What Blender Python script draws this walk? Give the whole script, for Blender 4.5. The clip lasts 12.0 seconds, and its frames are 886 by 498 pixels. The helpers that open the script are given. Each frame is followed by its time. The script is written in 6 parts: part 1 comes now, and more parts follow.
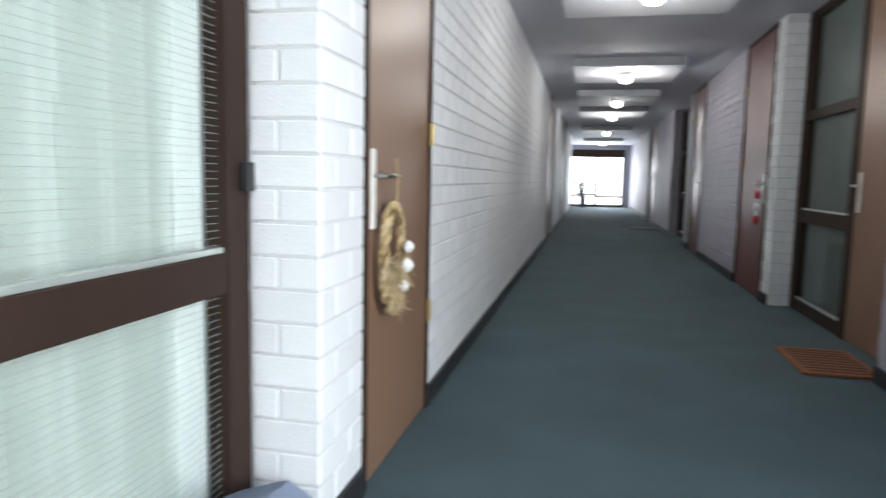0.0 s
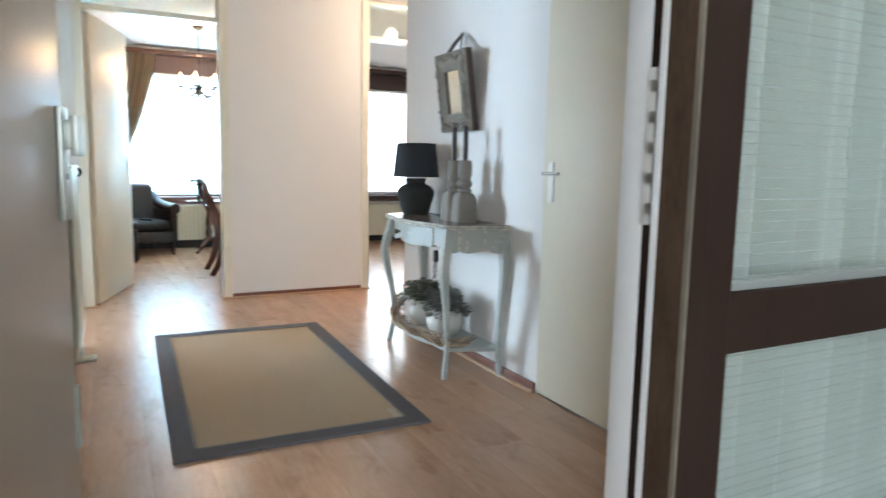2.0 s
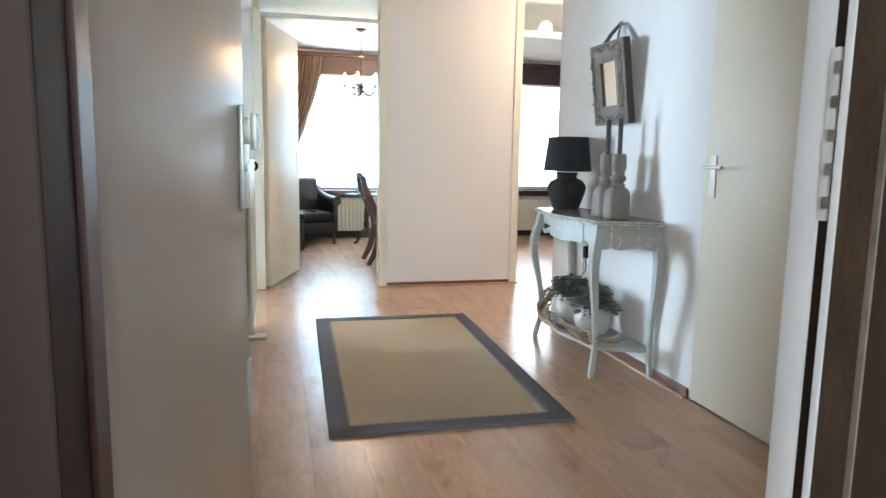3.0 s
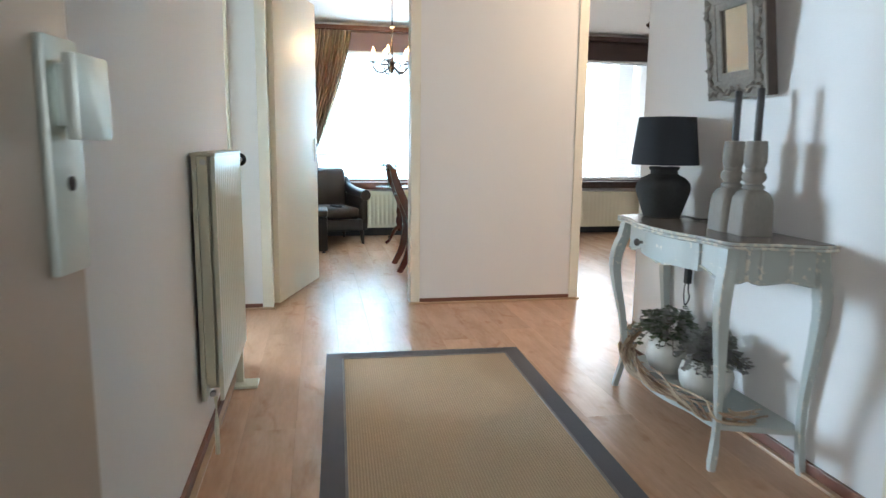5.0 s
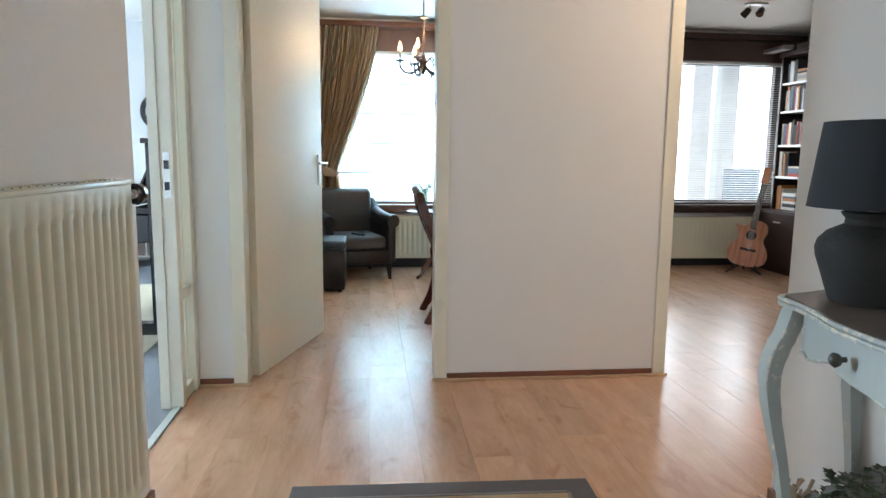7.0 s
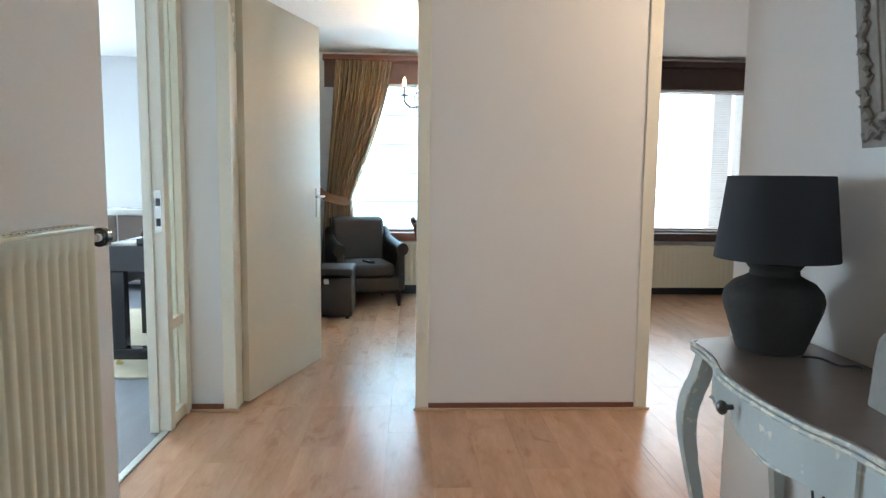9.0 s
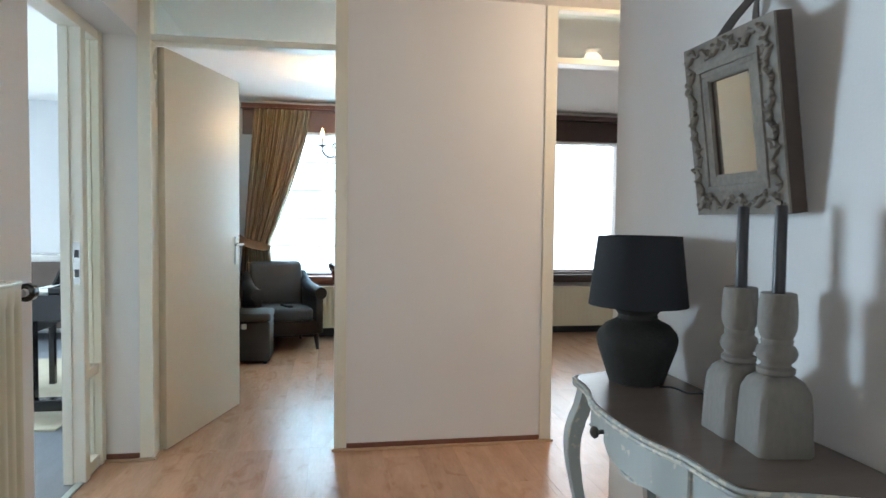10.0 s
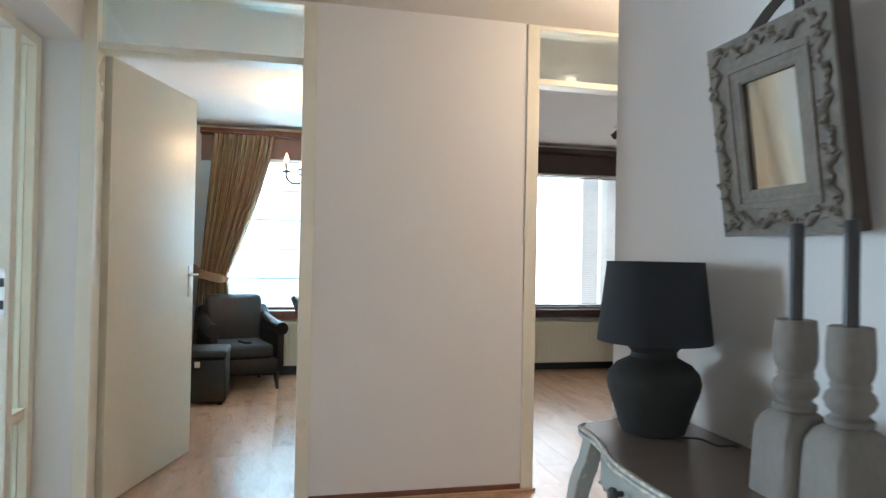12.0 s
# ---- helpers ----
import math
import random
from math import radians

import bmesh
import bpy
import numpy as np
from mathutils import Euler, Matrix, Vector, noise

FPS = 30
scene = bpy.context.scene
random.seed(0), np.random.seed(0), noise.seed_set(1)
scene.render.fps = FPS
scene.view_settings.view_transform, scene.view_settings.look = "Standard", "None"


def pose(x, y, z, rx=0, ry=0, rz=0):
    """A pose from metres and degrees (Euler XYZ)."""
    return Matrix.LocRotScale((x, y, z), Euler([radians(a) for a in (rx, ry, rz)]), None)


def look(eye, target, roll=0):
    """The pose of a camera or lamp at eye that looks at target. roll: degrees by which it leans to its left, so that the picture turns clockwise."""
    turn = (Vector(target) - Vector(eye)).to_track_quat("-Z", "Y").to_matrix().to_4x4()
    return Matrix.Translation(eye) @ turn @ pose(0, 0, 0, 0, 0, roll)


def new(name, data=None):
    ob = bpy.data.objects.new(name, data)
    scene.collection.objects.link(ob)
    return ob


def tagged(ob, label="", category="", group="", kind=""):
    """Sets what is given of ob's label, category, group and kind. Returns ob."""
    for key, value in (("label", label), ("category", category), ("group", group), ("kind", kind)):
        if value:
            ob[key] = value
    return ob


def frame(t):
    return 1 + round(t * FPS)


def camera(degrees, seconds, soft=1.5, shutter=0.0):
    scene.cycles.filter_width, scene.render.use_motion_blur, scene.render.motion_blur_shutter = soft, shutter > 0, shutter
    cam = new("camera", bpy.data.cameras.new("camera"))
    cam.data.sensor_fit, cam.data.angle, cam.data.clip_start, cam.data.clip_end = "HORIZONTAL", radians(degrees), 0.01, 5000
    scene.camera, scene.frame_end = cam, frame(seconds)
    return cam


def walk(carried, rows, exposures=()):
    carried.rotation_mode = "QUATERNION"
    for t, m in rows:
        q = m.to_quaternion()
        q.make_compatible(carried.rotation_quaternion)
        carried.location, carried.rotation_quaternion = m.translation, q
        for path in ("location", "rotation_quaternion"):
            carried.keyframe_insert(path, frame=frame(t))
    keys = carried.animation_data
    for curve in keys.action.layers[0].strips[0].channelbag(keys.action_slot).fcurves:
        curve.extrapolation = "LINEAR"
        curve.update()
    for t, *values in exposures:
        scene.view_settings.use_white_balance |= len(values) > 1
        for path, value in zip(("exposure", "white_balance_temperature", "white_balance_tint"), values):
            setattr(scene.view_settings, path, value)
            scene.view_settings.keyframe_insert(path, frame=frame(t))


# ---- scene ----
cam = camera(68.1, 12.0, soft=1.4, shutter=0.4)
PATH = [
    (0, (0.474, 0.175, 1.079), (0.045, 2.115, 0.862), 1.2),
    (0.5, (0.442, 0.101, 1.081), (-0.447, 1.877, 0.86), 1.3),
    (1, (0.357, 0.015, 1.079), (-0.922, 1.535, 0.854), 1.0),
    (1.5, (0.322, -0.068, 1.08), (-1.262, 1.128, 0.84), 1.1),
    (2, (0.293, -0.098, 1.071), (-1.472, 0.809, 0.822), 1.1),
    (2.5, (0.294, -0.102, 1.067), (-1.579, 0.55, 0.806), 0.9),
    (3, (0.299, -0.101, 1.064), (-1.622, 0.385, 0.793), 1.0),
    (3.2, (0.292, -0.112, 1.055), (-1.636, 0.345, 0.784), 1.1),
    (5, (-0.696, 0.103, 1.08), (-2.637, 0.472, 0.766), 0.7),
    (5.5, (-1.112, 0.147, 1.078), (-3.055, 0.507, 0.768), 0.9),
    (6, (-1.51, 0.255, 1.102), (-3.458, 0.583, 0.795), 0.7),
    (6.5, (-1.811, 0.329, 1.114), (-3.77, 0.61, 0.824), 0.7),
    (7, (-1.881, 0.39, 1.112), (-3.85, 0.61, 0.835), 0.7),
    (7.2, (-1.871, 0.42, 1.115), (-3.844, 0.607, 0.842), 0.8),
    (9, (-1.76, 0.676, 1.188), (-3.746, 0.773, 0.975), 0.7),
    (9.5, (-1.631, 0.659, 1.21), (-3.613, 0.888, 1.07), 0.9),
    (10, (-1.536, 0.679, 1.244), (-3.505, 1.019, 1.154), 0.7),
    (10.5, (-1.498, 0.675, 1.248), (-3.457, 1.077, 1.219), 0.8),
    (11, (-1.5, 0.682, 1.245), (-3.453, 1.11, 1.256), 0.9),
    (11.5, (-1.559, 0.678, 1.238), (-3.508, 1.122, 1.268), 1.0),
    (12, (-1.813, 0.669, 1.209), (-3.762, 1.118, 1.229), 1.1),
]
EXPOSURES = [(0.0, 1.36), (0.6, 1.16), (1.2, 0.74), (2.0, 0.50), (3.2, 0.62), (5.0, 0.38), (7.0, 0.08), (9.5, -0.06), (10.5, -0.14), (12.0, -0.10)]
walk(cam, [(t, look(eye, target, roll)) for t, eye, target, roll in PATH], EXPOSURES)

# ---- light ----
world = bpy.data.worlds.new("sky")
scene.world = world
world.use_nodes = True
wn = world.node_tree
sky = wn.nodes.new("ShaderNodeTexSky")
sky.sky_type, sky.sun_disc = "NISHITA", False
sky.sun_elevation, sky.sun_rotation = radians(40), radians(200)
sky.air_density, sky.dust_density = 1.5, 3.0
wn.nodes["Background"].inputs["Strength"].default_value = 0.15
wn.links.new(sky.outputs["Color"], wn.nodes["Background"].inputs["Color"])


def sun_lamp():
    """Weak sun behind cloud, high above the window side."""
    d = bpy.data.lights.new("sun", "SUN")
    d.energy, d.angle, d.color = 1.2, radians(15), (1.0, 0.96, 0.9)
    new("sun", d).matrix_world = look((-30, -12, 30), (0, 0, 0))


def area_lamp(name, eye, target, w, h, watts, color, spread=180):
    d = bpy.data.lights.new(name, "AREA")
    d.shape, d.size, d.size_y, d.energy, d.color = "RECTANGLE", w, h, watts, color
    d.spread = radians(spread)
    ob = new(name, d)
    ob.matrix_world = look(eye, target)
    return ob


def bulb_lamp(name, at, watts, color, radius=0.03):
    d = bpy.data.lights.new(name, "POINT")
    d.energy, d.color, d.shadow_soft_size = watts, color, radius
    ob = new(name, d)
    ob.location = at
    return ob


sun_lamp()
DAY = (0.66, 0.83, 1.0)
# daylight in the openings of the windows
area_lamp("daylight_bedroom", (-8.68, 0.88, 1.42), (-5.0, 0.88, 1.2), 1.7, 1.4, 118, (0.33, 0.70, 1.0))
area_lamp("daylight_living", (-8.3, -5.12, 1.35), (-4.45, -0.3, 1.2), 1.4, 1.6, 215, (0.60, 0.81, 1.0), 115)
area_lamp("daylight_living_front", (-9.12, -3.9, 1.45), (-4.3, -0.4, 1.1), 1.6, 1.3, 45, (0.80, 0.90, 1.0), 115)
area_lamp("daylight_study", (-8.68, 3.5, 1.40), (-5.0, 3.0, 0.9), 2.3, 1.4, 20, (0.88, 0.95, 1.0))
area_lamp("daylight_corridor_end", (0.7, 28.4, 1.1), (0.7, 15.0, 0.2), 2.0, 1.8, 65, (0.86, 0.94, 1.0))
area_lamp("daylight_living_side", (-5.0, -5.2, 1.6), (-4.6, -0.5, 1.0), 2.2, 1.7, 26, DAY)
area_lamp("daylight_stairwell", (2.75, -0.8, 1.5), (-0.4, 0.9, 0.95), 2.6, 1.9, 105, (0.92, 0.965, 1.0))
for lamp_y in (5.1, 8.9, 14.2, 24.1):
    bulb_lamp("corridor_lamp", (0.85, lamp_y, 2.24), 10, (1.0, 0.97, 0.95), 0.05)

# ---- materials ----


def mat(name, color, rough=0.6, vary=0.12, scale=6.0, fine=90.0, bump=0.1, metal=0.0, stretch=(1, 1, 1), spec=0.5, two=None, per=0.0, coat=0.0, rvar=0.08):
    """A surface of one colour that varies at two scales, with fine relief."""
    m = bpy.data.materials.new(name)
    m.use_nodes = True
    t = m.node_tree
    b = t.nodes["Principled BSDF"]
    co = t.nodes.new("ShaderNodeTexCoord")
    mp = t.nodes.new("ShaderNodeMapping")
    mp.inputs["Scale"].default_value = stretch
    t.links.new(co.outputs["Object"], mp.inputs["Vector"])
    n1 = t.nodes.new("ShaderNodeTexNoise")
    n1.inputs["Scale"].default_value, n1.inputs["Detail"].default_value = scale, 5
    n2 = t.nodes.new("ShaderNodeTexNoise")
    n2.inputs["Scale"].default_value, n2.inputs["Detail"].default_value = fine, 3
    for n in (n1, n2):
        t.links.new(mp.outputs["Vector"], n.inputs["Vector"])
    mixn = t.nodes.new("ShaderNodeMath")
    mixn.operation = "MULTIPLY_ADD"
    mixn.inputs[1].default_value = 0.35
    t.links.new(n2.outputs["Fac"], mixn.inputs[0])
    sc = t.nodes.new("ShaderNodeMath")
    sc.operation = "MULTIPLY"
    sc.inputs[1].default_value = 0.65
    t.links.new(n1.outputs["Fac"], sc.inputs[0])
    t.links.new(sc.outputs[0], mixn.inputs[2])
    ramp = t.nodes.new("ShaderNodeValToRGB")
    c2 = two or tuple(c * (1 - vary) for c in color)
    ramp.color_ramp.elements[0].position, ramp.color_ramp.elements[1].position = 0.36, 0.64
    ramp.color_ramp.elements[0].color, ramp.color_ramp.elements[1].color = (*c2, 1), (*color, 1)
    t.links.new(mixn.outputs[0], ramp.inputs["Fac"])
    out = ramp.outputs["Color"]
    if per:
        oi = t.nodes.new("ShaderNodeObjectInfo")
        mr = t.nodes.new("ShaderNodeMapRange")
        mr.inputs["To Min"].default_value, mr.inputs["To Max"].default_value = 1 - per, 1 + per * 0.5
        t.links.new(oi.outputs["Random"], mr.inputs["Value"])
        hs = t.nodes.new("ShaderNodeHueSaturation")
        t.links.new(mr.outputs["Result"], hs.inputs["Value"])
        t.links.new(out, hs.inputs["Color"])
        out = hs.outputs["Color"]
    t.links.new(out, b.inputs["Base Color"])
    rr = t.nodes.new("ShaderNodeMapRange")
    rr.inputs["To Min"].default_value, rr.inputs["To Max"].default_value = max(0.02, rough - rvar), min(1, rough + rvar)
    t.links.new(n1.outputs["Fac"], rr.inputs["Value"])
    t.links.new(rr.outputs["Result"], b.inputs["Roughness"])
    b.inputs["Metallic"].default_value = metal
    b.inputs["Specular IOR Level"].default_value = spec
    b.inputs["Coat Weight"].default_value = coat
    b.inputs["Coat Roughness"].default_value = 0.12
    if bump:
        bp = t.nodes.new("ShaderNodeBump")
        bp.inputs["Strength"].default_value, bp.inputs["Distance"].default_value = bump, 0.004
        t.links.new(n2.outputs["Fac"], bp.inputs["Height"])
        t.links.new(bp.outputs["Normal"], b.inputs["Normal"])
    return m


def glow(name, color, strength):
    m = bpy.data.materials.new(name)
    m.use_nodes = True
    b = m.node_tree.nodes["Principled BSDF"]
    b.inputs["Base Color"].default_value = (*color, 1)
    b.inputs["Emission Color"].default_value = (*color, 1)
    b.inputs["Emission Strength"].default_value = strength
    return m


def clear_glass(name, tint=(1, 1, 1), rough=0.0, weight=0.9):
    """Thin pane: mostly see-through with a mirror gloss."""
    m = bpy.data.materials.new(name)
    m.use_nodes = True
    t = m.node_tree
    o = t.nodes["Material Output"]
    tr = t.nodes.new("ShaderNodeBsdfTransparent")
    tr.inputs["Color"].default_value = (*tint, 1)
    gl = t.nodes.new("ShaderNodeBsdfGlossy")
    gl.inputs["Roughness"].default_value = rough
    mx = t.nodes.new("ShaderNodeMixShader")
    mx.inputs["Fac"].default_value = 1 - weight
    t.links.new(tr.outputs[0], mx.inputs[1])
    t.links.new(gl.outputs[0], mx.inputs[2])
    t.links.new(mx.outputs[0], o.inputs["Surface"])
    return m


def cloth_light(name, color, through_part=0.5):
    """Thin cloth that lets light through."""
    m = mat(name, color, 0.9, 0.06, 12, 300, 0.1)
    t = m.node_tree
    b, o = t.nodes["Principled BSDF"], t.nodes["Material Output"]
    tl = t.nodes.new("ShaderNodeBsdfTranslucent")
    tl.inputs["Color"].default_value = (*color, 1)
    mx = t.nodes.new("ShaderNodeMixShader")
    mx.inputs["Fac"].default_value = through_part
    t.links.new(b.outputs[0], mx.inputs[1])
    t.links.new(tl.outputs[0], mx.inputs[2])
    t.links.new(mx.outputs[0], o.inputs["Surface"])
    return m


def weave(name, color, dark, sx, sy, rough=0.95):
    """Woven fibre: crossing ribs in colour and relief."""
    m = mat(name, color, rough, 0.15, 3, 60, 0.0)
    t = m.node_tree
    b = t.nodes["Principled BSDF"]
    co = t.nodes.new("ShaderNodeTexCoord")
    outs = []
    for axis, s in (("X", sx), ("Y", sy)):
        w = t.nodes.new("ShaderNodeTexWave")
        w.bands_direction = axis
        w.inputs["Scale"].default_value, w.inputs["Distortion"].default_value = s, 0.5
        w.inputs["Detail Scale"].default_value = 2.0
        t.links.new(co.outputs["Object"], w.inputs["Vector"])
        outs.append(w)
    mul = t.nodes.new("ShaderNodeMath")
    mul.operation = "MULTIPLY"
    t.links.new(outs[0].outputs["Fac"], mul.inputs[0])
    t.links.new(outs[1].outputs["Fac"], mul.inputs[1])
    mx = t.nodes.new("ShaderNodeMixRGB")
    mx.inputs["Color1"].default_value = (*dark, 1)
    ramp = next(n for n in t.nodes if n.bl_idname == "ShaderNodeValToRGB")
    t.links.new(ramp.outputs["Color"], mx.inputs["Color2"])
    pw = t.nodes.new("ShaderNodeMath")
    pw.operation = "POWER"
    pw.inputs[1].default_value = 0.5
    t.links.new(mul.outputs[0], pw.inputs[0])
    t.links.new(pw.outputs[0], mx.inputs["Fac"])
    t.links.new(mx.outputs["Color"], b.inputs["Base Color"])
    bp = t.nodes.new("ShaderNodeBump")
    bp.inputs["Strength"].default_value, bp.inputs["Distance"].default_value = 0.6, 0.004
    t.links.new(mul.outputs[0], bp.inputs["Height"])
    t.links.new(bp.outputs["Normal"], b.inputs["Normal"])
    return m


def striped(name, colors, scale):
    """Cloth with vertical stripes across the local u of the mesh."""
    m = mat(name, colors[0], 0.75, 0.1, 8, 200, 0.15)
    t = m.node_tree
    b = t.nodes["Principled BSDF"]
    at = t.nodes.new("ShaderNodeUVMap")
    mp = t.nodes.new("ShaderNodeMapping")
    mp.inputs["Scale"].default_value = (scale, 0, 0)
    t.links.new(at.outputs["UV"], mp.inputs["Vector"])
    n = t.nodes.new("ShaderNodeTexNoise")
    n.inputs["Scale"].default_value, n.inputs["Detail"].default_value = 1.0, 2
    t.links.new(mp.outputs["Vector"], n.inputs["Vector"])
    r = t.nodes.new("ShaderNodeValToRGB")
    r.color_ramp.interpolation = "EASE"
    for i, c in enumerate(colors):
        pos = 0.34 + 0.32 * i / (len(colors) - 1)
        e = r.color_ramp.elements[i] if i < 2 else r.color_ramp.elements.new(pos)
        e.position, e.color = pos, (*c, 1)
    t.links.new(n.outputs["Fac"], r.inputs["Fac"])
    t.links.new(r.outputs["Color"], b.inputs["Base Color"])
    return m


def chipped(name, paint, under, amount=0.40):
    """Worn paint with the ground showing through in patches."""
    m = mat(name, paint, 0.45, 0.1, 5, 60, 0.15)
    t = m.node_tree
    b = t.nodes["Principled BSDF"]
    co = t.nodes.new("ShaderNodeTexCoord")
    n = t.nodes.new("ShaderNodeTexNoise")
    n.inputs["Scale"].default_value, n.inputs["Detail"].default_value = 42, 5
    t.links.new(co.outputs["Object"], n.inputs["Vector"])
    r = t.nodes.new("ShaderNodeValToRGB")
    r.color_ramp.elements[0].position, r.color_ramp.elements[1].position = amount - 0.02, amount + 0.02
    r.color_ramp.elements[0].color, r.color_ramp.elements[1].color = (*under, 1), (*paint, 1)
    t.links.new(n.outputs["Fac"], r.inputs["Fac"])
    t.links.new(r.outputs["Color"], b.inputs["Base Color"])
    return m


def laminate():
    """Cherry-toned laminate: each plank its own tone, with grain along its length and knots."""
    m = mat("laminate", (0.61, 0.38, 0.25), 0.26, 0.0, 2.2, 14.0, 0.01, stretch=(1.0, 5, 1), two=(0.50, 0.30, 0.185), per=0.13, spec=0.5, rvar=0.012)
    t = m.node_tree
    b = t.nodes["Principled BSDF"]
    mp = next(n for n in t.nodes if n.bl_idname == "ShaderNodeMapping")
    geo, oi = t.nodes.new("ShaderNodeNewGeometry"), t.nodes.new("ShaderNodeObjectInfo")
    far = t.nodes.new("ShaderNodeMath")
    far.operation = "MULTIPLY"
    far.inputs[1].default_value = 43.0
    t.links.new(oi.outputs["Random"], far.inputs[0])
    add = t.nodes.new("ShaderNodeVectorMath")
    add.operation = "ADD"
    t.links.new(geo.outputs["Position"], add.inputs[0])
    t.links.new(far.outputs[0], add.inputs[1])
    t.links.new(add.outputs["Vector"], mp.inputs["Vector"])
    fl = t.nodes.new("ShaderNodeTexNoise")
    fl.inputs["Scale"].default_value, fl.inputs["Detail"].default_value, fl.inputs["Distortion"].default_value = 4.5, 3, 0.6
    st = t.nodes.new("ShaderNodeMapping")
    st.inputs["Scale"].default_value = (1.0, 2.2, 1.0)
    t.links.new(add.outputs["Vector"], st.inputs["Vector"])
    t.links.new(st.outputs["Vector"], fl.inputs["Vector"])
    mr = t.nodes.new("ShaderNodeMapRange")
    mr.interpolation_type = "SMOOTHSTEP"
    mr.inputs["From Min"].default_value, mr.inputs["From Max"].default_value = 0.54, 0.78
    t.links.new(fl.outputs["Fac"], mr.inputs["Value"])
    mx = t.nodes.new("ShaderNodeMixRGB")
    mx.blend_type = "MULTIPLY"
    mx.inputs["Color2"].default_value = (0.80, 0.70, 0.63, 1)
    t.links.new(mr.outputs["Result"], mx.inputs["Fac"])
    t.links.new(b.inputs["Base Color"].links[0].from_socket, mx.inputs["Color1"])
    t.links.new(mx.outputs["Color"], b.inputs["Base Color"])
    return m


WALL = mat("wall_paint", (0.80, 0.79, 0.78), 0.75, 0.03, 1.2, 160, 0.12)
CEIL = mat("ceiling_paint", (0.82, 0.80, 0.77), 0.85, 0.03, 1.5, 120, 0.10)
CREAM = mat("cream_gloss_paint", (0.80, 0.77, 0.66), 0.30, 0.04, 2.0, 50, 0.03)
DOORW = mat("door_lacquer", (0.74, 0.69, 0.56), 0.42, 0.03, 1.5, 40, 0.03)
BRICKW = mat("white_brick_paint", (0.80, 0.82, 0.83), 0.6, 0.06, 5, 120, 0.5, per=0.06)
# right-hand bricks: about half the value of the white ones, slightly bluer
BRICKG = mat("grey_brick_tone", (0.40, 0.385, 0.45), 0.6, 0.08, 5, 120, 0.5, per=0.06)
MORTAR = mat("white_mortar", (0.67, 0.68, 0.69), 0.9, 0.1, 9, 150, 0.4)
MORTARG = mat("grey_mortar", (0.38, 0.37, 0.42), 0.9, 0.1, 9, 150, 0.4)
CARPET = mat("teal_carpet", (0.074, 0.122, 0.136), 0.95, 0.25, 2.0, 400, 0.6)
RUBBER = mat("black_skirting", (0.02, 0.022, 0.026), 0.5, 0.2, 4, 60, 0.05)
BROWN = mat("brown_stained_wood", (0.036, 0.021, 0.015), 0.6, 0.25, 5, 50, 0.1, stretch=(3, 3, 0.5), spec=0.2)
BROWNEDGE = mat("worn_brown_jamb", (0.10, 0.064, 0.042), 0.6, 0.45, 8, 60, 0.2, stretch=(2, 2, 0.6), spec=0.2)
BROWNDOOR = mat("brown_door_lacquer", (0.235, 0.135, 0.085), 0.38, 0.12, 2, 50, 0.05)
REDDOOR = mat("red_brown_door_lacquer", (0.16, 0.055, 0.045), 0.4, 0.12, 2, 50, 0.05)
SKIRT = mat("mahogany_skirting", (0.20, 0.075, 0.045), 0.4, 0.2, 5, 60, 0.05, stretch=(1, 1, 4))
LAMS = laminate()
BEAD = mat("beech_bead", (0.55, 0.36, 0.22), 0.4, 0.15, 5, 60, 0.05)
GREYFLOOR = mat("grey_vinyl_floor", (0.20, 0.215, 0.235), 0.45, 0.25, 2.5, 40, 0.08, stretch=(1, 5, 1))
STEEL = mat("brushed_metal", (0.62, 0.62, 0.60), 0.32, 0.1, 20, 120, 0.03, metal=1.0)
ALU = mat("pale_anodised_metal", (0.62, 0.68, 0.64), 0.35, 0.06, 12, 120, 0.03, metal=0.6)
WHITEL = mat("white_lacquer", (0.84, 0.84, 0.80), 0.28, 0.03, 3, 60, 0.02)
PVC = mat("white_plastic", (0.87, 0.88, 0.88), 0.35, 0.04, 4, 60, 0.02)
GLASS = clear_glass("pane_glass", (0.93, 0.97, 0.95), 0.0, 0.9)
GLASSW = clear_glass("window_glass", (1, 1, 1), 0.0, 0.95)
WIRED = clear_glass("wired_glass", (0.94, 0.98, 0.97), 0.05, 0.92)
NET = cloth_light("net_curtain_cloth", (0.82, 0.86, 0.83), 0.45)
BLACK = mat("black_lacquer", (0.012, 0.012, 0.014), 0.18, 0.2, 4, 60, 0.02, coat=0.3)
WIRE = mat("wire", (0.36, 0.40, 0.40), 0.5, 0.1, 5, 60, 0)

# ---- mesh helpers ----


def box(bm, lo, hi, bevel=0.0):
    """A box from corner to corner; bevel rounds its edges."""
    v = [bm.verts.new((x, y, z)) for x in (lo[0], hi[0]) for y in (lo[1], hi[1]) for z in (lo[2], hi[2])]
    fs = [bm.faces.new([v[i] for i in q]) for q in ((0, 1, 3, 2), (4, 6, 7, 5), (0, 4, 5, 1), (2, 3, 7, 6), (0, 2, 6, 4), (1, 5, 7, 3))]
    if bevel:
        es = list({e for f in fs for e in f.edges})
        bmesh.ops.bevel(bm, geom=es, offset=bevel, segments=2, affect="EDGES", profile=0.6)
    return v


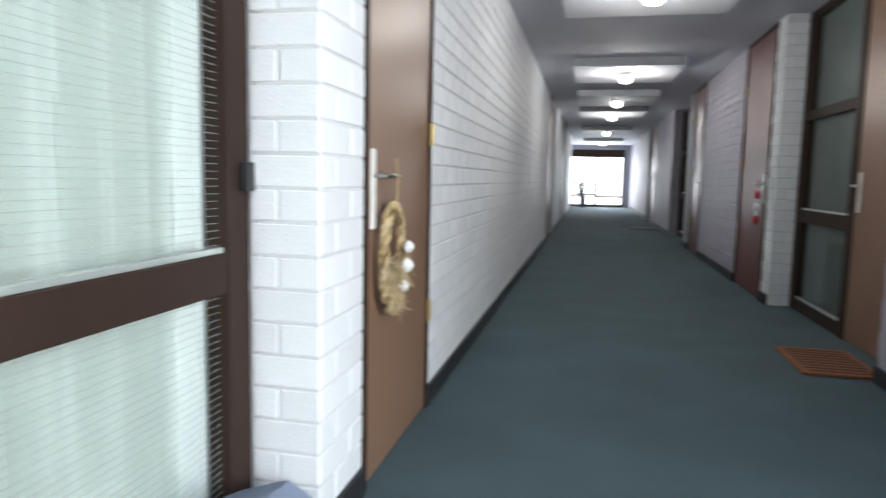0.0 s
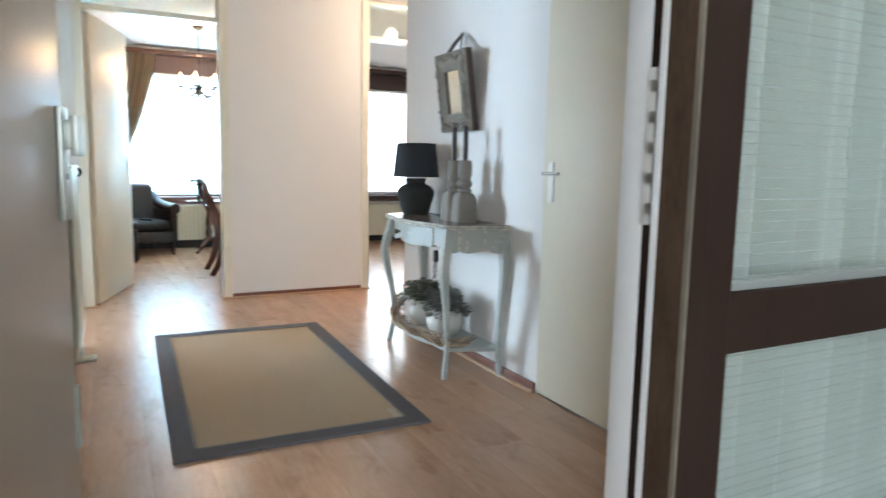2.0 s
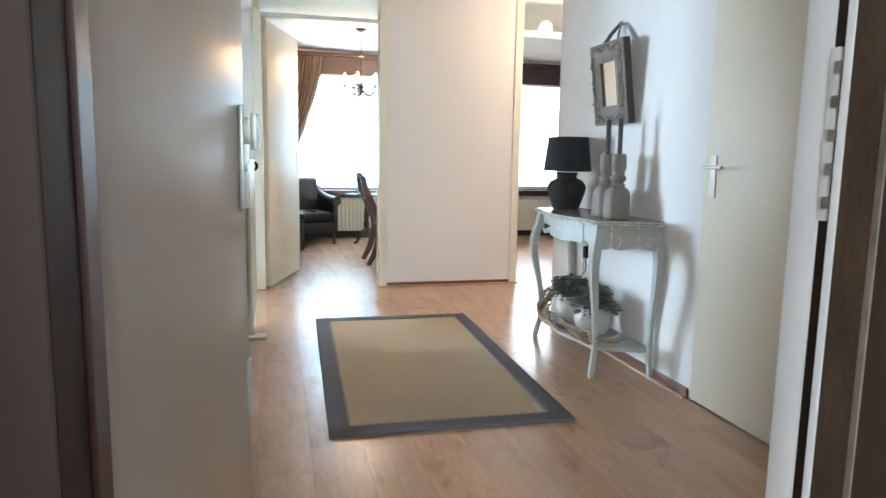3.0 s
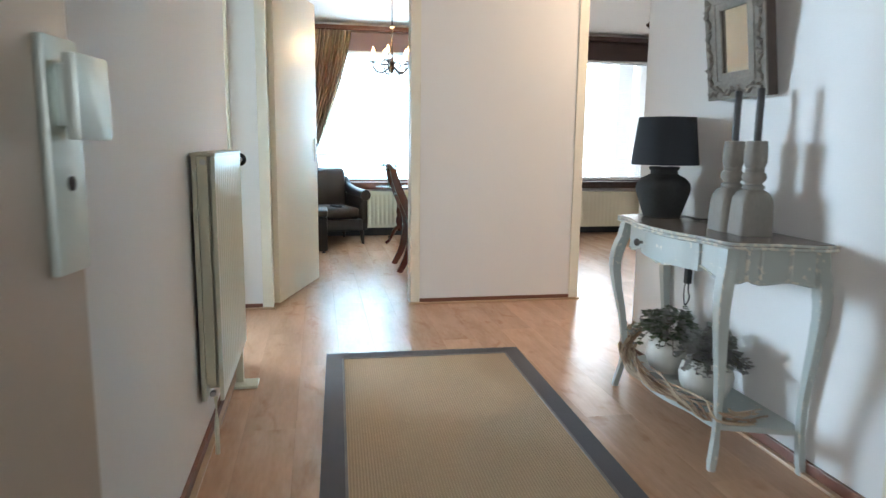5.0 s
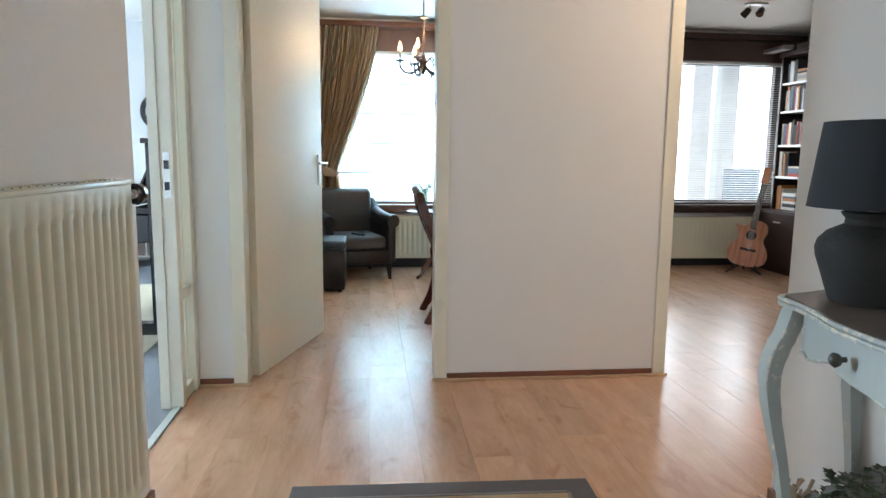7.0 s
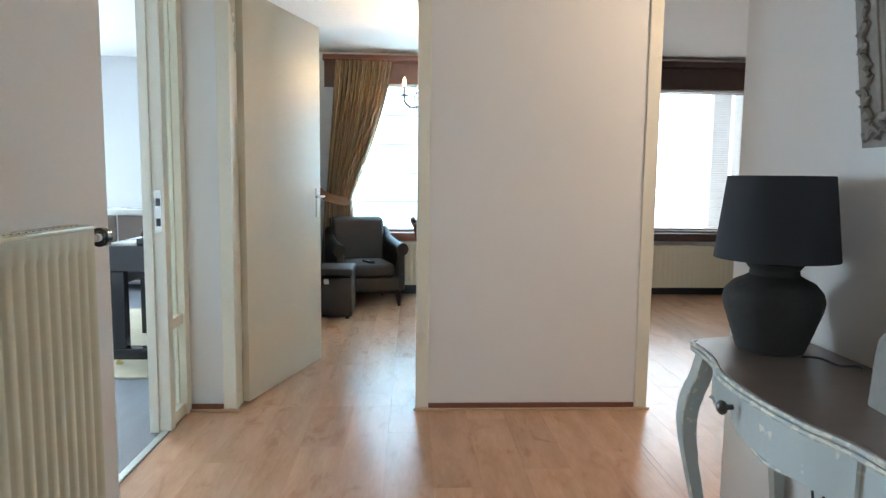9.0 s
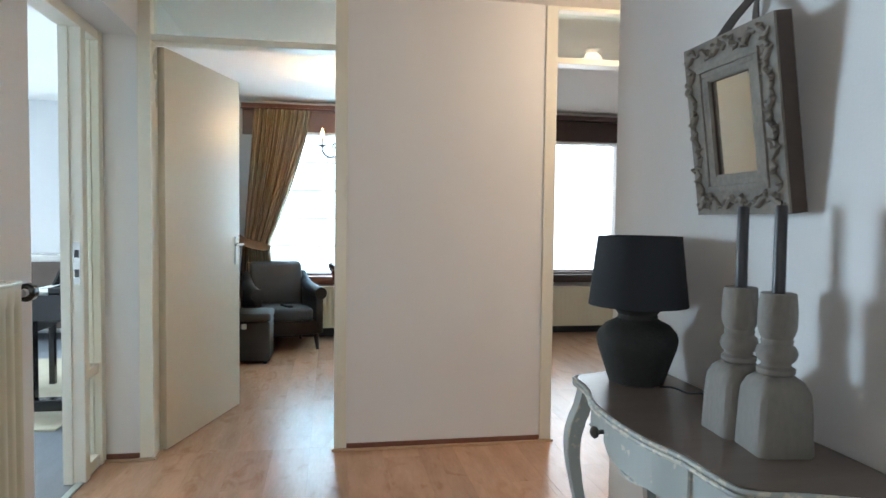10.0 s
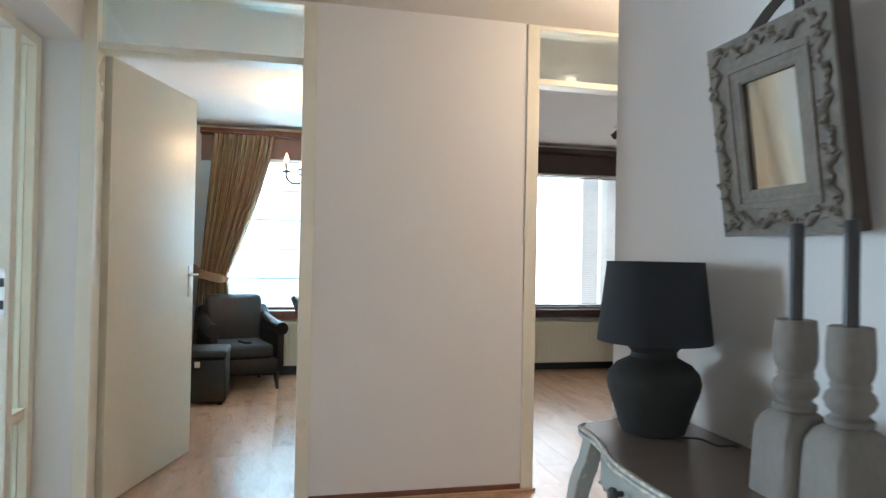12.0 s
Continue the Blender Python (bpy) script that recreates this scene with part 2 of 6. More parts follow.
def lathe(bm, profile, at=(0, 0, 0), n=32, square=0.0):
    """Turns (radius, height) pairs round z at a place."""
    rings = []
    for r, h in profile:
        rings.append([bm.verts.new((at[0] + r * math.cos(2 * math.pi * i / n), at[1] + r * math.sin(2 * math.pi * i / n), at[2] + h)) for i in range(n)])
    for a, b in zip(rings, rings[1:]):
        for i in range(n):
            bm.faces.new((a[i], a[(i + 1) % n], b[(i + 1) % n], b[i]))
    for ring in (rings[0], rings[-1]):
        try:
            bm.faces.new(ring)
        except ValueError:
            pass


def tube(bm, pts, radius, n=8, ends=True):
    """A round rod along points; radius is a number or one for each point."""
    pts = [Vector(p) for p in pts]
    rs = radius if isinstance(radius, (list, tuple)) else [radius] * len(pts)
    rings, up = [], Vector((0, 0, 1))
    for i, p in enumerate(pts):
        d = (pts[min(i + 1, len(pts) - 1)] - pts[max(i - 1, 0)]).normalized()
        s = d.cross(up)
        s = d.cross(Vector((1, 0, 0))) if s.length < 0.05 else s
        s.normalize()
        u = s.cross(d)
        rings.append([bm.verts.new(p + rs[i] * (math.cos(2 * math.pi * k / n) * s + math.sin(2 * math.pi * k / n) * u)) for k in range(n)])
    for a, b in zip(rings, rings[1:]):
        for k in range(n):
            bm.faces.new((a[k], a[(k + 1) % n], b[(k + 1) % n], b[k]))
    if ends:
        bm.faces.new(rings[0]), bm.faces.new(rings[-1])


def prism(bm, outline, z0, z1):
    """An upright prism over an outline of (x, y)."""
    a = [bm.verts.new((x, y, z0)) for x, y in outline]
    b = [bm.verts.new((x, y, z1)) for x, y in outline]
    n = len(a)
    for i in range(n):
        bm.faces.new((a[i], a[(i + 1) % n], b[(i + 1) % n], b[i]))
    bm.faces.new(a), bm.faces.new(b)


def sweep(bm, pts, widths, depth_axis, half):
    """A flat-sided curved member along pts, widths in the side direction, half thickness along depth_axis."""
    ax = Vector(depth_axis)
    rings = []
    pts = [Vector(p) for p in pts]
    for i, p in enumerate(pts):
        d = (pts[min(i + 1, len(pts) - 1)] - pts[max(i - 1, 0)]).normalized()
        s = d.cross(ax).normalized() * widths[i] / 2
        rings.append([bm.verts.new(p + s + ax * half), bm.verts.new(p - s + ax * half), bm.verts.new(p - s - ax * half), bm.verts.new(p + s - ax * half)])
    for a, b in zip(rings, rings[1:]):
        for k in range(4):
            bm.faces.new((a[k], a[(k + 1) % 4], b[(k + 1) % 4], b[k]))
    bm.faces.new(rings[0]), bm.faces.new(rings[-1])


def spline(pts, n=24):
    """Points along a smooth curve through pts."""
    p = [Vector(q) for q in pts]
    p = [p[0] * 2 - p[1], *p, p[-1] * 2 - p[-2]]
    out = []
    for i in range(1, len(p) - 2):
        for k in range(n):
            t = k / n
            a, b, c, d = p[i - 1:i + 3]
            out.append(0.5 * (2 * b + (c - a) * t + (2 * a - 5 * b + 4 * c - d) * t * t + (3 * b - a - 3 * c + d) * t ** 3))
    return out + [p[-2]]


def mesh_of(name, bm, material):
    bmesh.ops.recalc_face_normals(bm, faces=bm.faces)
    me = bpy.data.meshes.new(name)
    bm.to_mesh(me)
    bm.free()
    me.materials.append(material)
    return me


def smooth(ob, angle=40):
    ob.data.shade_smooth()
    ob.data.set_sharp_from_angle(angle=radians(angle))
    return ob


def part(name, bm, material, parent=None, label="", soft=False):
    """Links a bmesh as one mesh object, under a thing or a part."""
    ob = new(name, mesh_of(name, bm, material))
    if parent:
        ob.parent = parent
    if label:
        ob["label"] = label
    if soft:
        smooth(ob)
    return ob


def boxes(name, material, parent, lo, hi, bevel=0.0, label="", soft=False):
    bm = bmesh.new()
    box(bm, lo, hi, bevel)
    return part(name, bm, material, parent, label, soft)


def thing(name, label, category, at=(0, 0, 0), turn=0.0, group=""):
    """An Empty at the base of a thing, that parents its parts."""
    ob = new(name)
    ob.empty_display_size = 0.1
    ob.matrix_world = pose(*at, 0, 0, turn)
    return tagged(ob, label, category, group)


def setting(name, material, lo, hi, label="", bevel=0.0):
    ob = boxes(name, material, None, lo, hi, bevel)
    return tagged(ob, label, kind="structure")


# ---- outdoors ----
SKYCARD = glow("overcast_sky", (0.76, 0.89, 1.0), 6.5)
tagged(boxes("backdrop", SKYCARD, None, (-16.1, -8, -6), (-16.0, 14, 9)), "bright white overcast sky beyond the windows", kind="structure")
tagged(boxes("backdrop_corridor", glow("overcast_sky_end", (0.92, 0.96, 1.0), 0.75), None, (-6, 31.0, -2), (8, 31.1, 6)), "bright white overcast sky beyond the corridor end", kind="structure")

# ---- setting: hall ----
CZ = 2.43
XW = -5.05
YL, YR = -0.315, 1.70
setting("floor", mat("screed", (0.3, 0.27, 0.25), 0.9), (-8.5, -0.5, -0.12), (-0.46, 5.4, -0.012), "concrete floor slab under laminate planks")
setting("ceiling", CEIL, (-8.5, -0.5, CZ), (-0.44, 5.4, CZ + 0.15), "white painted plaster ceiling of the flat")
setting("wall_hall_left_near", WALL, (-1.30, -0.55, 0), (-0.60, -0.44, CZ), "white plastered wall behind the open entrance door")
setting("wall_hall_left", WALL, (-3.95, YL - 0.155, 0), (-1.30, YL, CZ), "white plastered hall wall behind the radiator")
setting("wall_hall_right", WALL, (-3.78, YR, 0), (-2.20, YR + 0.10, CZ), "white plastered hall wall behind the console table")
setting("wall_hall_right_near", WALL, (-1.34, YR, 0), (-0.60, YR + 0.10, CZ), "white plastered hall wall beside the flush door")
setting("wall_hall_right_top", WALL, (-2.20, YR + 0.002, 2.12), (-1.34, YR + 0.10, CZ), "white plastered wall above the flush door")
setting("wall_passage", WALL, (-3.78, YR + 0.10, 0), (-3.68, 2.98, CZ), "white plastered side wall of the passage")
setting("wall_passage_end", WALL, (XW, 2.98, 0), (-3.68, 3.08, CZ), "white plastered end wall of the passage")
setting("wall_middle", WALL, (XW - 0.10, 0.768, 0), (XW, 1.847, CZ), "white plastered wall between two doorways")
setting("wall_middle_left", WALL, (XW - 0.10, -0.53, 0), (XW, -0.27, CZ), "narrow white plastered wall beside the bedroom door")
setting("wall_middle_right", WALL, (XW - 0.10, 2.90, 0), (XW, 5.3, CZ), "white plastered wall beside the study doorway")
setting("lintel", WALL, (XW, -0.50, 2.14), (-3.95, -0.265, CZ), "white plastered beam over the living room door")
setting("wall_entrance_top", WALL, (-0.62, -0.5, 2.30), (-0.46, YR, CZ), "white plastered wall above the entrance")


def skirting(name, pts, h=0.035, d=0.014, material=SKIRT):
    """Low skirting along a straight run from a to b, with a pale bead at its foot."""
    (x0, y0), (x1, y1) = pts
    ob = boxes(name, material, None, (min(x0, x1), min(y0, y1), 0), (max(x0, x1) + (d if x0 == x1 else 0), max(y0, y1) + (d if y0 == y1 else 0), h), 0.003)
    return tagged(ob, "low mahogany-coloured skirting board", kind="structure")


skirting("baseboard_hall_left", ((-3.95, YL), (-1.6, YL)), 0.045)
skirting("baseboard_hall_right", ((-3.78, YR - 0.014), (-2.21, YR - 0.014)), 0.05)
skirting("baseboard_middle", ((XW, 0.77), (XW, 1.846)))
skirting("baseboard_middle_left", ((XW, -0.43), (XW, -0.272)))
for n, lo, hi in (("trim_middle", (XW + 0.014, 0.70, 0), (XW + 0.032, 1.92, 0.012)), ("trim_hall_left", (-3.95, YL + 0.014, 0), (-1.6, YL + 0.034, 0.014)),
                  ("trim_hall_right", (-3.80, YR - 0.034, 0), (-2.21, YR - 0.014, 0.014)), ("trim_middle_left", (XW + 0.014, -0.45, 0), (XW + 0.032, -0.19, 0.012))):
    tagged(boxes(n, BEAD, None, lo, hi, 0.004), "pale beech quarter-round bead along the floor", kind="structure")


def door_frame(name, x0, x1, ya, yb, zt, post=0.065, transom=True, label=""):
    """Timber frame of a doorway across y: two posts, head, transom bar with a pane above it."""
    fr = tagged(new(name), label, kind="structure")
    boxes("post", CREAM, fr, (x0, ya - post, 0), (x1, ya, zt), 0.004)
    boxes("post", CREAM, fr, (x0, yb, 0), (x1, yb + post, zt), 0.004)
    boxes("head", CREAM, fr, (x0, ya, zt - 0.022), (x1, yb, zt), 0.003)
    if transom:
        boxes("transom_bar", CREAM, fr, (x0 + 0.01, ya, 2.117), (x1 - 0.01, yb, 2.15), 0.004)
        boxes("pane", GLASS, fr, (x0 + 0.06, ya, 2.15), (x0 + 0.066, yb, zt - 0.022), 0, "clear transom pane").visible_shadow = False
    for yy in (ya - post - 0.012, yb - 0.012):
        boxes("plinth", BEAD, fr, (x1, yy, 0), (x1 + 0.012, yy + post + 0.024, 0.013), 0.003)
    return fr


door_frame("door_frame_bedroom", XW - 0.12, XW + 0.012, -0.205, 0.704, CZ - 0.004, label="cream gloss door frame with a clear transom pane")
door_frame("door_frame_study", XW - 0.12, XW + 0.012, 1.914, 2.84, CZ - 0.004, 0.066, label="cream gloss door frame with a clear transom pane, doorway open")


def lever(parent, at, n, along, flip=1):
    """Door lever on a narrow plate. n: outward normal, along: the way that the lever points."""
    n, along = Vector(n), Vector(along)
    p = Vector(at)
    bm = bmesh.new()
    q = along * 0.018
    lo, hi = p - q - Vector((0, 0, 0.13)), p + q + n * 0.008 + Vector((0, 0, 0.05))
    box(bm, [min(a, b) for a, b in zip(lo, hi)], [max(a, b) for a, b in zip(lo, hi)], 0.003)
    pl = part("plate", bm, WHITEL, parent, "white narrow door plate", True)
    bm = bmesh.new()
    tube(bm, spline([p + n * 0.006, p + n * 0.045, p + n * 0.055 + along * 0.02, p + n * 0.055 + along * 0.12], 6), 0.008, 10)
    part("lever", bm, STEEL, parent, "satin metal lever handle", True)


def panel_door(name, hinge, angle, width, height, material, label, thick=0.04):
    """A flush door leaf hinged at a place; at angle 0 it points along +x and its front faces +y."""
    d = tagged(new(name), label, kind="structure")
    d.matrix_world = pose(*hinge, 0, 0, angle)
    bm = bmesh.new()
    box(bm, (0, -thick, 0.008), (width, 0, height), 0.003)
    part("leaf", bm, material, d, soft=True)
    return d


bd = panel_door("door_bedroom", (XW - 0.115, -0.205, 0), 180 - 17.2, 0.882, 2.115, DOORW, "cream flush bedroom door standing open")
lever(bd, (0.827, -0.04, 1.068), (0, -1, 0), (-1, 0, 0))
lever(bd, (0.827, 0.0, 1.068), (0, 1, 0), (-1, 0, 0))
rd = panel_door("door_cupboard", (-2.20, YR + 0.038, 0), 0, 0.86, 2.115, DOORW, "cream flush cupboard door, closed")
lever(rd, (0.06, -0.04, 1.05), (0, -1, 0), (1, 0, 0))

# door to the living room with its side light
kd = tagged(new("door_frame_living"), "cream gloss frame of the living room doorway with a narrow side light", kind="structure")
Y0, Y1 = -0.53, -0.432
boxes("post", CREAM, kd, (-3.99, Y0, 0), (-3.95, Y1, 2.14), 0.003)
boxes("post", CREAM, kd, (-4.825, Y0, 0), (-4.765, Y1, 2.14), 0.004)
boxes("stop_bead", CREAM, kd, (-4.765, Y0 + 0.004, 0), (-4.752, Y0 + 0.045, 2.09), 0.002)
boxes("post", CREAM, kd, (-5.05, Y0, 0), (-4.99, Y1, 2.14), 0.004)
boxes("head", CREAM, kd, (-4.99, Y0, 2.09), (-3.99, Y1 - 0.002, 2.14), 0.003)
boxes("rail", CREAM, kd, (-4.99, Y0, 0.465), (-4.825, Y1 - 0.012, 0.515), 0.004)
boxes("rail", CREAM, kd, (-4.99, Y0, 0.0), (-4.825, Y1 - 0.012, 0.06), 0.004)
for z0, z1 in ((0.06, 0.465), (0.515, 2.09)):
    boxes("pane", GLASS, kd, (-4.99, -0.49, z0), (-4.825, -0.485, z1), 0, "clear glass side light").visible_shadow = False
    for xa in (-4.99, -4.835):
        boxes("glazing_bead", CREAM, kd, (xa, -0.484, z0), (xa + 0.010, -0.468, z1), 0.002)
boxes("strike_plate", STEEL, kd, (-4.765, -0.475, 0.93), (-4.762, -0.445, 1.12), 0)
for z in (0.96, 1.05):
    boxes("keeper", BLACK, kd, (-4.763, -0.47, z), (-4.7605, -0.45, z + 0.035), 0)
boxes("threshold", ALU, kd, (-4.765, -0.475, 0), (-3.99, -0.443, 0.008), 0.003, "pale metal threshold strip")

# ---- setting: bedroom and study ----
XB = -8.5
setting("wall_bedroom_left", WALL, (XB, -0.53, 0), (XW - 0.10, -0.475, CZ), "white plastered bedroom side wall")
setting("wall_partition", WALL, (XB, 1.86, 0), (XW - 0.12, 1.95, CZ), "white plastered wall between bedroom and study")
setting("wall_study_right", WALL, (XB, 5.2, 0), (XW - 0.10, 5.3, CZ), "white plastered study side wall")
DARKSILL = mat("dark_window_wood", (0.045, 0.022, 0.017), 0.4, 0.25, 5, 60, 0.08, stretch=(3, 0.6, 3))
REDSILL = mat("red_brown_window_wood", (0.17, 0.065, 0.04), 0.4, 0.25, 5, 60, 0.08, stretch=(3, 0.6, 3))
FACADE = mat("facade_brick", (0.3, 0.17, 0.12), 0.9, 0.2, 9, 60, 0.3)


def window_wall(tag, ya, yb, wy0, wy1, wz0, wz1, frame_mat, label, mullions=()):
    """Outer wall with an opening, a timber window in it and a sill board."""
    for n, lo, hi in (("low", (XB - 0.25, ya, 0), (XB, yb, wz0)), ("high", (XB - 0.25, ya, wz1), (XB, yb, CZ)),
                      ("side_a", (XB - 0.25, ya, wz0), (XB, wy0, wz1)), ("side_b", (XB - 0.25, wy1, wz0), (XB, yb, wz1))):
        setting("wall_window_" + tag + "_" + n, WALL, lo, hi, "white plastered wall round the window")
    w = tagged(new("window_" + tag), label, kind="structure")
    x0, x1 = XB - 0.16, XB - 0.09
    for lo, hi in (((x0, wy0, wz0), (x1, wy1, wz0 + 0.06)), ((x0, wy0, wz1 - 0.06), (x1, wy1, wz1)), ((x0, wy0, wz0 + 0.06), (x1, wy0 + 0.06, wz1 - 0.06)), ((x0, wy1 - 0.06, wz0 + 0.06), (x1, wy1, wz1 - 0.06))):
        boxes("window_frame", frame_mat, w, lo, hi, 0.006)
    for y in mullions:
        boxes("mullion", frame_mat, w, (x0, y - 0.035, wz0 + 0.06), (x1, y + 0.035, wz1 - 0.06), 0.006)
    boxes("pane", GLASSW, w, (XB - 0.13, wy0 + 0.06, wz0 + 0.06), (XB - 0.124, wy1 - 0.06, wz1 - 0.06), 0, "clear window glass").visible_shadow = False
    boxes("window_sill", frame_mat, w, (XB - 0.09, wy0 - 0.05, wz0 - 0.07), (XB + 0.10, wy1 + 0.05, wz0 + 0.012), 0.008, "dark stained wooden sill board", True)
    boxes("pelmet", frame_mat, w, (XB + 0.003, wy0 - 0.15, 2.33), (XB + 0.14, wy1 + 0.12, 2.385), 0.004, "dark stained pelmet board")
    return w


window_wall("bedroom", -0.47, 1.86, -0.05, 1.80, 0.625, 2.20, REDSILL, "wide bedroom window in red-brown stained timber")
window_wall("study", 1.95, 5.2, 2.30, 4.72, 0.64, 2.16, DARKSILL, "wide study window in dark stained timber", (3.05,))
tagged(boxes("baseboard_bedroom", RUBBER, None, (XB, -0.47, 0), (XB + 0.018, 1.86, 0.10), 0.003), "dark brown skirting board", kind="structure")
tagged(boxes("baseboard_study", RUBBER, None, (XB, 1.95, 0), (XB + 0.018, 5.2, 0.10), 0.003), "dark brown skirting board", kind="structure")
# valance carries the brownish shadow band above the window in its colour
VAL = mat("shaded_valance_cloth", (0.26, 0.17, 0.145), 0.85, 0.1, 6, 200, 0.2)
tagged(boxes("trim_bedroom_valance", VAL, None, (XB + 0.006, -0.2, 2.085), (XB + 0.022, 1.855, 2.33), 0.002), "cloth valance above the bedroom blind, coloured brown as in shade", kind="structure")
PELM = mat("dark_pelmet_wood", (0.05, 0.024, 0.02), 0.45, 0.25, 5, 60, 0.08, stretch=(3, 0.6, 3))
tagged(boxes("blind_box_study", PELM, None, (XB + 0.003, 2.2, 2.12), (XB + 0.06, 4.78, 2.328), 0.005), "dark stained board above the window blind", kind="structure")

# ---- setting: living room ----
XL = -9.0
setting("floor_living", GREYFLOOR, (XL, -5.0, -0.12), (-2.6, -0.47, 0.0), "grey vinyl plank floor of the living room")
setting("ceiling_living", CEIL, (XL, -5.0, 2.43), (-2.6, -0.50, 2.58), "white ceiling of the living room")
WALLC = mat("cool_wall_paint", (0.78, 0.79, 0.80), 0.8, 0.03, 1.2, 160, 0.1)
for n, lo, hi in (("far", (XL - 0.1, -3.0, 0), (XL, -0.5, 2.43)), ("far_low", (XL - 0.1, -5.0, 0), (XL, -3.0, 0.75)), ("far_high", (XL - 0.1, -5.0, 2.2), (XL, -3.0, 2.43)), ("far_corner", (XL - 0.1, -5.0, 0.75), (XL, -4.8, 2.2))):
    setting("wall_living_" + n, WALLC, lo, hi, "pale grey-white living room wall")
setting("wall_living_near", WALLC, (-2.6, -5.0, 0), (-2.5, -0.47, 2.43), "pale grey-white living room wall")
setting("wall_living_side", WALLC, (XL, -0.56, 0), (-5.15, -0.532, 2.43), "pale grey-white living room wall")
setting("wall_living_side_near", WALLC, (-3.95, -0.55, 0), (-2.6, -0.475, 2.43), "pale grey-white living room wall")
setting("wall_living_low", WALLC, (XL, -5.1, 0), (-2.6, -5.0, 0.5), "living room wall below the window")
setting("wall_living_high", WALLC, (XL, -5.1, 2.3), (-2.6, -5.0, 2.43), "living room wall above the window")

# ---- setting: corridor ----
# stairwell window on the other side of the corridor, beside the entrance
sw = tagged(new("window_stairwell"), "glazed opening to the stairwell opposite the entrance", kind="structure")
KZ = 2.53
XC, XR = -0.24, 2.06
YE = 28.0
setting("floor_corridor", CARPET, (-0.47, -6.0, -0.12), (2.6, 29.5, 0.0), "dark teal carpet of the shared corridor")
setting("ceiling_corridor", mat("corridor_ceiling_paint", (0.60, 0.60, 0.66), 0.8, 0.05, 1.0, 60, 0.1), (-0.62, -6.0, KZ), (2.6, 29.5, KZ + 0.15), "pale grey corridor ceiling")
setting("wall_corridor_near", MORTAR, (-0.6, -6.1, 0), (2.6, -6.0, KZ), "plain end wall of the corridor")


def brick_wall(name, x, ya, yb, out, material, mortar, label, z1=KZ, depth=0.18):
    """Core of a corridor wall along y at x, facing out along x by the sign of out; its bricks are added last."""
    lo, hi = ((x - depth, ya, 0), (x - 0.006, yb, z1)) if out > 0 else ((x + 0.006, ya, 0), (x + depth, yb, z1))
    return setting(name, mortar, lo, hi, label)


def corridor_base(x, ya, yb, out):
    lo, hi = ((x - 0.004, ya, 0), (x + 0.012, yb, 0.095)) if out > 0 else ((x - 0.012, ya, 0), (x + 0.004, yb, 0.095))
    tagged(boxes("baseboard_corridor", RUBBER, None, lo, hi, 0.003), "black rubber skirting along the carpet", kind="structure")


LEFT = [("wall_corridor_pier", 1.85, 2.205), ("wall_corridor_left", 3.10, 11.6), ("wall_corridor_left_far", 13.8, 17.2), ("wall_corridor_left_end", 19.2, 25.0)]
RIGHT = [("wall_corridor_right_start", -6.0, -2.3), ("wall_corridor_right_near", 1.2, 4.15), ("wall_corridor_right_pier", 6.46, 6.72), ("wall_corridor_right", 7.86, 10.4), ("wall_corridor_right_mid", 11.4, 12.0), ("wall_corridor_right_far", 14.2, 17.6), ("wall_corridor_right_end", 19.6, YE)]
for n, a, b in LEFT:
    brick_wall(n, XC, a, b, 1, BRICKW, MORTAR, "white painted brick corridor wall")
    corridor_base(XC, a, b, 1)
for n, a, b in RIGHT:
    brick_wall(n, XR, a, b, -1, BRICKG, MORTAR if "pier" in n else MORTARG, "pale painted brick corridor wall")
    corridor_base(XR, a, b, -1)
setting("wall_corridor_left_near", MORTAR, (-0.62, -6.0, 0), (XC, -0.45, KZ), "white painted brick corridor wall near the entrance")
setting("wall_corridor_left_back", MORTAR, (-0.62, 1.86, 0), (-0.43, 28.0, KZ), "plain wall behind the corridor recesses")
# right back wall is coloured dark to stand in for dim curtained rooms behind glass
setting("wall_corridor_right_back", mat("dim_interior_tone", (0.15, 0.17, 0.16), 0.9, 0.3, 3, 60, 0.1, stretch=(1, 6, 0.2)), (2.31, 1.2, 0), (2.6, 28.0, KZ), "plain wall behind the corridor recesses")


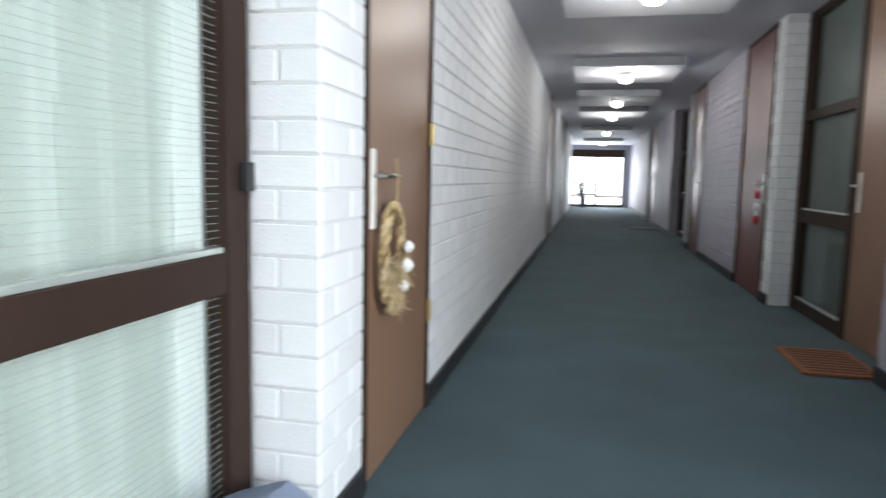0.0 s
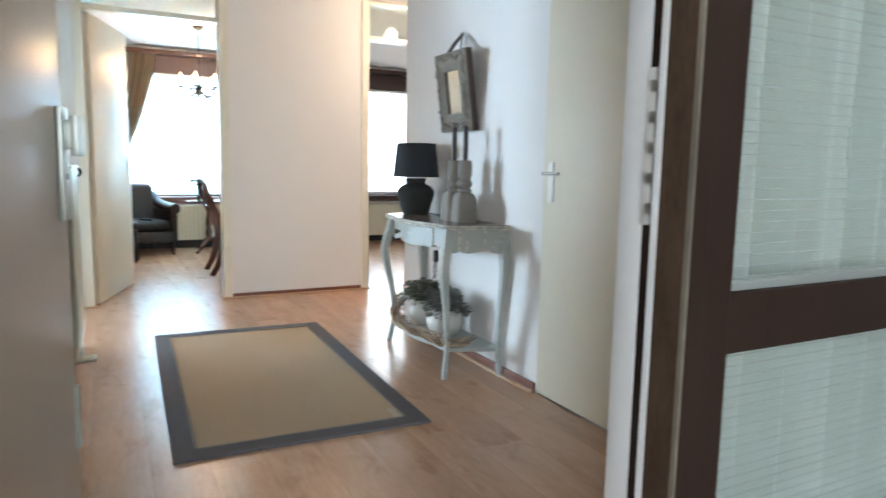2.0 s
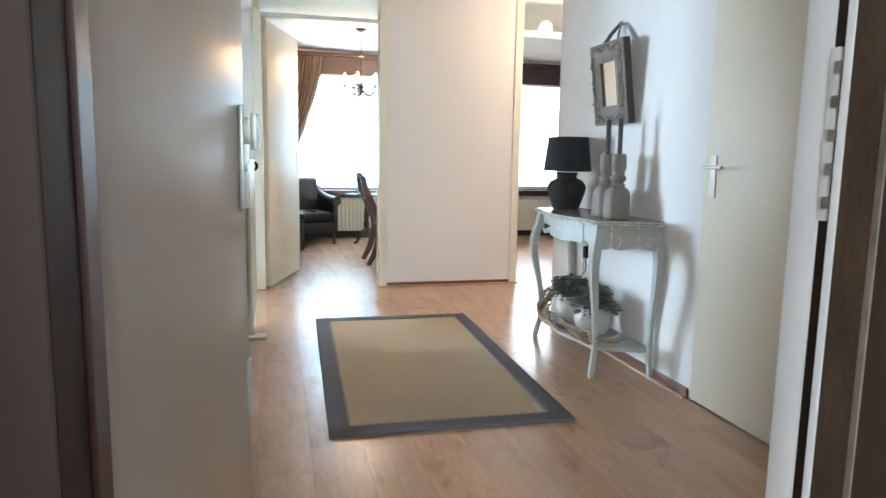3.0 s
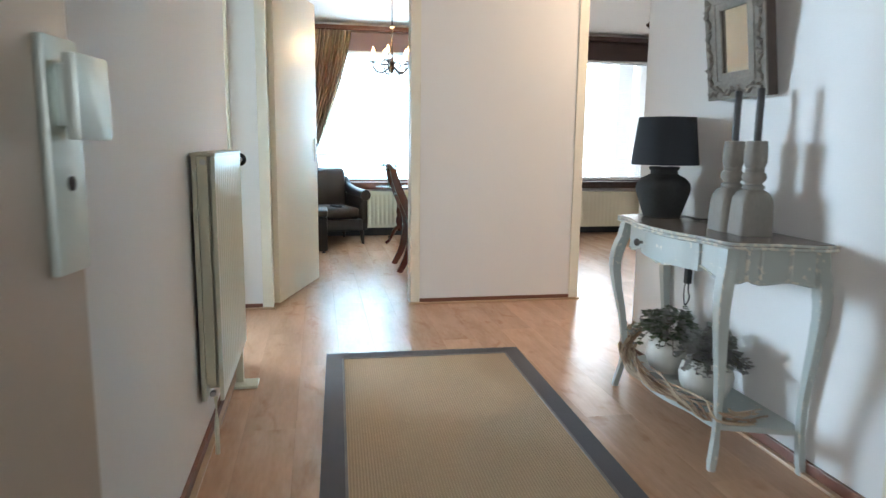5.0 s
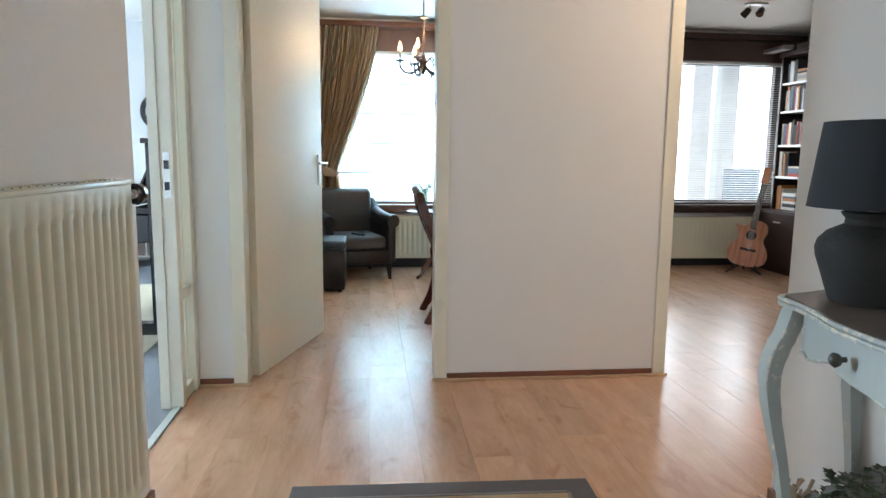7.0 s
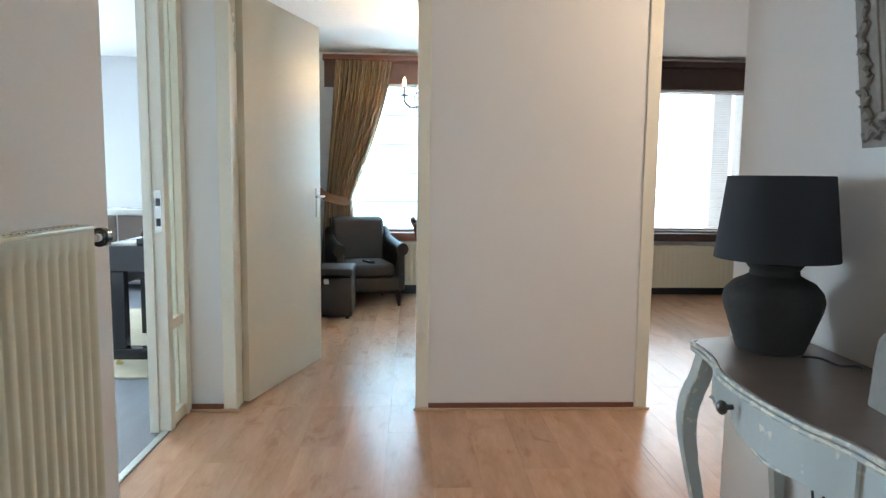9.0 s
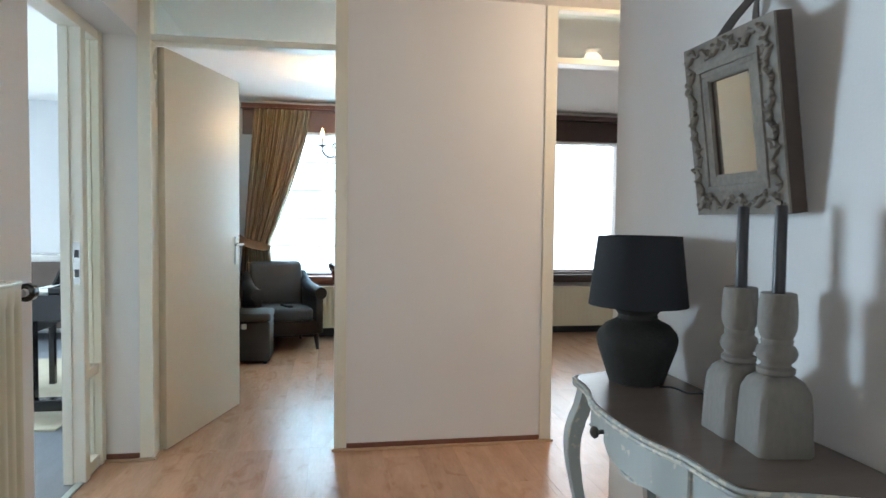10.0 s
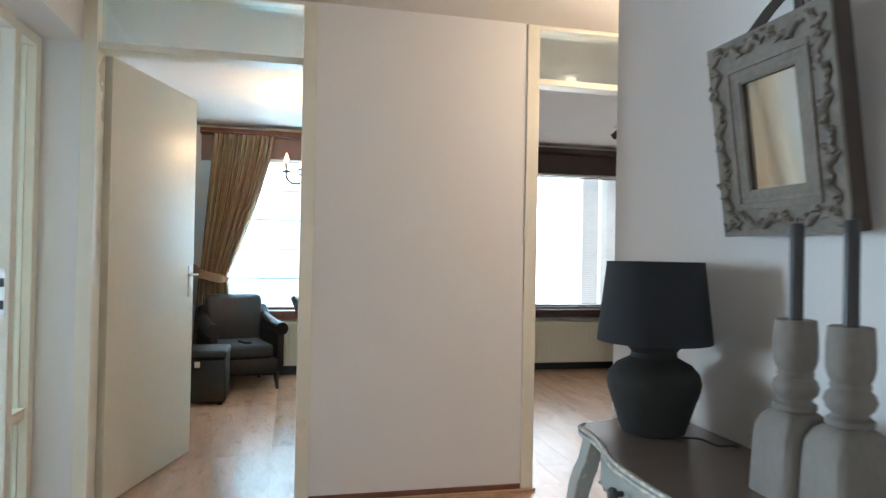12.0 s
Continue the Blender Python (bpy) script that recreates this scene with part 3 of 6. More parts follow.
def corridor_door(name, x, ya, yb, out, material, label, handle_at, top=True):
    """A flush corridor door with its dark frame, lever on a tall plate and hinges."""
    d = tagged(new(name), label, kind="structure")
    s = out
    def put(nm, m, lo, hi, bevel=0.003, lab=""):
        lo2, hi2 = (min(lo[0] * s, hi[0] * s) + x, lo[1], lo[2]), (max(lo[0] * s, hi[0] * s) + x, hi[1], hi[2])
        return boxes(nm, m, d, lo2, hi2, bevel, lab)
    put("leaf", material, (-0.045, ya + 0.03, 0.01), (-0.004, yb - 0.03, KZ - 0.04))
    put("jamb", BROWN, (-0.10, ya, 0), (0.006, ya + 0.03, KZ))
    put("jamb", BROWN, (-0.10, yb - 0.03, 0), (0.006, yb, KZ))
    put("head", BROWN, (-0.10, ya + 0.03, KZ - 0.04), (0.006, yb - 0.03, KZ))
    h = handle_at
    put("plate", WHITEL, (-0.004, h - 0.02, 0.90), (0.005, h + 0.02, 1.17), 0.003, "white tall door plate")
    bm = bmesh.new()
    sgn = 1 if h < (ya + yb) / 2 else -1
    tube(bm, [(x + s * 0.004, h, 1.08), (x + s * 0.05, h, 1.08), (x + s * 0.055, h + sgn * 0.02, 1.08), (x + s * 0.055, h + sgn * 0.11, 1.08)], 0.009, 10)
    part("lever", bm, STEEL, d, "metal lever handle", True)
    hy = yb - 0.03 if sgn > 0 else ya + 0.03
    for z in (0.42, 1.22, 2.0):
        bm = bmesh.new()
        lathe(bm, [(0.011, 0), (0.011, 0.10)], (x + s * 0.012, hy, z), 10)
        part("hinge", bm, mat("brass_hinge", (0.55, 0.42, 0.18), 0.35, metal=0.9) if "brass_hinge" not in bpy.data.materials else bpy.data.materials["brass_hinge"], d, "brass hinge", True)
    return d


corridor_door("door_neighbour", XC, 2.205, 3.10, 1, BROWNDOOR, "brown lacquered neighbour's door with a white plate, closed", 2.29)
corridor_door("door_opposite", XR, 6.72, 7.86, -1, REDDOOR, "red-brown corridor door with a red ornament, closed", 6.83)
corridor_door("door_right_far", XR, 10.4, 11.4, -1, REDDOOR, "red-brown corridor door, closed", 10.5)
corridor_door("door_left_far", XC, 11.6, 12.5, 1, BROWNDOOR, "brown corridor door, closed", 11.7)
corridor_door("door_right_end", XR, 17.6, 18.5, -1, REDDOOR, "red-brown corridor door, closed", 17.7)
corridor_door("door_left_end", XC, 17.2, 18.2, 1, BROWNDOOR, "brown corridor door, closed", 17.3)
corridor_door("door_recess", 2.25, 4.15, 5.22, -1, BROWNDOOR, "brown lacquered entrance door in a recess, closed", 5.12)
corridor_door("door_recess_far", 2.25, 12.0, 13.0, -1, REDDOOR, "red-brown entrance door in a recess, closed", 12.1)


def glazed_screen(name, x, ya, yb, out, label, wires=True):
    """Fixed brown timber screen beside an entrance, with an upper and a lower pane of wired glass."""
    w = tagged(new(name), label, kind="structure")
    x0, x1 = (x - 0.07, x) if out > 0 else (x, x + 0.07)
    pa, pb = ya + 0.10, yb - 0.11
    boxes("post", BROWN, w, (x0, ya, 0), (x1, pa, KZ), 0.004)
    boxes("post", BROWN, w, (x0, pb, 0), (x1, yb, KZ), 0.004)
    for z0, z1 in ((0, 0.10), (0.759, 0.867), (KZ - 0.06, KZ)) if wires else ((0, 0.10), (0.759, 0.867), (1.62, 1.70), (KZ - 0.06, KZ)):
        boxes("rail", BROWN, w, (x0 + 0.003, pa, z0), (x1 - 0.003, pb, z1), 0.004)
    xm = x - out * 0.035
    for z0, z1 in ((0.10, 0.759), (0.867, KZ - 0.06)):
        pn = boxes("pane", WIRED, w, (xm - 0.003, pa, z0), (xm + 0.003, pb, z1), 0, "wired glass pane with fine horizontal lines")
        pn.visible_shadow = False
        boxes("glazing_bead", ALU, w, (min(xm, xm + out * 0.022), pa, z0), (max(xm, xm + out * 0.022), pb, z0 + 0.016), 0.003)
        if wires:
            bm = bmesh.new()
            z = z0 + 0.02
            while z < z1 - 0.01:
                box(bm, (xm + out * 0.0035, pa, z), (xm + out * 0.0045, pb, z + 0.0011))
                z += 0.0195
            wr = part("glass_wires", bm, WIRE, w, "fine dark lines in the glass")
            wr["kind"] = "stuff"
    return w


glazed_screen("window_entrance", -0.455, 0.738, 1.85, 1, "brown framed wired glass screen beside the entrance")
glazed_screen("window_recess", 2.25, 5.22, 6.46, -1, "brown framed glass screen in a recess", False)
glazed_screen("window_recess_far", 2.25, 13.0, 14.2, -1, "brown framed glass screen in a far recess", False)
setting("trim_screen_reveal", PVC, (-0.60, 1.716, 0), (-0.535, 1.745, 2.45), "white reveal beside the wired glass screen")
# entrance frame
ef = tagged(new("door_frame_entrance"), "brown entrance frame with a white inner lining and metal strike plates", kind="structure")
boxes("jamb", BROWNEDGE, ef, (-0.497, 0.700, 0), (-0.431, 0.736, 2.30), 0.003, "worn brown rebate of the jamb")
boxes("cover_board", BROWN, ef, (-0.4305, 0.702, 0), (-0.426, 0.737, 2.30), 0.001)
# thin strip along the jamb's edge, paler than the brown beside it
boxes("worn_arris", mat("pale_arris_tone", (0.30, 0.26, 0.20), 0.6, 0.5, 14, 60, 0.1, stretch=(1, 1, 0.3)), ef, (-0.437, 0.6985, 0), (-0.4255, 0.7018, 2.30), 0.001, "pale line along the edge of the jamb")
boxes("lining", PVC, ef, (-0.605, 0.712, 0), (-0.547, 0.775, 2.30), 0.008, "white inner lining", True)
boxes("rebate", BROWN, ef, (-0.547, 0.716, 0), (-0.514, 0.736, 2.30), 0.001)
boxes("weather_strip", PVC, ef, (-0.513, 0.700, 0), (-0.498, 0.716, 2.30), 0.002, "pale draught strip")
boxes("jamb", BROWN, ef, (-0.535, -0.45, 0), (-0.42, -0.325, 2.30), 0.004)
boxes("rebate", mat("dark_red_brown_wood", (0.07, 0.025, 0.022), 0.4, 0.2, 5, 50, 0.05), ef, (-0.60, -0.45, 0), (-0.535, -0.318, 2.30), 0.003)
boxes("head", BROWN, ef, (-0.60, -0.45, 2.30), (-0.42, 0.738, KZ), 0.004)
bm = bmesh.new()
box(bm, (-0.546, 0.708, 0.98), (-0.528, 0.7155, 1.24), 0.003)
sp = part("strike_plate", bm, WHITEL, ef, "long metal strike plate", True)
for z in (1.0, 1.05, 1.10, 1.15, 1.20):
    boxes("keeper", STEEL, sp, (-0.530, 0.702, z), (-0.516, 0.7062, z + 0.018), 0)
boxes("sill", BROWN, ef, (-0.60, -0.32, 0), (-0.45, 0.70, 0.02), 0.004)
boxes("latch", RUBBER, ef, (-0.452, 1.80, 1.03), (-0.43, 1.84, 1.11), 0.004, "dark bell push on the frame")
# open entrance door
LEN, ANG = 0.97, math.degrees(math.atan2(0.146, -0.96))
ed = panel_door("door_entrance", (-0.62, -0.372, 0), ANG, LEN, 2.28, mat("entrance_door_paint", (0.53, 0.445, 0.37), 0.34, 0.05, 2, 40, 0.04), "beige entrance door standing open against the wall")
k = LEN - 0.04
boxes("lock_plate", ALU, ed, (k - 0.038, -0.052, 0.925), (k + 0.034, -0.04, 1.195), 0.004, "pale metal lock plate", True)
boxes("knob", ALU, ed, (k - 0.02, -0.072, 1.095), (k + 0.02, -0.05, 1.165), 0.005, "square metal door knob", True)
boxes("knob_face", ALU, ed, (k - 0.038, -0.086, 1.08), (k + 0.038, -0.070, 1.175), 0.004, "", True)
bm = bmesh.new()
tube(bm, [(k, -0.053, 1.03), (k, -0.048, 1.03)], 0.009, 12)
part("keyhole", bm, BLACK, ed)
boxes("edge_plate", ALU, ed, (LEN - 0.03, -0.048, 0.34), (LEN + 0.004, 0.002, 0.50), 0.003, "small metal plate at the door edge")
boxes("bottom_seal", RUBBER, ed, (0.01, -0.044, 0.008), (LEN - 0.01, -0.04, 0.05), 0.002)

# far end of the corridor
ge = tagged(new("window_corridor_end"), "glazed double door at the corridor end, dark frame", kind="structure")
for lo, hi in (((-0.43, YE, 0), (-0.38, YE + 0.08, 2.03)), ((0.64, YE, 0), (0.76, YE + 0.08, 2.03)), ((1.74, YE, 0), (1.82, YE + 0.08, 2.03)), ((-0.38, YE, 0), (0.64, YE + 0.08, 0.10)), ((0.76, YE, 0), (1.74, YE + 0.08, 0.10)),
               ((-0.43, YE, 2.03), (1.82, YE + 0.08, 2.34)), ((-0.38, YE + 0.01, 0.48), (0.64, YE + 0.07, 0.54)), ((0.76, YE + 0.01, 0.40), (1.74, YE + 0.07, 0.46)), ((-0.38, YE + 0.01, 0.86), (0.64, YE + 0.07, 0.89))):
    boxes("window_frame", BROWN, ge, lo, hi, 0.004)
boxes("pane", GLASSW, ge, (-0.38, YE + 0.035, 0.1), (0.64, YE + 0.04, 2.03)).visible_shadow = False
boxes("pane", GLASSW, ge, (0.76, YE + 0.035, 0.1), (1.74, YE + 0.04, 2.03)).visible_shadow = False
setting("wall_corridor_end", BRICKG, (-0.43, YE, 2.34), (2.31, YE + 0.1, KZ), "wall above the glazed corridor door")
setting("wall_corridor_end_right", MORTARG, (1.82, YE, 0), (2.31, YE + 0.1, 2.34), "wall beside the glazed corridor door")
setting("wall_corridor_end_left", MORTAR, (-0.62, YE, 0), (-0.43, YE + 0.1, 2.34), "wall beside the glazed corridor door")

# ceiling boards with dome lights
LIT = glow("lit_opal_glass", (1.0, 0.97, 0.92), 5.0)
BOARD = mat("ceiling_board_paint", (0.72, 0.73, 0.76), 0.6, 0.05, 1.5, 60, 0.05)


def ceiling_light(y, first=False):
    t = thing("ceiling_light", "white dome lamp on a lowered ceiling board, lit", "ceiling light", (0.85, y, 0), 0, "corridor ceiling lights")
    boxes("board", BOARD, t, (-0.64, -0.55, 2.43), (0.64, 0.85, KZ), 0.004)
    bm = bmesh.new()
    lathe(bm, [(0.085, 2.43), (0.09, 2.41), (0.085, 2.40)], (0, 0, 0), 24)
    part("base", bm, WHITEL, t, "", True)
    bm = bmesh.new()
    lathe(bm, [(0.08, 2.40), (0.085, 2.375), (0.075, 2.335), (0.05, 2.31), (0.002, 2.30)], (0, 0, 0), 24)
    part("dome", bm, LIT, t, "lit opal glass dome", True)


for y in (5.1, 8.9, 11.75, 14.2, 19.0, 24.1):
    ceiling_light(y)

for lo, hi in (((XR, -2.3, 0), (XR + 0.08, 1.2, 0.45)), ((XR, -2.3, 2.45), (XR + 0.08, 1.2, KZ)), ((XR, -0.6, 0.45), (XR + 0.08, -0.5, 2.45))):
    boxes("window_frame", BROWN, sw, lo, hi, 0.004)
boxes("pane", GLASSW, sw, (XR + 0.04, -2.3, 0.45), (XR + 0.045, 1.2, 2.45)).visible_shadow = False
# ---- things: hall ----


def loft(bm, sections, n=32):
    """Stacked rings (height, half width, squareness 0 round to 1 square) round z."""
    rings = []
    for h, r, sq in sections:
        ring = []
        for i in range(n):
            a = 2 * math.pi * (i + 0.5) / n
            c, s = math.cos(a), math.sin(a)
            k = 1 / max(abs(c), abs(s))
            k = 1 + (min(k, 1.36) - 1) * sq
            ring.append(bm.verts.new((r * c * k, r * s * k, h)))
        rings.append(ring)
    for a, b in zip(rings, rings[1:]):
        for i in range(n):
            bm.faces.new((a[i], a[(i + 1) % n], b[(i + 1) % n], b[i]))
    bm.faces.new(rings[0]), bm.faces.new(rings[-1])


SISAL = weave("sisal_weave", (0.58, 0.44, 0.29), (0.42, 0.31, 0.20), 30, 30)
TAPE = mat("grey_cotton_tape", (0.115, 0.11, 0.118), 0.85, 0.12, 10, 400, 0.3)


def rug():
    L, W, b = 1.885, 1.005, 0.085
    t = thing("rug", "beige woven sisal rug with a wide grey cotton border", "rug", (-3.034, 0.603, 0.0), -1.6)
    boxes("field", SISAL, t, (-L / 2 + b - 0.005, -W / 2 + b - 0.005, 0.001), (L / 2 - b + 0.005, W / 2 - b + 0.005, 0.009), 0, "beige woven sisal field")
    for sx, sy in ((0, -1), (0, 1), (-1, 0), (1, 0)):
        bm = bmesh.new()
        if sx == 0:
            o = [(-L / 2, sy * W / 2), (L / 2, sy * W / 2), (L / 2 - b, sy * (W / 2 - b)), (-L / 2 + b, sy * (W / 2 - b))]
        else:
            o = [(sx * L / 2, -W / 2), (sx * L / 2, W / 2), (sx * (L / 2 - b), W / 2 - b), (sx * (L / 2 - b), -W / 2 + b)]
        prism(bm, o, 0.001, 0.012)
        part("border", bm, TAPE, t, "grey cotton border tape")
    PIPE = mat("pale_grey_stitching", (0.24, 0.225, 0.22), 0.85, 0.2, 30, 300, 0.2)
    i = b + 0.004
    for lo, hi in (((-L / 2 + i, -W / 2 + i - 0.010), (L / 2 - i, -W / 2 + i)), ((-L / 2 + i, W / 2 - i), (L / 2 - i, W / 2 - i + 0.010)), ((-L / 2 + i - 0.010, -W / 2 + i), (-L / 2 + i, W / 2 - i)), ((L / 2 - i, -W / 2 + i), (L / 2 - i + 0.010, W / 2 - i))):
        boxes("stitched_edge", PIPE, t, (*lo, 0.002), (*hi, 0.0132), 0.001)
    boxes("label_tag", mat("pale_tag", (0.55, 0.47, 0.36), 0.8), t, (L / 2 - 0.20, W / 2 - 0.125, 0.0095), (L / 2 - 0.09, W / 2 - 0.10, 0.0115), 0, "small pale sewn tag")


rug()

PAINT = chipped("worn_grey_green_paint", (0.40, 0.43, 0.41), (0.62, 0.585, 0.50), 0.33)
PAINTE = chipped("worn_edge_paint", (0.42, 0.44, 0.42), (0.64, 0.60, 0.51), 0.48)
TOPW = mat("greyed_table_top", (0.21, 0.165, 0.14), 0.26, 0.12, 3, 40, 0.03, stretch=(6, 1, 1), rvar=0.02)


def table_outline(grow=0.0, steps=10):
    """Serpentine outline: straight back at the wall, scooped sides, a front that swells in the middle."""
    x0, x1, yb = -3.455 - grow, -2.455 + grow, 1.694
    pts = [(x1, yb), (x1 + 0.002, 1.64), (x1 - 0.03, 1.56), (x1 - 0.06, 1.48), (x1 - 0.075, 1.42 - grow), (x1 - 0.10, 1.385 - grow), (x1 - 0.17, 1.375 - grow),
           (x1 - 0.26, 1.37 - grow), (x1 - 0.36, 1.345 - grow), ((x0 + x1) / 2, 1.335 - grow), (x0 + 0.36, 1.345 - grow), (x0 + 0.26, 1.375 - grow), (x0 + 0.17, 1.39 - grow), (x0 + 0.10, 1.395 - grow),
           (x0 + 0.075, 1.425 - grow), (x0 + 0.06, 1.48), (x0 + 0.03, 1.56), (x0 - 0.002, 1.64), (x0, yb)]
    return [(p.x, p.y) for p in spline([(x, y, 0) for x, y in pts], 4)]


def apron_edge(u):
    """Height of the apron's lower edge: gently waved at the sides, scalloped under the drawer."""
    return 0.652 + (0.015 * math.cos(u * math.pi * 10) + 0.008 if 0.3 < u < 0.7 else 0.006 * math.cos(u * math.pi * 20))


def console_table():
    t = thing("console_table", "worn grey-green painted console table with a serpentine front, beside the wall", "console table", (-2.955, 1.54, 0))
    P = t.matrix_world.inverted()
    def fit_part(name, bm, m, parent, label="", soft=False):
        bmesh.ops.transform(bm, matrix=P, verts=bm.verts)
        return part(name, bm, m, parent, label, soft)
    bm = bmesh.new()
    prism(bm, table_outline(0.0), 0.762, 0.786)
    bmesh.ops.bevel(bm, geom=[e for e in bm.edges if abs(e.verts[0].co.z - e.verts[1].co.z) < 1e-5], offset=0.006, segments=2, affect="EDGES")
    fit_part("tabletop", bm, TOPW, t, "brownish worn table top")
    bm = bmesh.new()
    o = table_outline(0.004)
    for z in (0.768, 0.780):
        tube(bm, [(x, y, z) for x, y in o], 0.0055, 6)
    fit_part("edge_moulding", bm, PAINTE, t, "chipped pale edge moulding", True)
    # apron with a scalloped lower edge
    bm = bmesh.new()
    o = table_outline(-0.035)
    top, low, n = [], [], len(o)
    for i, (x, y) in enumerate(o):
        u = i / (n - 1)
        z = apron_edge(u)
        top.append(bm.verts.new((x, y, 0.763)))
        low.append(bm.verts.new((x, y, z)))
    ti = [bm.verts.new((x * 0.98 - 2.955 * 0.02, min(1.694, y + 0.02), 0.763)) for x, y in o]
    li = [bm.verts.new((v.co.x * 0.98 - 2.955 * 0.02, min(1.694, v.co.y + 0.02), v.co.z)) for v in low]
    for i in range(n - 1):
        for a, b in ((top, low), (low, li), (li, ti)):
            bm.faces.new((a[i], a[i + 1], b[i + 1], b[i]))
    fit_part("apron", bm, PAINT, t)
    bm = bmesh.new()
    tube(bm, [(x, y - 0.001, apron_edge(i / (n - 1))) for i, (x, y) in enumerate(o)], 0.0042, 6)
    fit_part("apron_bead", bm, PAINTE, t, "worn pale lower edge of the apron", True)
    for i in (3, 7, 11, 15, n - 16, n - 12, n - 8, n - 4):
        bm = bmesh.new()
        tube(bm, [(o[i][0], o[i][1] - 0.001, 0.758), (o[i][0], o[i][1] - 0.001, 0.662)], 0.0065, 8)
        fit_part("flute", bm, PAINTE, t, "", True)
    # drawer front with a round knob on the swelling middle
    bm = bmesh.new()
    of = [p for p in table_outline(-0.028) if -3.17 < p[0] < -2.74 and p[1] < 1.5]
    a = [bm.verts.new((x, y, 0.752)) for x, y in of]
    b = [bm.verts.new((x, y, 0.655)) for x, y in of]
    a2 = [bm.verts.new((x, y + 0.02, 0.752)) for x, y in of]
    b2 = [bm.verts.new((x, y + 0.02, 0.655)) for x, y in of]
    for p, q in ((a, b), (a2, a), (b, b2)):
        for i in range(len(p) - 1):
            bm.faces.new((p[i], p[i + 1], q[i + 1], q[i]))
    for i in (0, -1):
        bm.faces.new((a[i], b[i], b2[i], a2[i]))
    dr = fit_part("drawer", bm, PAINT, t, "curved drawer front")
    for xk in (-3.10,):
        bm = bmesh.new()
        lathe(bm, [(0.006, 0), (0.006, 0.014), (0.014, 0.018), (0.016, 0.026), (0.010, 0.033), (0.002, 0.035)], (0, 0, 0), 16)
        bmesh.ops.transform(bm, matrix=pose(xk, 1.372, 0.705, 90, 0, 0), verts=bm.verts)
        fit_part("knob", bm, mat("dark_knob", (0.09, 0.085, 0.08), 0.4, metal=0.5) if "dark_knob" not in bpy.data.materials else bpy.data.materials["dark_knob"], t, "dark round knob", True)
    # legs
    for x, y, sx, sy in ((-3.365, 1.43, -1, -1), (-2.575, 1.40, 1, -1), (-3.42, 1.675, -1, 0), (-2.50, 1.675, 1, 0)):
        bm = bmesh.new()
        dx, dy = sx * 0.45, sy * 0.5
        prof = [(-0.012, 0.762), (0.010, 0.70), (0.046, 0.63), (0.058, 0.56), (0.036, 0.46), (-0.004, 0.34), (-0.028, 0.23), (-0.028, 0.14), (-0.008, 0.07), (0.012, 0.02), (0.016, 0.0)]
        wid = [0.021, 0.022, 0.0225, 0.0205, 0.0165, 0.0135, 0.012, 0.0115, 0.012, 0.0125, 0.011]
        pts = spline([(x + dx * o, y + dy * o, z) for o, z in prof], 4)
        ws = [wid[min(int(i / 4), len(wid) - 1)] * (1 - (i % 4) / 4) + wid[min(int(i / 4) + 1, len(wid) - 1)] * ((i % 4) / 4) for i in range(len(pts))]
        rings = [[bm.verts.new((p.x + u * w, p.y + v * w, p.z)) for u, v in ((-1, -1), (1, -1), (1, 1), (-1, 1))] for p, w in zip(pts, ws)]
        for ra, rb in zip(rings, rings[1:]):
            for q in range(4):
                bm.faces.new((ra[q], ra[(q + 1) % 4], rb[(q + 1) % 4], rb[q]))
        bm.faces.new(rings[0]), bm.faces.new(rings[-1])
        bm.verts.index_update()
        bmesh.ops.bevel(bm, geom=[e for e in bm.edges if abs(e.verts[0].index - e.verts[1].index) == 4], offset=0.003, segments=1, affect="EDGES", material=1)
        fit_part("leg", bm, PAINT, t, "curved worn painted leg").data.materials.append(PAINTE)
    # lower shelf
    bm = bmesh.new()
    prism(bm, [(x * 0.90 - 2.955 * 0.10, 1.694 - (1.694 - y) * 0.93) for x, y in table_outline(-0.02)], 0.128, 0.146)
    fit_part("shelf", bm, PAINT, t, "low serpentine shelf between the legs")


console_table()

VASE = mat("dark_rough_pottery", (0.028, 0.028, 0.027), 0.85, 0.35, 6, 70, 0.6)
SHADE = mat("dark_grey_shade_cloth", (0.024, 0.027, 0.033), 0.9, 0.12, 6, 500, 0.3)


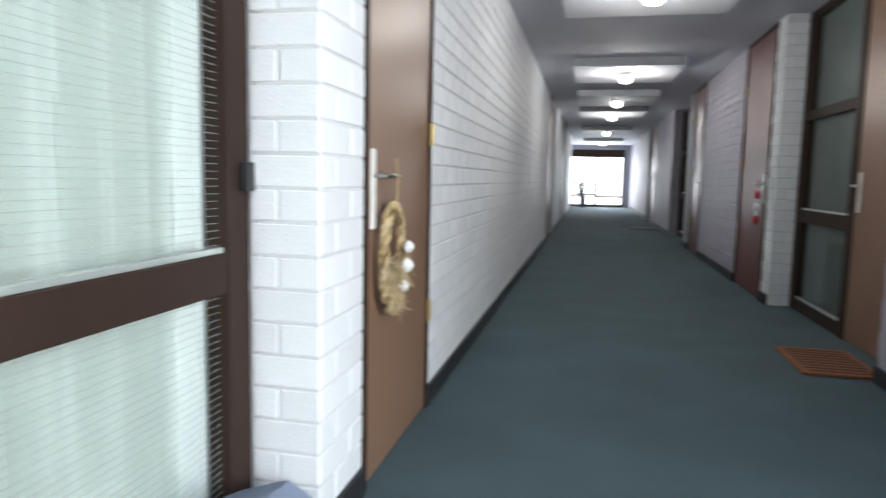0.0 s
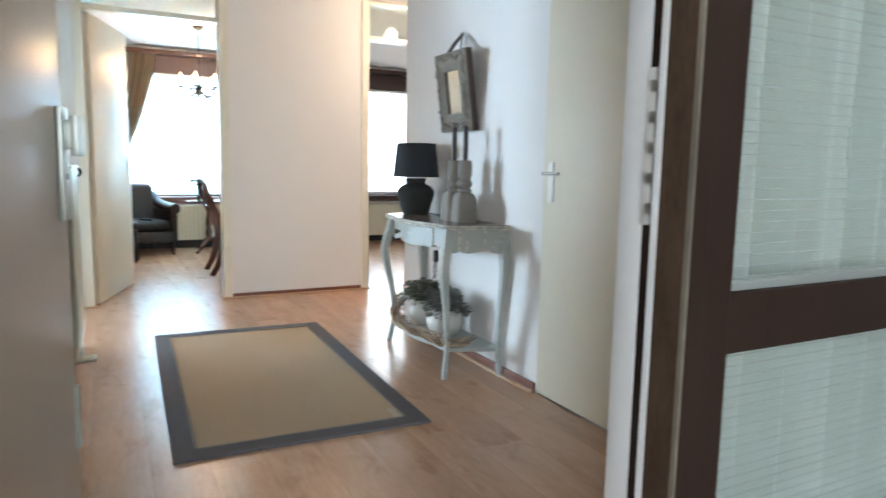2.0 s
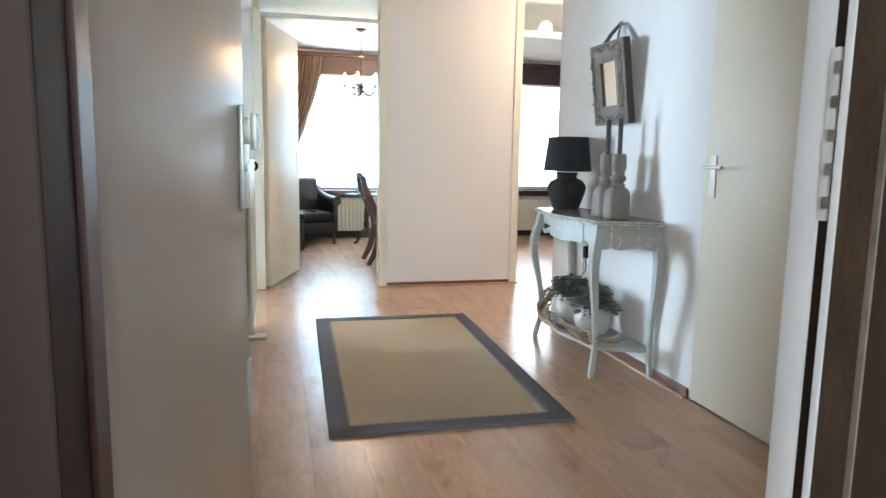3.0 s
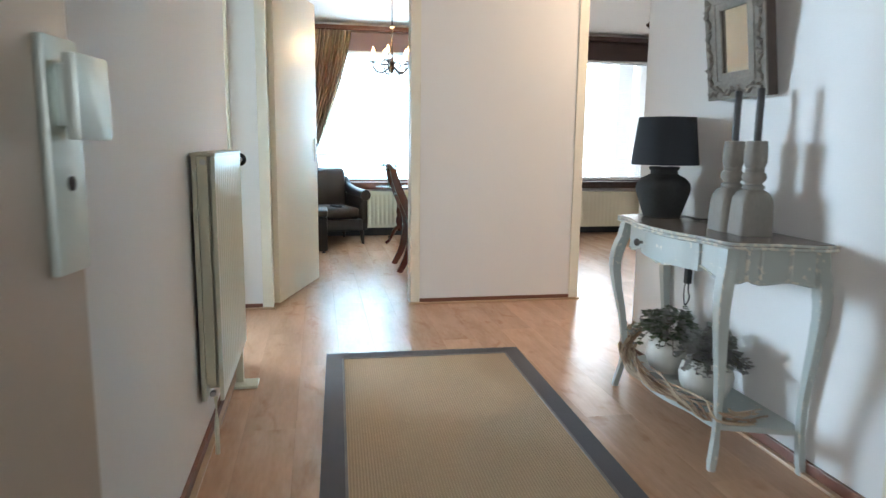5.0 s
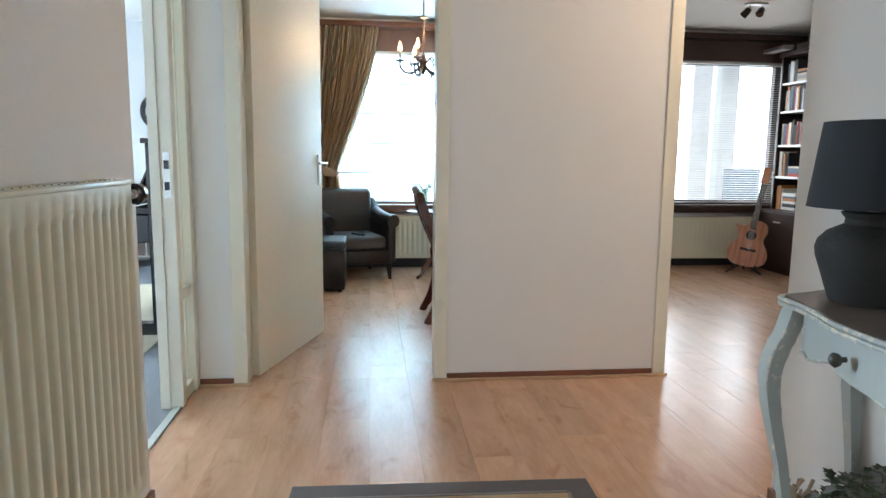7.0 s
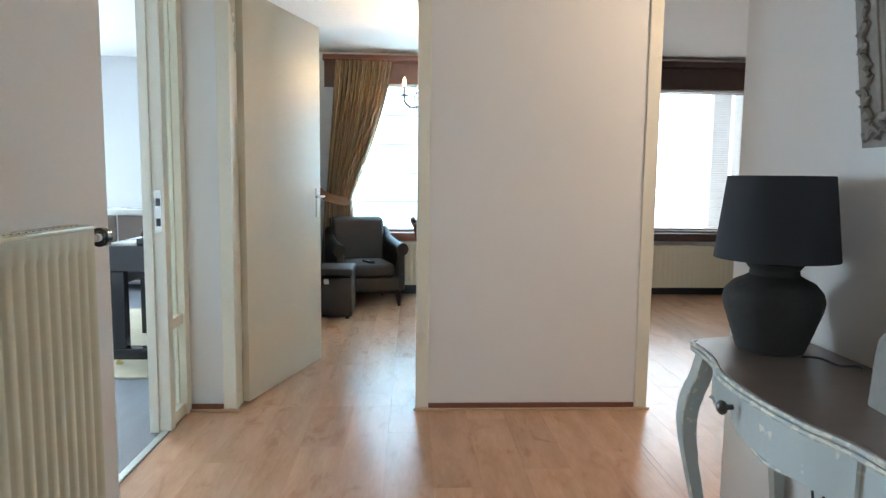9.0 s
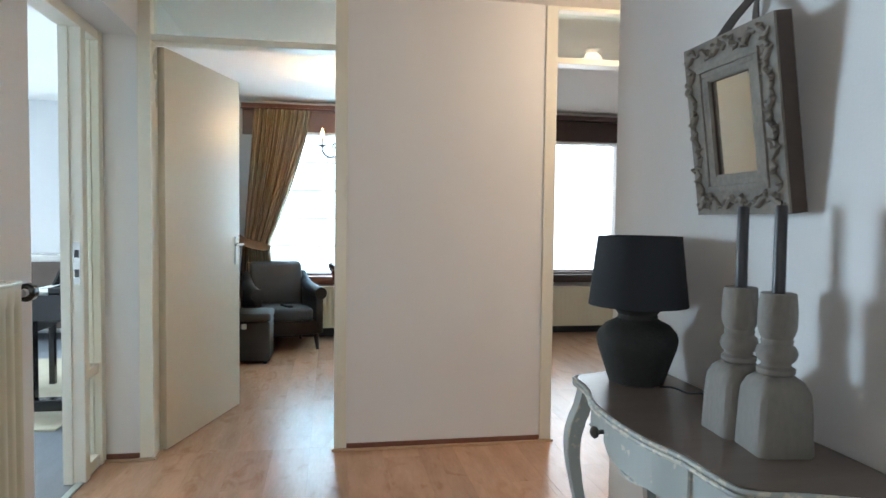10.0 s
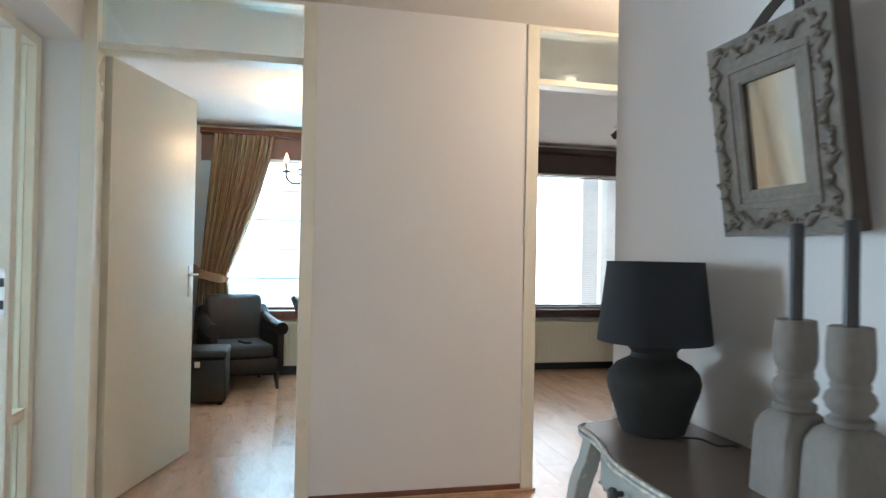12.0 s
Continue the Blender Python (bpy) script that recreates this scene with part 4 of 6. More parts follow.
def table_lamp():
    t = thing("table_lamp", "dark pottery table lamp with a charcoal cloth shade, unlit", "table lamp", (-3.275, 1.545, 0.786))
    bm = bmesh.new()
    lathe(bm, [(0.066, 0), (0.076, 0.004), (0.085, 0.03), (0.098, 0.07), (0.110, 0.105), (0.113, 0.125), (0.108, 0.145), (0.090, 0.166), (0.066, 0.178), (0.056, 0.184), (0.054, 0.196), (0.062, 0.206), (0.064, 0.211), (0.058, 0.214), (0.02, 0.214)], n=40)
    part("base", bm, VASE, t, "round-shouldered dark pottery base", True)
    bm = bmesh.new()
    lathe(bm, [(0.017, 0.214), (0.017, 0.29)], n=16)
    part("socket", bm, WHITEL, t, "", True)
    bm = bmesh.new()
    lathe(bm, [(0.138, 0.222), (0.116, 0.418), (0.114, 0.418), (0.136, 0.222), (0.138, 0.222)], n=48)
    part("shade", bm, SHADE, t, "charcoal tapered cloth shade", True)
    bm = bmesh.new()
    for k in range(3):
        a = k * 2 * math.pi / 3
        tube(bm, [(0, 0, 0.28), (0.114 * math.cos(a), 0.114 * math.sin(a), 0.40)], 0.0015, 6)
    part("shade_spider", bm, STEEL, t)
    bm = bmesh.new()
    tube(bm, spline([(0.085, 0.03, 0.006), (0.12, 0.05, 0.012), (0.15, 0.075, 0.004), (0.17, 0.11, 0.005), (0.10, 0.155, -0.05), (0.03, 0.148, -0.20), (0.05, 0.12, -0.30), (0.08, 0.11, -0.34), (0.05, 0.11, -0.38), (0.02, 0.12, -0.32), (0.03, 0.13, -0.22)], 6), 0.003, 6)
    cord = part("cord", bm, RUBBER, t, "thin black cord", True)
    bm = bmesh.new()
    box(bm, (0.015, 0.115, -0.29), (0.045, 0.14, -0.22), 0.006)
    part("plug", bm, RUBBER, cord, "black plug", True)


table_lamp()

STONE = mat("grey_washed_wood", (0.26, 0.235, 0.21), 0.75, 0.22, 6, 90, 0.35, stretch=(1, 1, 0.5))
WAX = mat("dark_grey_wax", (0.035, 0.032, 0.035), 0.45, 0.1, 5, 60, 0.05)


def candlestick(x, y, turn):
    t = thing("candlestick", "grey-washed wooden baluster candlestick on a square foot", "candlestick", (x, y, 0.786), turn, "candlesticks on the console")
    bm = bmesh.new()
    loft(bm, [(0, 0.055, 1), (0.004, 0.057, 1), (0.10, 0.053, 1), (0.125, 0.051, 0.95), (0.145, 0.043, 0.8), (0.155, 0.032, 0.5)], 32)
    part("foot", bm, STONE, t, "square block foot with arched shoulders", True)
    bm = bmesh.new()
    lathe(bm, [(0.030, 0.153), (0.036, 0.160), (0.036, 0.168), (0.028, 0.173), (0.028, 0.178), (0.036, 0.186), (0.040, 0.198), (0.036, 0.210), (0.029, 0.216), (0.031, 0.222), (0.029, 0.228), (0.033, 0.236), (0.037, 0.25), (0.037, 0.285), (0.034, 0.318), (0.030, 0.320), (0.013, 0.316)], n=28)
    part("stem", bm, STONE, t, "turned stem with rings and cup", True)
    c = thing("candle", "tall dark grey candle in a wooden candlestick", "candle", (x, y, 1.102), 0, "candles on the console")
    bm = bmesh.new()
    lathe(bm, [(0.0125, 0), (0.0120, 0.172), (0.010, 0.178), (0.002, 0.179)], n=20)
    part("wax", bm, WAX, c, "", True)
    bm = bmesh.new()
    tube(bm, [(0, 0, 0.176), (0.001, 0, 0.188)], 0.001, 5)
    part("wick", bm, BLACK, c)


candlestick(-2.712, 1.566, -8)
candlestick(-2.828, 1.562, -4)

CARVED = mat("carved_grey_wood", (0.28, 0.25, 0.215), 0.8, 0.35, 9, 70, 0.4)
# frame sides use a dark brown copy: their shade is put into the colour
CARVESHADE = mat("carved_wood_shaded", (0.085, 0.06, 0.05), 0.7, 0.25, 5, 60, 0.2)
MIRROR = mat("mirror_silver", (0.92, 0.92, 0.90), 0.02, 0.0, 1, 1, 0.0, metal=1.0)
MIRROR.node_tree.nodes["Principled BSDF"].inputs["Roughness"].default_value = 0.02


def wall_mirror():
    """Deep carved frame leaning out from the wall at its top; local x along the wall, y towards the wall, z up."""
    w, h, d, f = 0.358, 0.430, 0.046, 0.096
    t = thing("wall_mirror", "small wall mirror in a deep carved grey wooden frame", "mirror", (-2.99, 1.618, 1.268), 0)
    t.matrix_world = pose(-2.972, 1.645, 1.264, 7.5, 0, 0)
    bm = bmesh.new()
    o, i0 = (w / 2, h), (w / 2 - f, h - f)
    def ring(bm, x0, z0, x1, z1, ya, yb):
        for lo, hi in (((-x0, ya, 0), (x0, yb, z0)), ((-x0, ya, h - z0), (x0, yb, h)), ((-x0, ya, z0), (-x0 + z0, yb, h - z0)), ((x0 - z0, ya, z0), (x0, yb, h - z0))):
            box(bm, lo, hi)
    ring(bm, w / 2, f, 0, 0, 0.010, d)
    part("frame_body", bm, CARVESHADE, t, "side of the frame, coloured dark as in shade")
    bm = bmesh.new()
    ring(bm, w / 2 - 0.002, f, 0, 0, 0.004, 0.010)
    part("frame_face", bm, CARVED, t)
    # carved scrolls
    rnd = random.Random(5)
    bm = bmesh.new()
    def scroll(cx, cz, ax, az, flip):
        bm = bmesh.new()
        am, fr = rnd.uniform(0.007, 0.011), rnd.uniform(85, 130)
        pts = [(cx + ax * u - az * flip * am * math.sin(u * fr), 0.0, cz + az * u + ax * flip * am * math.sin(u * fr)) for u in [k * 0.004 for k in range(15)]]
        tube(bm, pts, [0.003 + 0.005 * math.sin(math.pi * k / 14) for k in range(15)], 7)
        q = pts[7]
        for n in range(3):
            e, g = pts[rnd.randint(2, 13)], rnd.uniform(0, 6.28)
            m = rnd.uniform(0.008, 0.013)
            tube(bm, [e, (e[0] + m * math.cos(g), -0.004, e[2] + m * math.sin(g)), (e[0] + 1.5 * m * math.cos(g + 0.6), 0.003, e[2] + 1.5 * m * math.sin(g + 0.6))], [0.003, 0.0065, 0.0015], 6)
        tube(bm, [(q[0], 0.002, q[2]), (q[0] + az * 0.02 * flip + ax * 0.012, -0.001, q[2] - ax * 0.02 * flip + az * 0.012)], [0.006, 0.002], 6)
        part("carved_leaf", bm, CARVED, t, "", True)
    band = 0.030
    for k in range(6):
        u = -w / 2 + 0.008 + k * 0.0565
        for z in (band, h - band):
            scroll(u + rnd.uniform(-.003, .003), z, 1, 0, 1 if k % 2 else -1)
    for k in range(6):
        u = 0.052 + k * 0.0545
        for x in (-w / 2 + band, w / 2 - band):
            scroll(x, u + rnd.uniform(-.003, .003), 0, 1, 1 if k % 2 else -1)
    # flat inner border that steps down to the glass
    bm = bmesh.new()
    for e0, e1, y in ((0.058, 0.072, -0.001), (0.072, 0.085, 0.003), (0.085, f + 0.004, 0.007)):
        xo, xi = w / 2 - e0, w / 2 - e1
        for lo, hi in (((-xo, y, e0), (xo, 0.012, e1)), ((-xo, y, h - e1), (xo, 0.012, h - e0)), ((-xo, y, e1), (-xi, 0.012, h - e1)), ((xi, y, e1), (xo, 0.012, h - e1))):
            box(bm, lo, hi, 0.0015)
    part("inner_moulding", bm, CARVED, t, "stepped inner moulding", True)
    bm = bmesh.new()
    box(bm, (-w / 2 + f - 0.006, 0.016, f - 0.006), (w / 2 - f + 0.006, 0.02, h - f + 0.006))
    part("mirror_glass", bm, MIRROR, t, "plain mirror glass")
    bm = bmesh.new()
    for s in (-1, 1):
        sweep(bm, [(s * 0.075, 0.035, h - 0.005), (s * 0.04, 0.065, h + 0.045), (0.0, 0.105, h + 0.095)], [0.03, 0.028, 0.024], (0, 1, 0), 0.002)
    part("strap", bm, mat("dark_leather_strap", (0.06, 0.045, 0.04), 0.6), t, "dark leather hanging strap")
    bm = bmesh.new()
    tube(bm, [(0, 0.125, h + 0.085), (0, 0.098, h + 0.090)], 0.005, 8)
    part("nail", bm, STEEL, t)


wall_mirror()

LEAFG = mat("ivy_leaf", (0.12, 0.15, 0.085), 0.5, 0.4, 20, 80, 0.1, two=(0.035, 0.065, 0.03))
LEAFP = mat("grey_green_leaf", (0.28, 0.30, 0.25), 0.6, 0.35, 20, 80, 0.1, two=(0.17, 0.145, 0.16))
POT = mat("white_crackle_pottery", (0.62, 0.61, 0.57), 0.35, 0.12, 10, 60, 0.15)
SOIL = mat("soil", (0.03, 0.022, 0.016), 0.95, 0.3, 20, 90, 0.5)


def leaf(bm, at, way, size, rnd):
    """A lobed ivy leaf, bent along its middle."""
    d = Vector(way).normalized()
    s = d.cross(Vector((0, 0, 1)))
    s = s.normalized() if s.length > 0.05 else Vector((1, 0, 0))
    n = s.cross(d)
    shape = [(0, 0), (0.45, 0.15), (0.38, 0.42), (0.55, 0.60), (0.22, 0.66), (0, 1.0)]
    mid = [bm.verts.new(Vector(at) + d * size * v + n * (-0.10 * size * v * v)) for _, v in (shape[0], shape[2], shape[5])]
    for sg in (-1, 1):
        e = [bm.verts.new(Vector(at) + d * size * v + s * sg * u * size + n * (0.12 * size * u - 0.1 * size * v * v)) for u, v in shape[1:5]]
        bm.faces.new((mid[0], e[0], e[1], mid[1]))
        bm.faces.new((mid[1], e[1], e[2], e[3]))
        bm.faces.new((mid[1], e[3], mid[2]))


def potted_plant(x, y, r, h, label, leafmat, seed, spread):
    rnd = random.Random(seed)
    t = thing("potted_plant", label, "plant", (x, y, 0.147), 0, "plants on the console shelf")
    bm = bmesh.new()
    lathe(bm, [(r * 0.62, 0), (r * 0.75, 0.006), (r * 0.97, h * 0.35), (r, h * 0.58), (r * 0.90, h * 0.83), (r * 0.74, h * 0.95), (r * 0.76, h), (r * 0.70, h), (r * 0.68, h * 0.9), (0.01, h * 0.88)], n=32)
    part("pot", bm, POT, t, "round whitish glazed pot", True)
    bm = bmesh.new()
    lathe(bm, [(r * 0.66, h * 0.86), (r * 0.5, h * 0.93), (0.01, h * 0.95)], n=20)
    part("soil", bm, SOIL, t)
    stems, leaves = bmesh.new(), [bmesh.new(), bmesh.new()]
    for k in range(74):
        a = rnd.uniform(0, 2 * math.pi)
        reach = rnd.uniform(0.25, 1.0) * spread
        top = rnd.uniform(0.03, 0.12) * (1.15 - 0.6 * reach / spread)
        p0 = Vector((r * 0.4 * math.cos(a), r * 0.4 * math.sin(a), h * 0.93))
        ex = Vector((math.cos(a) * reach, min(math.sin(a) * reach, 0.10), h + top - (0.06 if reach > 0.75 * spread else 0)))
        pts = spline([p0, (p0 + ex) / 2 + Vector((0, 0, 0.045)), ex], 4)
        tube(stems, pts, 0.0014, 4, False)
        for q in range(2, len(pts)):
            for _ in range(2):
                b = a + rnd.uniform(-1.6, 1.6)
                leaf(leaves[rnd.random() < 0.45], pts[q] + Vector((rnd.uniform(-.008, .008), rnd.uniform(-.008, .008), rnd.uniform(-.004, .012))), (math.cos(b), math.sin(b), rnd.uniform(-0.5, 0.5)), rnd.uniform(0.016, 0.032), rnd)
    part("stem", stems, mat("twig_green", (0.12, 0.10, 0.06), 0.7) if "twig_green" not in bpy.data.materials else bpy.data.materials["twig_green"], t)
    part("foliage", leaves[0], leafmat, t, "small lobed leaves", True)["kind"] = "stuff"
    part("foliage", leaves[1], LEAFP, t, "greyish small leaves", True)["kind"] = "stuff"


potted_plant(-3.14, 1.545, 0.095, 0.15, "trailing green ivy in a round white glazed pot", LEAFG, 3, 0.17)
potted_plant(-2.86, 1.54, 0.100, 0.145, "grey-green heather plant in a round white glazed pot", LEAFP, 8, 0.15)

WICK = [mat("willow_" + n, c, 0.75, 0.3, 12, 60, 0.3, stretch=(1, 1, 1)) for n, c in (("pale", (0.50, 0.38, 0.26)), ("brown", (0.30, 0.19, 0.12)))]


def willow_garland():
    rnd = random.Random(11)
    t = thing("willow_garland", "twisted garland of dry willow twigs lying on the console shelf", "garland", (0, 0, 0))
    spine = spline([(-3.36, 1.50, 0.27), (-3.345, 1.455, 0.19), (-3.24, 1.42, 0.165), (-3.05, 1.385, 0.168), (-2.85, 1.392, 0.168), (-2.68, 1.42, 0.168), (-2.60, 1.44, 0.17), (-2.50, 1.50, 0.20)], 8)
    n = len(spine)
    for k in range(64):
        bm = bmesh.new()
        ph, tw, rad = rnd.uniform(0, 6.28), rnd.uniform(4, 14), rnd.uniform(0.012, 0.046)
        i0 = max(0, rnd.randint(-6, n - 9))
        i1 = min(n, i0 + rnd.randint(10, 24))
        ex = Vector((rnd.uniform(-0.012, 0.012), rnd.uniform(-0.016, 0.016), rnd.uniform(0, 0.016)))
        pts = []
        for i in range(i0, i1, 2):
            u = i / n * tw + ph
            away = abs(2 * (i - i0) / (i1 - i0) - 1) ** 3
            pts.append(spine[i] + ex * away + Vector((rnd.uniform(-.006, .006), rad * math.cos(u), max(rad * math.sin(u) * 0.9, -0.016) + rnd.uniform(0, .005))))
        tube(bm, pts, [rnd.uniform(0.0036, 0.0062) * (1 - 0.5 * j / len(pts)) for j in range(len(pts))], 5)
        part("twig", bm, WICK[k % 2 if k % 3 else 0], t, "", True)


willow_garland()

RADW = mat("radiator_enamel", (0.67, 0.65, 0.51), 0.32, 0.04, 3, 60, 0.03)


def radiator(name, length, z0, z1, at, turn, label, ribs=True, knob=True, depth=0.085):
    """Panel radiator: local x along its length, front towards +y, back near the wall."""
    t = thing(name, label, "radiator", at, turn)
    n = max(6, int(length / 0.052))
    bm = bmesh.new()
    pts = []
    for i in range(n + 1):
        x = 0.02 + (length - 0.04) * i / n
        e = (length - 0.04) / n
        for f, y in ((0.0, 0), (0.28, 0), (0.40, -0.005 if ribs else -0.002), (0.60, -0.005 if ribs else -0.002), (0.72, 0)):
            if i < n:
                pts.append((x + e * f, depth + y))
    pts = [(0.0, depth - 0.012), (0.006, depth), *pts, (length - 0.006, depth), (length, depth - 0.012)]
    rows = []
    for z, flat in ((z0, 1), (z0 + 0.035, 1), (z0 + 0.055, 0), (z1 - 0.075, 0), (z1 - 0.055, 1), (z1 - 0.01, 1)):
        rows.append([bm.verts.new((x, depth if flat and 0.006 <= x <= length - 0.006 else y, z)) for x, y in pts])
    for a, b in zip(rows, rows[1:]):
        for i in range(len(a) - 1):
            bm.faces.new((a[i], a[i + 1], b[i + 1], b[i]))
    fp = part("front_panel", bm, RADW, t, "cream ribbed front panel", True)
    bm = bmesh.new()
    box(bm, (0, 0.012, z0), (length, 0.028, z1 - 0.01), 0.004)
    part("back_panel", bm, RADW, t)
    bm = bmesh.new()
    k = 0.05
    while k < length - 0.05:
        box(bm, (k, 0.03, z0 + 0.03), (k + 0.0015, depth - 0.014, z1 - 0.03))
        k += 0.02
    part("fin_block", bm, RADW, t)["kind"] = "stuff"
    boxes("top_cover", RADW, t, (-0.002, 0.008, z1 - 0.012), (length + 0.002, depth + 0.003, z1), 0.004, "", True)
    bm = bmesh.new()
    for k in range(int(length / 0.03) - 1):
        box(bm, (0.02 + 0.03 * k, 0.025, z1 + 0.0005), (0.04 + 0.03 * k, depth - 0.02, z1 + 0.003))
    part("top_grille", bm, RADW, t)["kind"] = "stuff"
    for x in (-0.001, length - 0.009):
        boxes("side_plate", RADW, t, (x, 0.03, z0 + 0.06), (x + 0.010, depth - 0.022, z1 - 0.012), 0.002)
    for z in (z1 - 0.03, z0 + 0.03):
        bm = bmesh.new()
        tube(bm, [(-0.014, depth - 0.035, z), (0.002, depth - 0.035, z)], 0.010, 10)
        part("plug", bm, STEEL, t, "", True)
    for x in (0.12, length - 0.12):
        boxes("bracket", RADW, t, (x, -0.003, z0 + 0.10), (x + 0.03, 0.012, z1 - 0.10), 0.002)
    if knob:
        v = bmesh.new()
        lathe(v, [(0.012, 0), (0.012, 0.018), (0.022, 0.022), (0.024, 0.035), (0.022, 0.060), (0.017, 0.066), (0.001, 0.067)], n=20)
        bmesh.ops.transform(v, matrix=pose(length + 0.018, depth - 0.008, z1 - 0.04, 0, 90, 0), verts=v.verts)
        w = bmesh.new()
        tube(w, [(length - 0.01, depth - 0.035, z1 - 0.04), (length + 0.012, depth - 0.02, z1 - 0.04), (length + 0.03, depth - 0.008, z1 - 0.04)], 0.011, 10)
        part("valve", w, STEEL, t, "metal valve body", True)
        kb = part("thermostat", v, PVC, t, "white thermostat head", True)
        v = bmesh.new()
        lathe(v, [(0.0235, 0.036), (0.0285, 0.039), (0.0285, 0.066), (0.0235, 0.069)], n=20)
        bmesh.ops.transform(v, matrix=pose(length + 0.0, depth - 0.008, z1 - 0.04, 0, 90, 0), verts=v.verts)
        part("collar", v, BLACK, kb, "black grip ring", True)
        for px in (0.02, length - 0.03):
            v = bmesh.new()
            tube(v, [(px, depth - 0.03, z0 + 0.01), (px - 0.005, depth - 0.03, 0.12), (px - 0.008, depth - 0.03, 0.002)], 0.008, 8)
            part("pipe", v, RADW, t, "", True)
        boxes("foot_plate", RADW, t, (length - 0.10, depth - 0.05, 0.0), (length + 0.0, depth + 0.05, 0.014), 0.003)
        boxes("foot_post", RADW, t, (length - 0.045, depth - 0.045, 0.014), (length - 0.015, depth - 0.015, z0), 0.002)
    return t


# the hall radiator runs along the left wall
hr = radiator("radiator", 0.735, 0.20, 1.045, (-2.945, YL, 0), 0, "tall cream panel radiator on the hall wall")
hr.matrix_world = pose(-2.945, YL, 0) @ Matrix.Diagonal((-1, 1, 1, 1))

# ---- things: bedroom ----
BLINDC = cloth_light("white_blind_cloth", (0.86, 0.86, 0.84), 0.6)


BATTEN = mat("blind_batten", (0.14, 0.135, 0.13), 0.7)


def roman_blind():
    t = thing("roman_blind", "white roman blind lowered over the bedroom window", "blind", (XB + 0.03, 0.88, 0))
    z = 2.10
    k = 0
    while z > 0.70:
        z2 = max(z - 0.287, 0.665)
        bm = bmesh.new()
        rows = []
        for u in (0, 0.15, 0.5, 0.85, 1.0):
            zz = z + (z2 - z) * u
            x = 0.006 * math.sin(math.pi * u)
            rows.append([bm.verts.new((x + dx, y, zz)) for dx in (0,) for y in (-0.93, 0.93)])
        for a, b in zip(rows, rows[1:]):
            bm.faces.new((a[0], a[1], b[1], b[0]))
        part("blind_panel", bm, BLINDC, t, "", True)
        boxes("batten", BATTEN, t, (-0.004, -0.93, z2 - 0.006), (0.012, 0.93, z2 + 0.006), 0.001)
        z = z2
        k += 1
    boxes("head_rail", WHITEL, t, (-0.012, -0.93, 2.10), (0.0, 0.93, 2.125), 0.003)


roman_blind()
CURT = striped("striped_curtain_cloth", [(0.46, 0.325, 0.205), (0.57, 0.43, 0.285), (0.32, 0.20, 0.13), (0.64, 0.52, 0.36), (0.46, 0.33, 0.21)], 34)


def curtain():
    """Pleated curtain that is drawn to one side by a tie-back."""
    t = thing("curtain", "long striped bronze-brown curtain held by a tie-back", "curtain", (0, 0, 0))
    bm = bmesh.new()
    uv = bm.loops.layers.uv.new()
    NU, NV = 150, 50
    x0 = XB + 0.16
    grid = []
    for j in range(NV + 1):
        z = 2.325 - (2.325 - 0.05) * j / NV
        if z > 0.98:
            s = (2.325 - z) / (2.325 - 0.98)
            yl = -0.07 - 0.10 * s
            yr = 0.485 + (0.08 - 0.485) * s ** 1.35
        else:
            s = (0.98 - z) / 0.93
            yl, yr = -0.18 - 0.06 * s, 0.08 + 0.10 * s ** 0.8
        amp = 0.030 + 0.018 * min(1, abs(z - 0.98) * 1.2)
        row = []
        for i in range(NU + 1):
            u = i / NU
            ph = u * 2 * math.pi * 13
            row.append(bm.verts.new((x0 + amp * math.sin(ph + 0.5 * math.sin(ph * 0.37 + z)) + 0.010 * math.sin(ph * 0.31 + z * 3), yl + (yr - yl) * u + 0.006 * math.sin(ph * 2), z)))
        grid.append(row)
    for j in range(NV):
        for i in range(NU):
            f = bm.faces.new((grid[j][i], grid[j][i + 1], grid[j + 1][i + 1], grid[j + 1][i]))
            for l, (a, b) in zip(f.loops, ((i, j), (i + 1, j), (i + 1, j + 1), (i, j + 1))):
                l[uv].uv = (a / NU, b / NV)
    part("cloth", bm, CURT, t, "striped bronze-brown cloth", True)
    bm = bmesh.new()
    sweep(bm, spline([(x0 - 0.02, -0.26, 1.06), (x0 + 0.06, -0.16, 1.0), (x0 + 0.07, -0.02, 0.96), (x0 + 0.045, 0.05, 0.955), (x0 - 0.03, 0.06, 0.97)], 6), [0.08] * 25, (1, 0, 0), 0.004)
    part("tie_back", bm, CURT, t, "cloth tie-back")
    bm = bmesh.new()
    tube(bm, [(x0, -0.2, 2.335), (x0, 1.85, 2.335)], 0.010, 8)
    part("rail", bm, REDSILL, t, "curtain rail")


curtain()
br = radiator("radiator_low", 1.3, 0.105, 0.535, (XB + 0.02, 1.75, 0), -90, "low cream panel radiator under the bedroom window", True, False, 0.09)

LEATHER = mat("dark_grey_leather", (0.019, 0.016, 0.0155), 0.5, 0.3, 5, 60, 0.25)
LEATHER2 = mat("charcoal_cloth", (0.026, 0.023, 0.022), 0.75, 0.3, 5, 200, 0.3)
LEGW = mat("dark_turned_wood", (0.035, 0.017, 0.012), 0.35, 0.2, 5, 60, 0.05)


def soft_box(bm, lo, hi, r, cuts=3):
    box(bm, lo, hi)
    vs = bm.verts[:] if len(bm.verts) == 8 else bm.verts[-8:]
    es = list({e for v in vs for e in v.link_edges})
    bmesh.ops.bevel(bm, geom=es, offset=r, segments=cuts, affect="EDGES", profile=0.5)


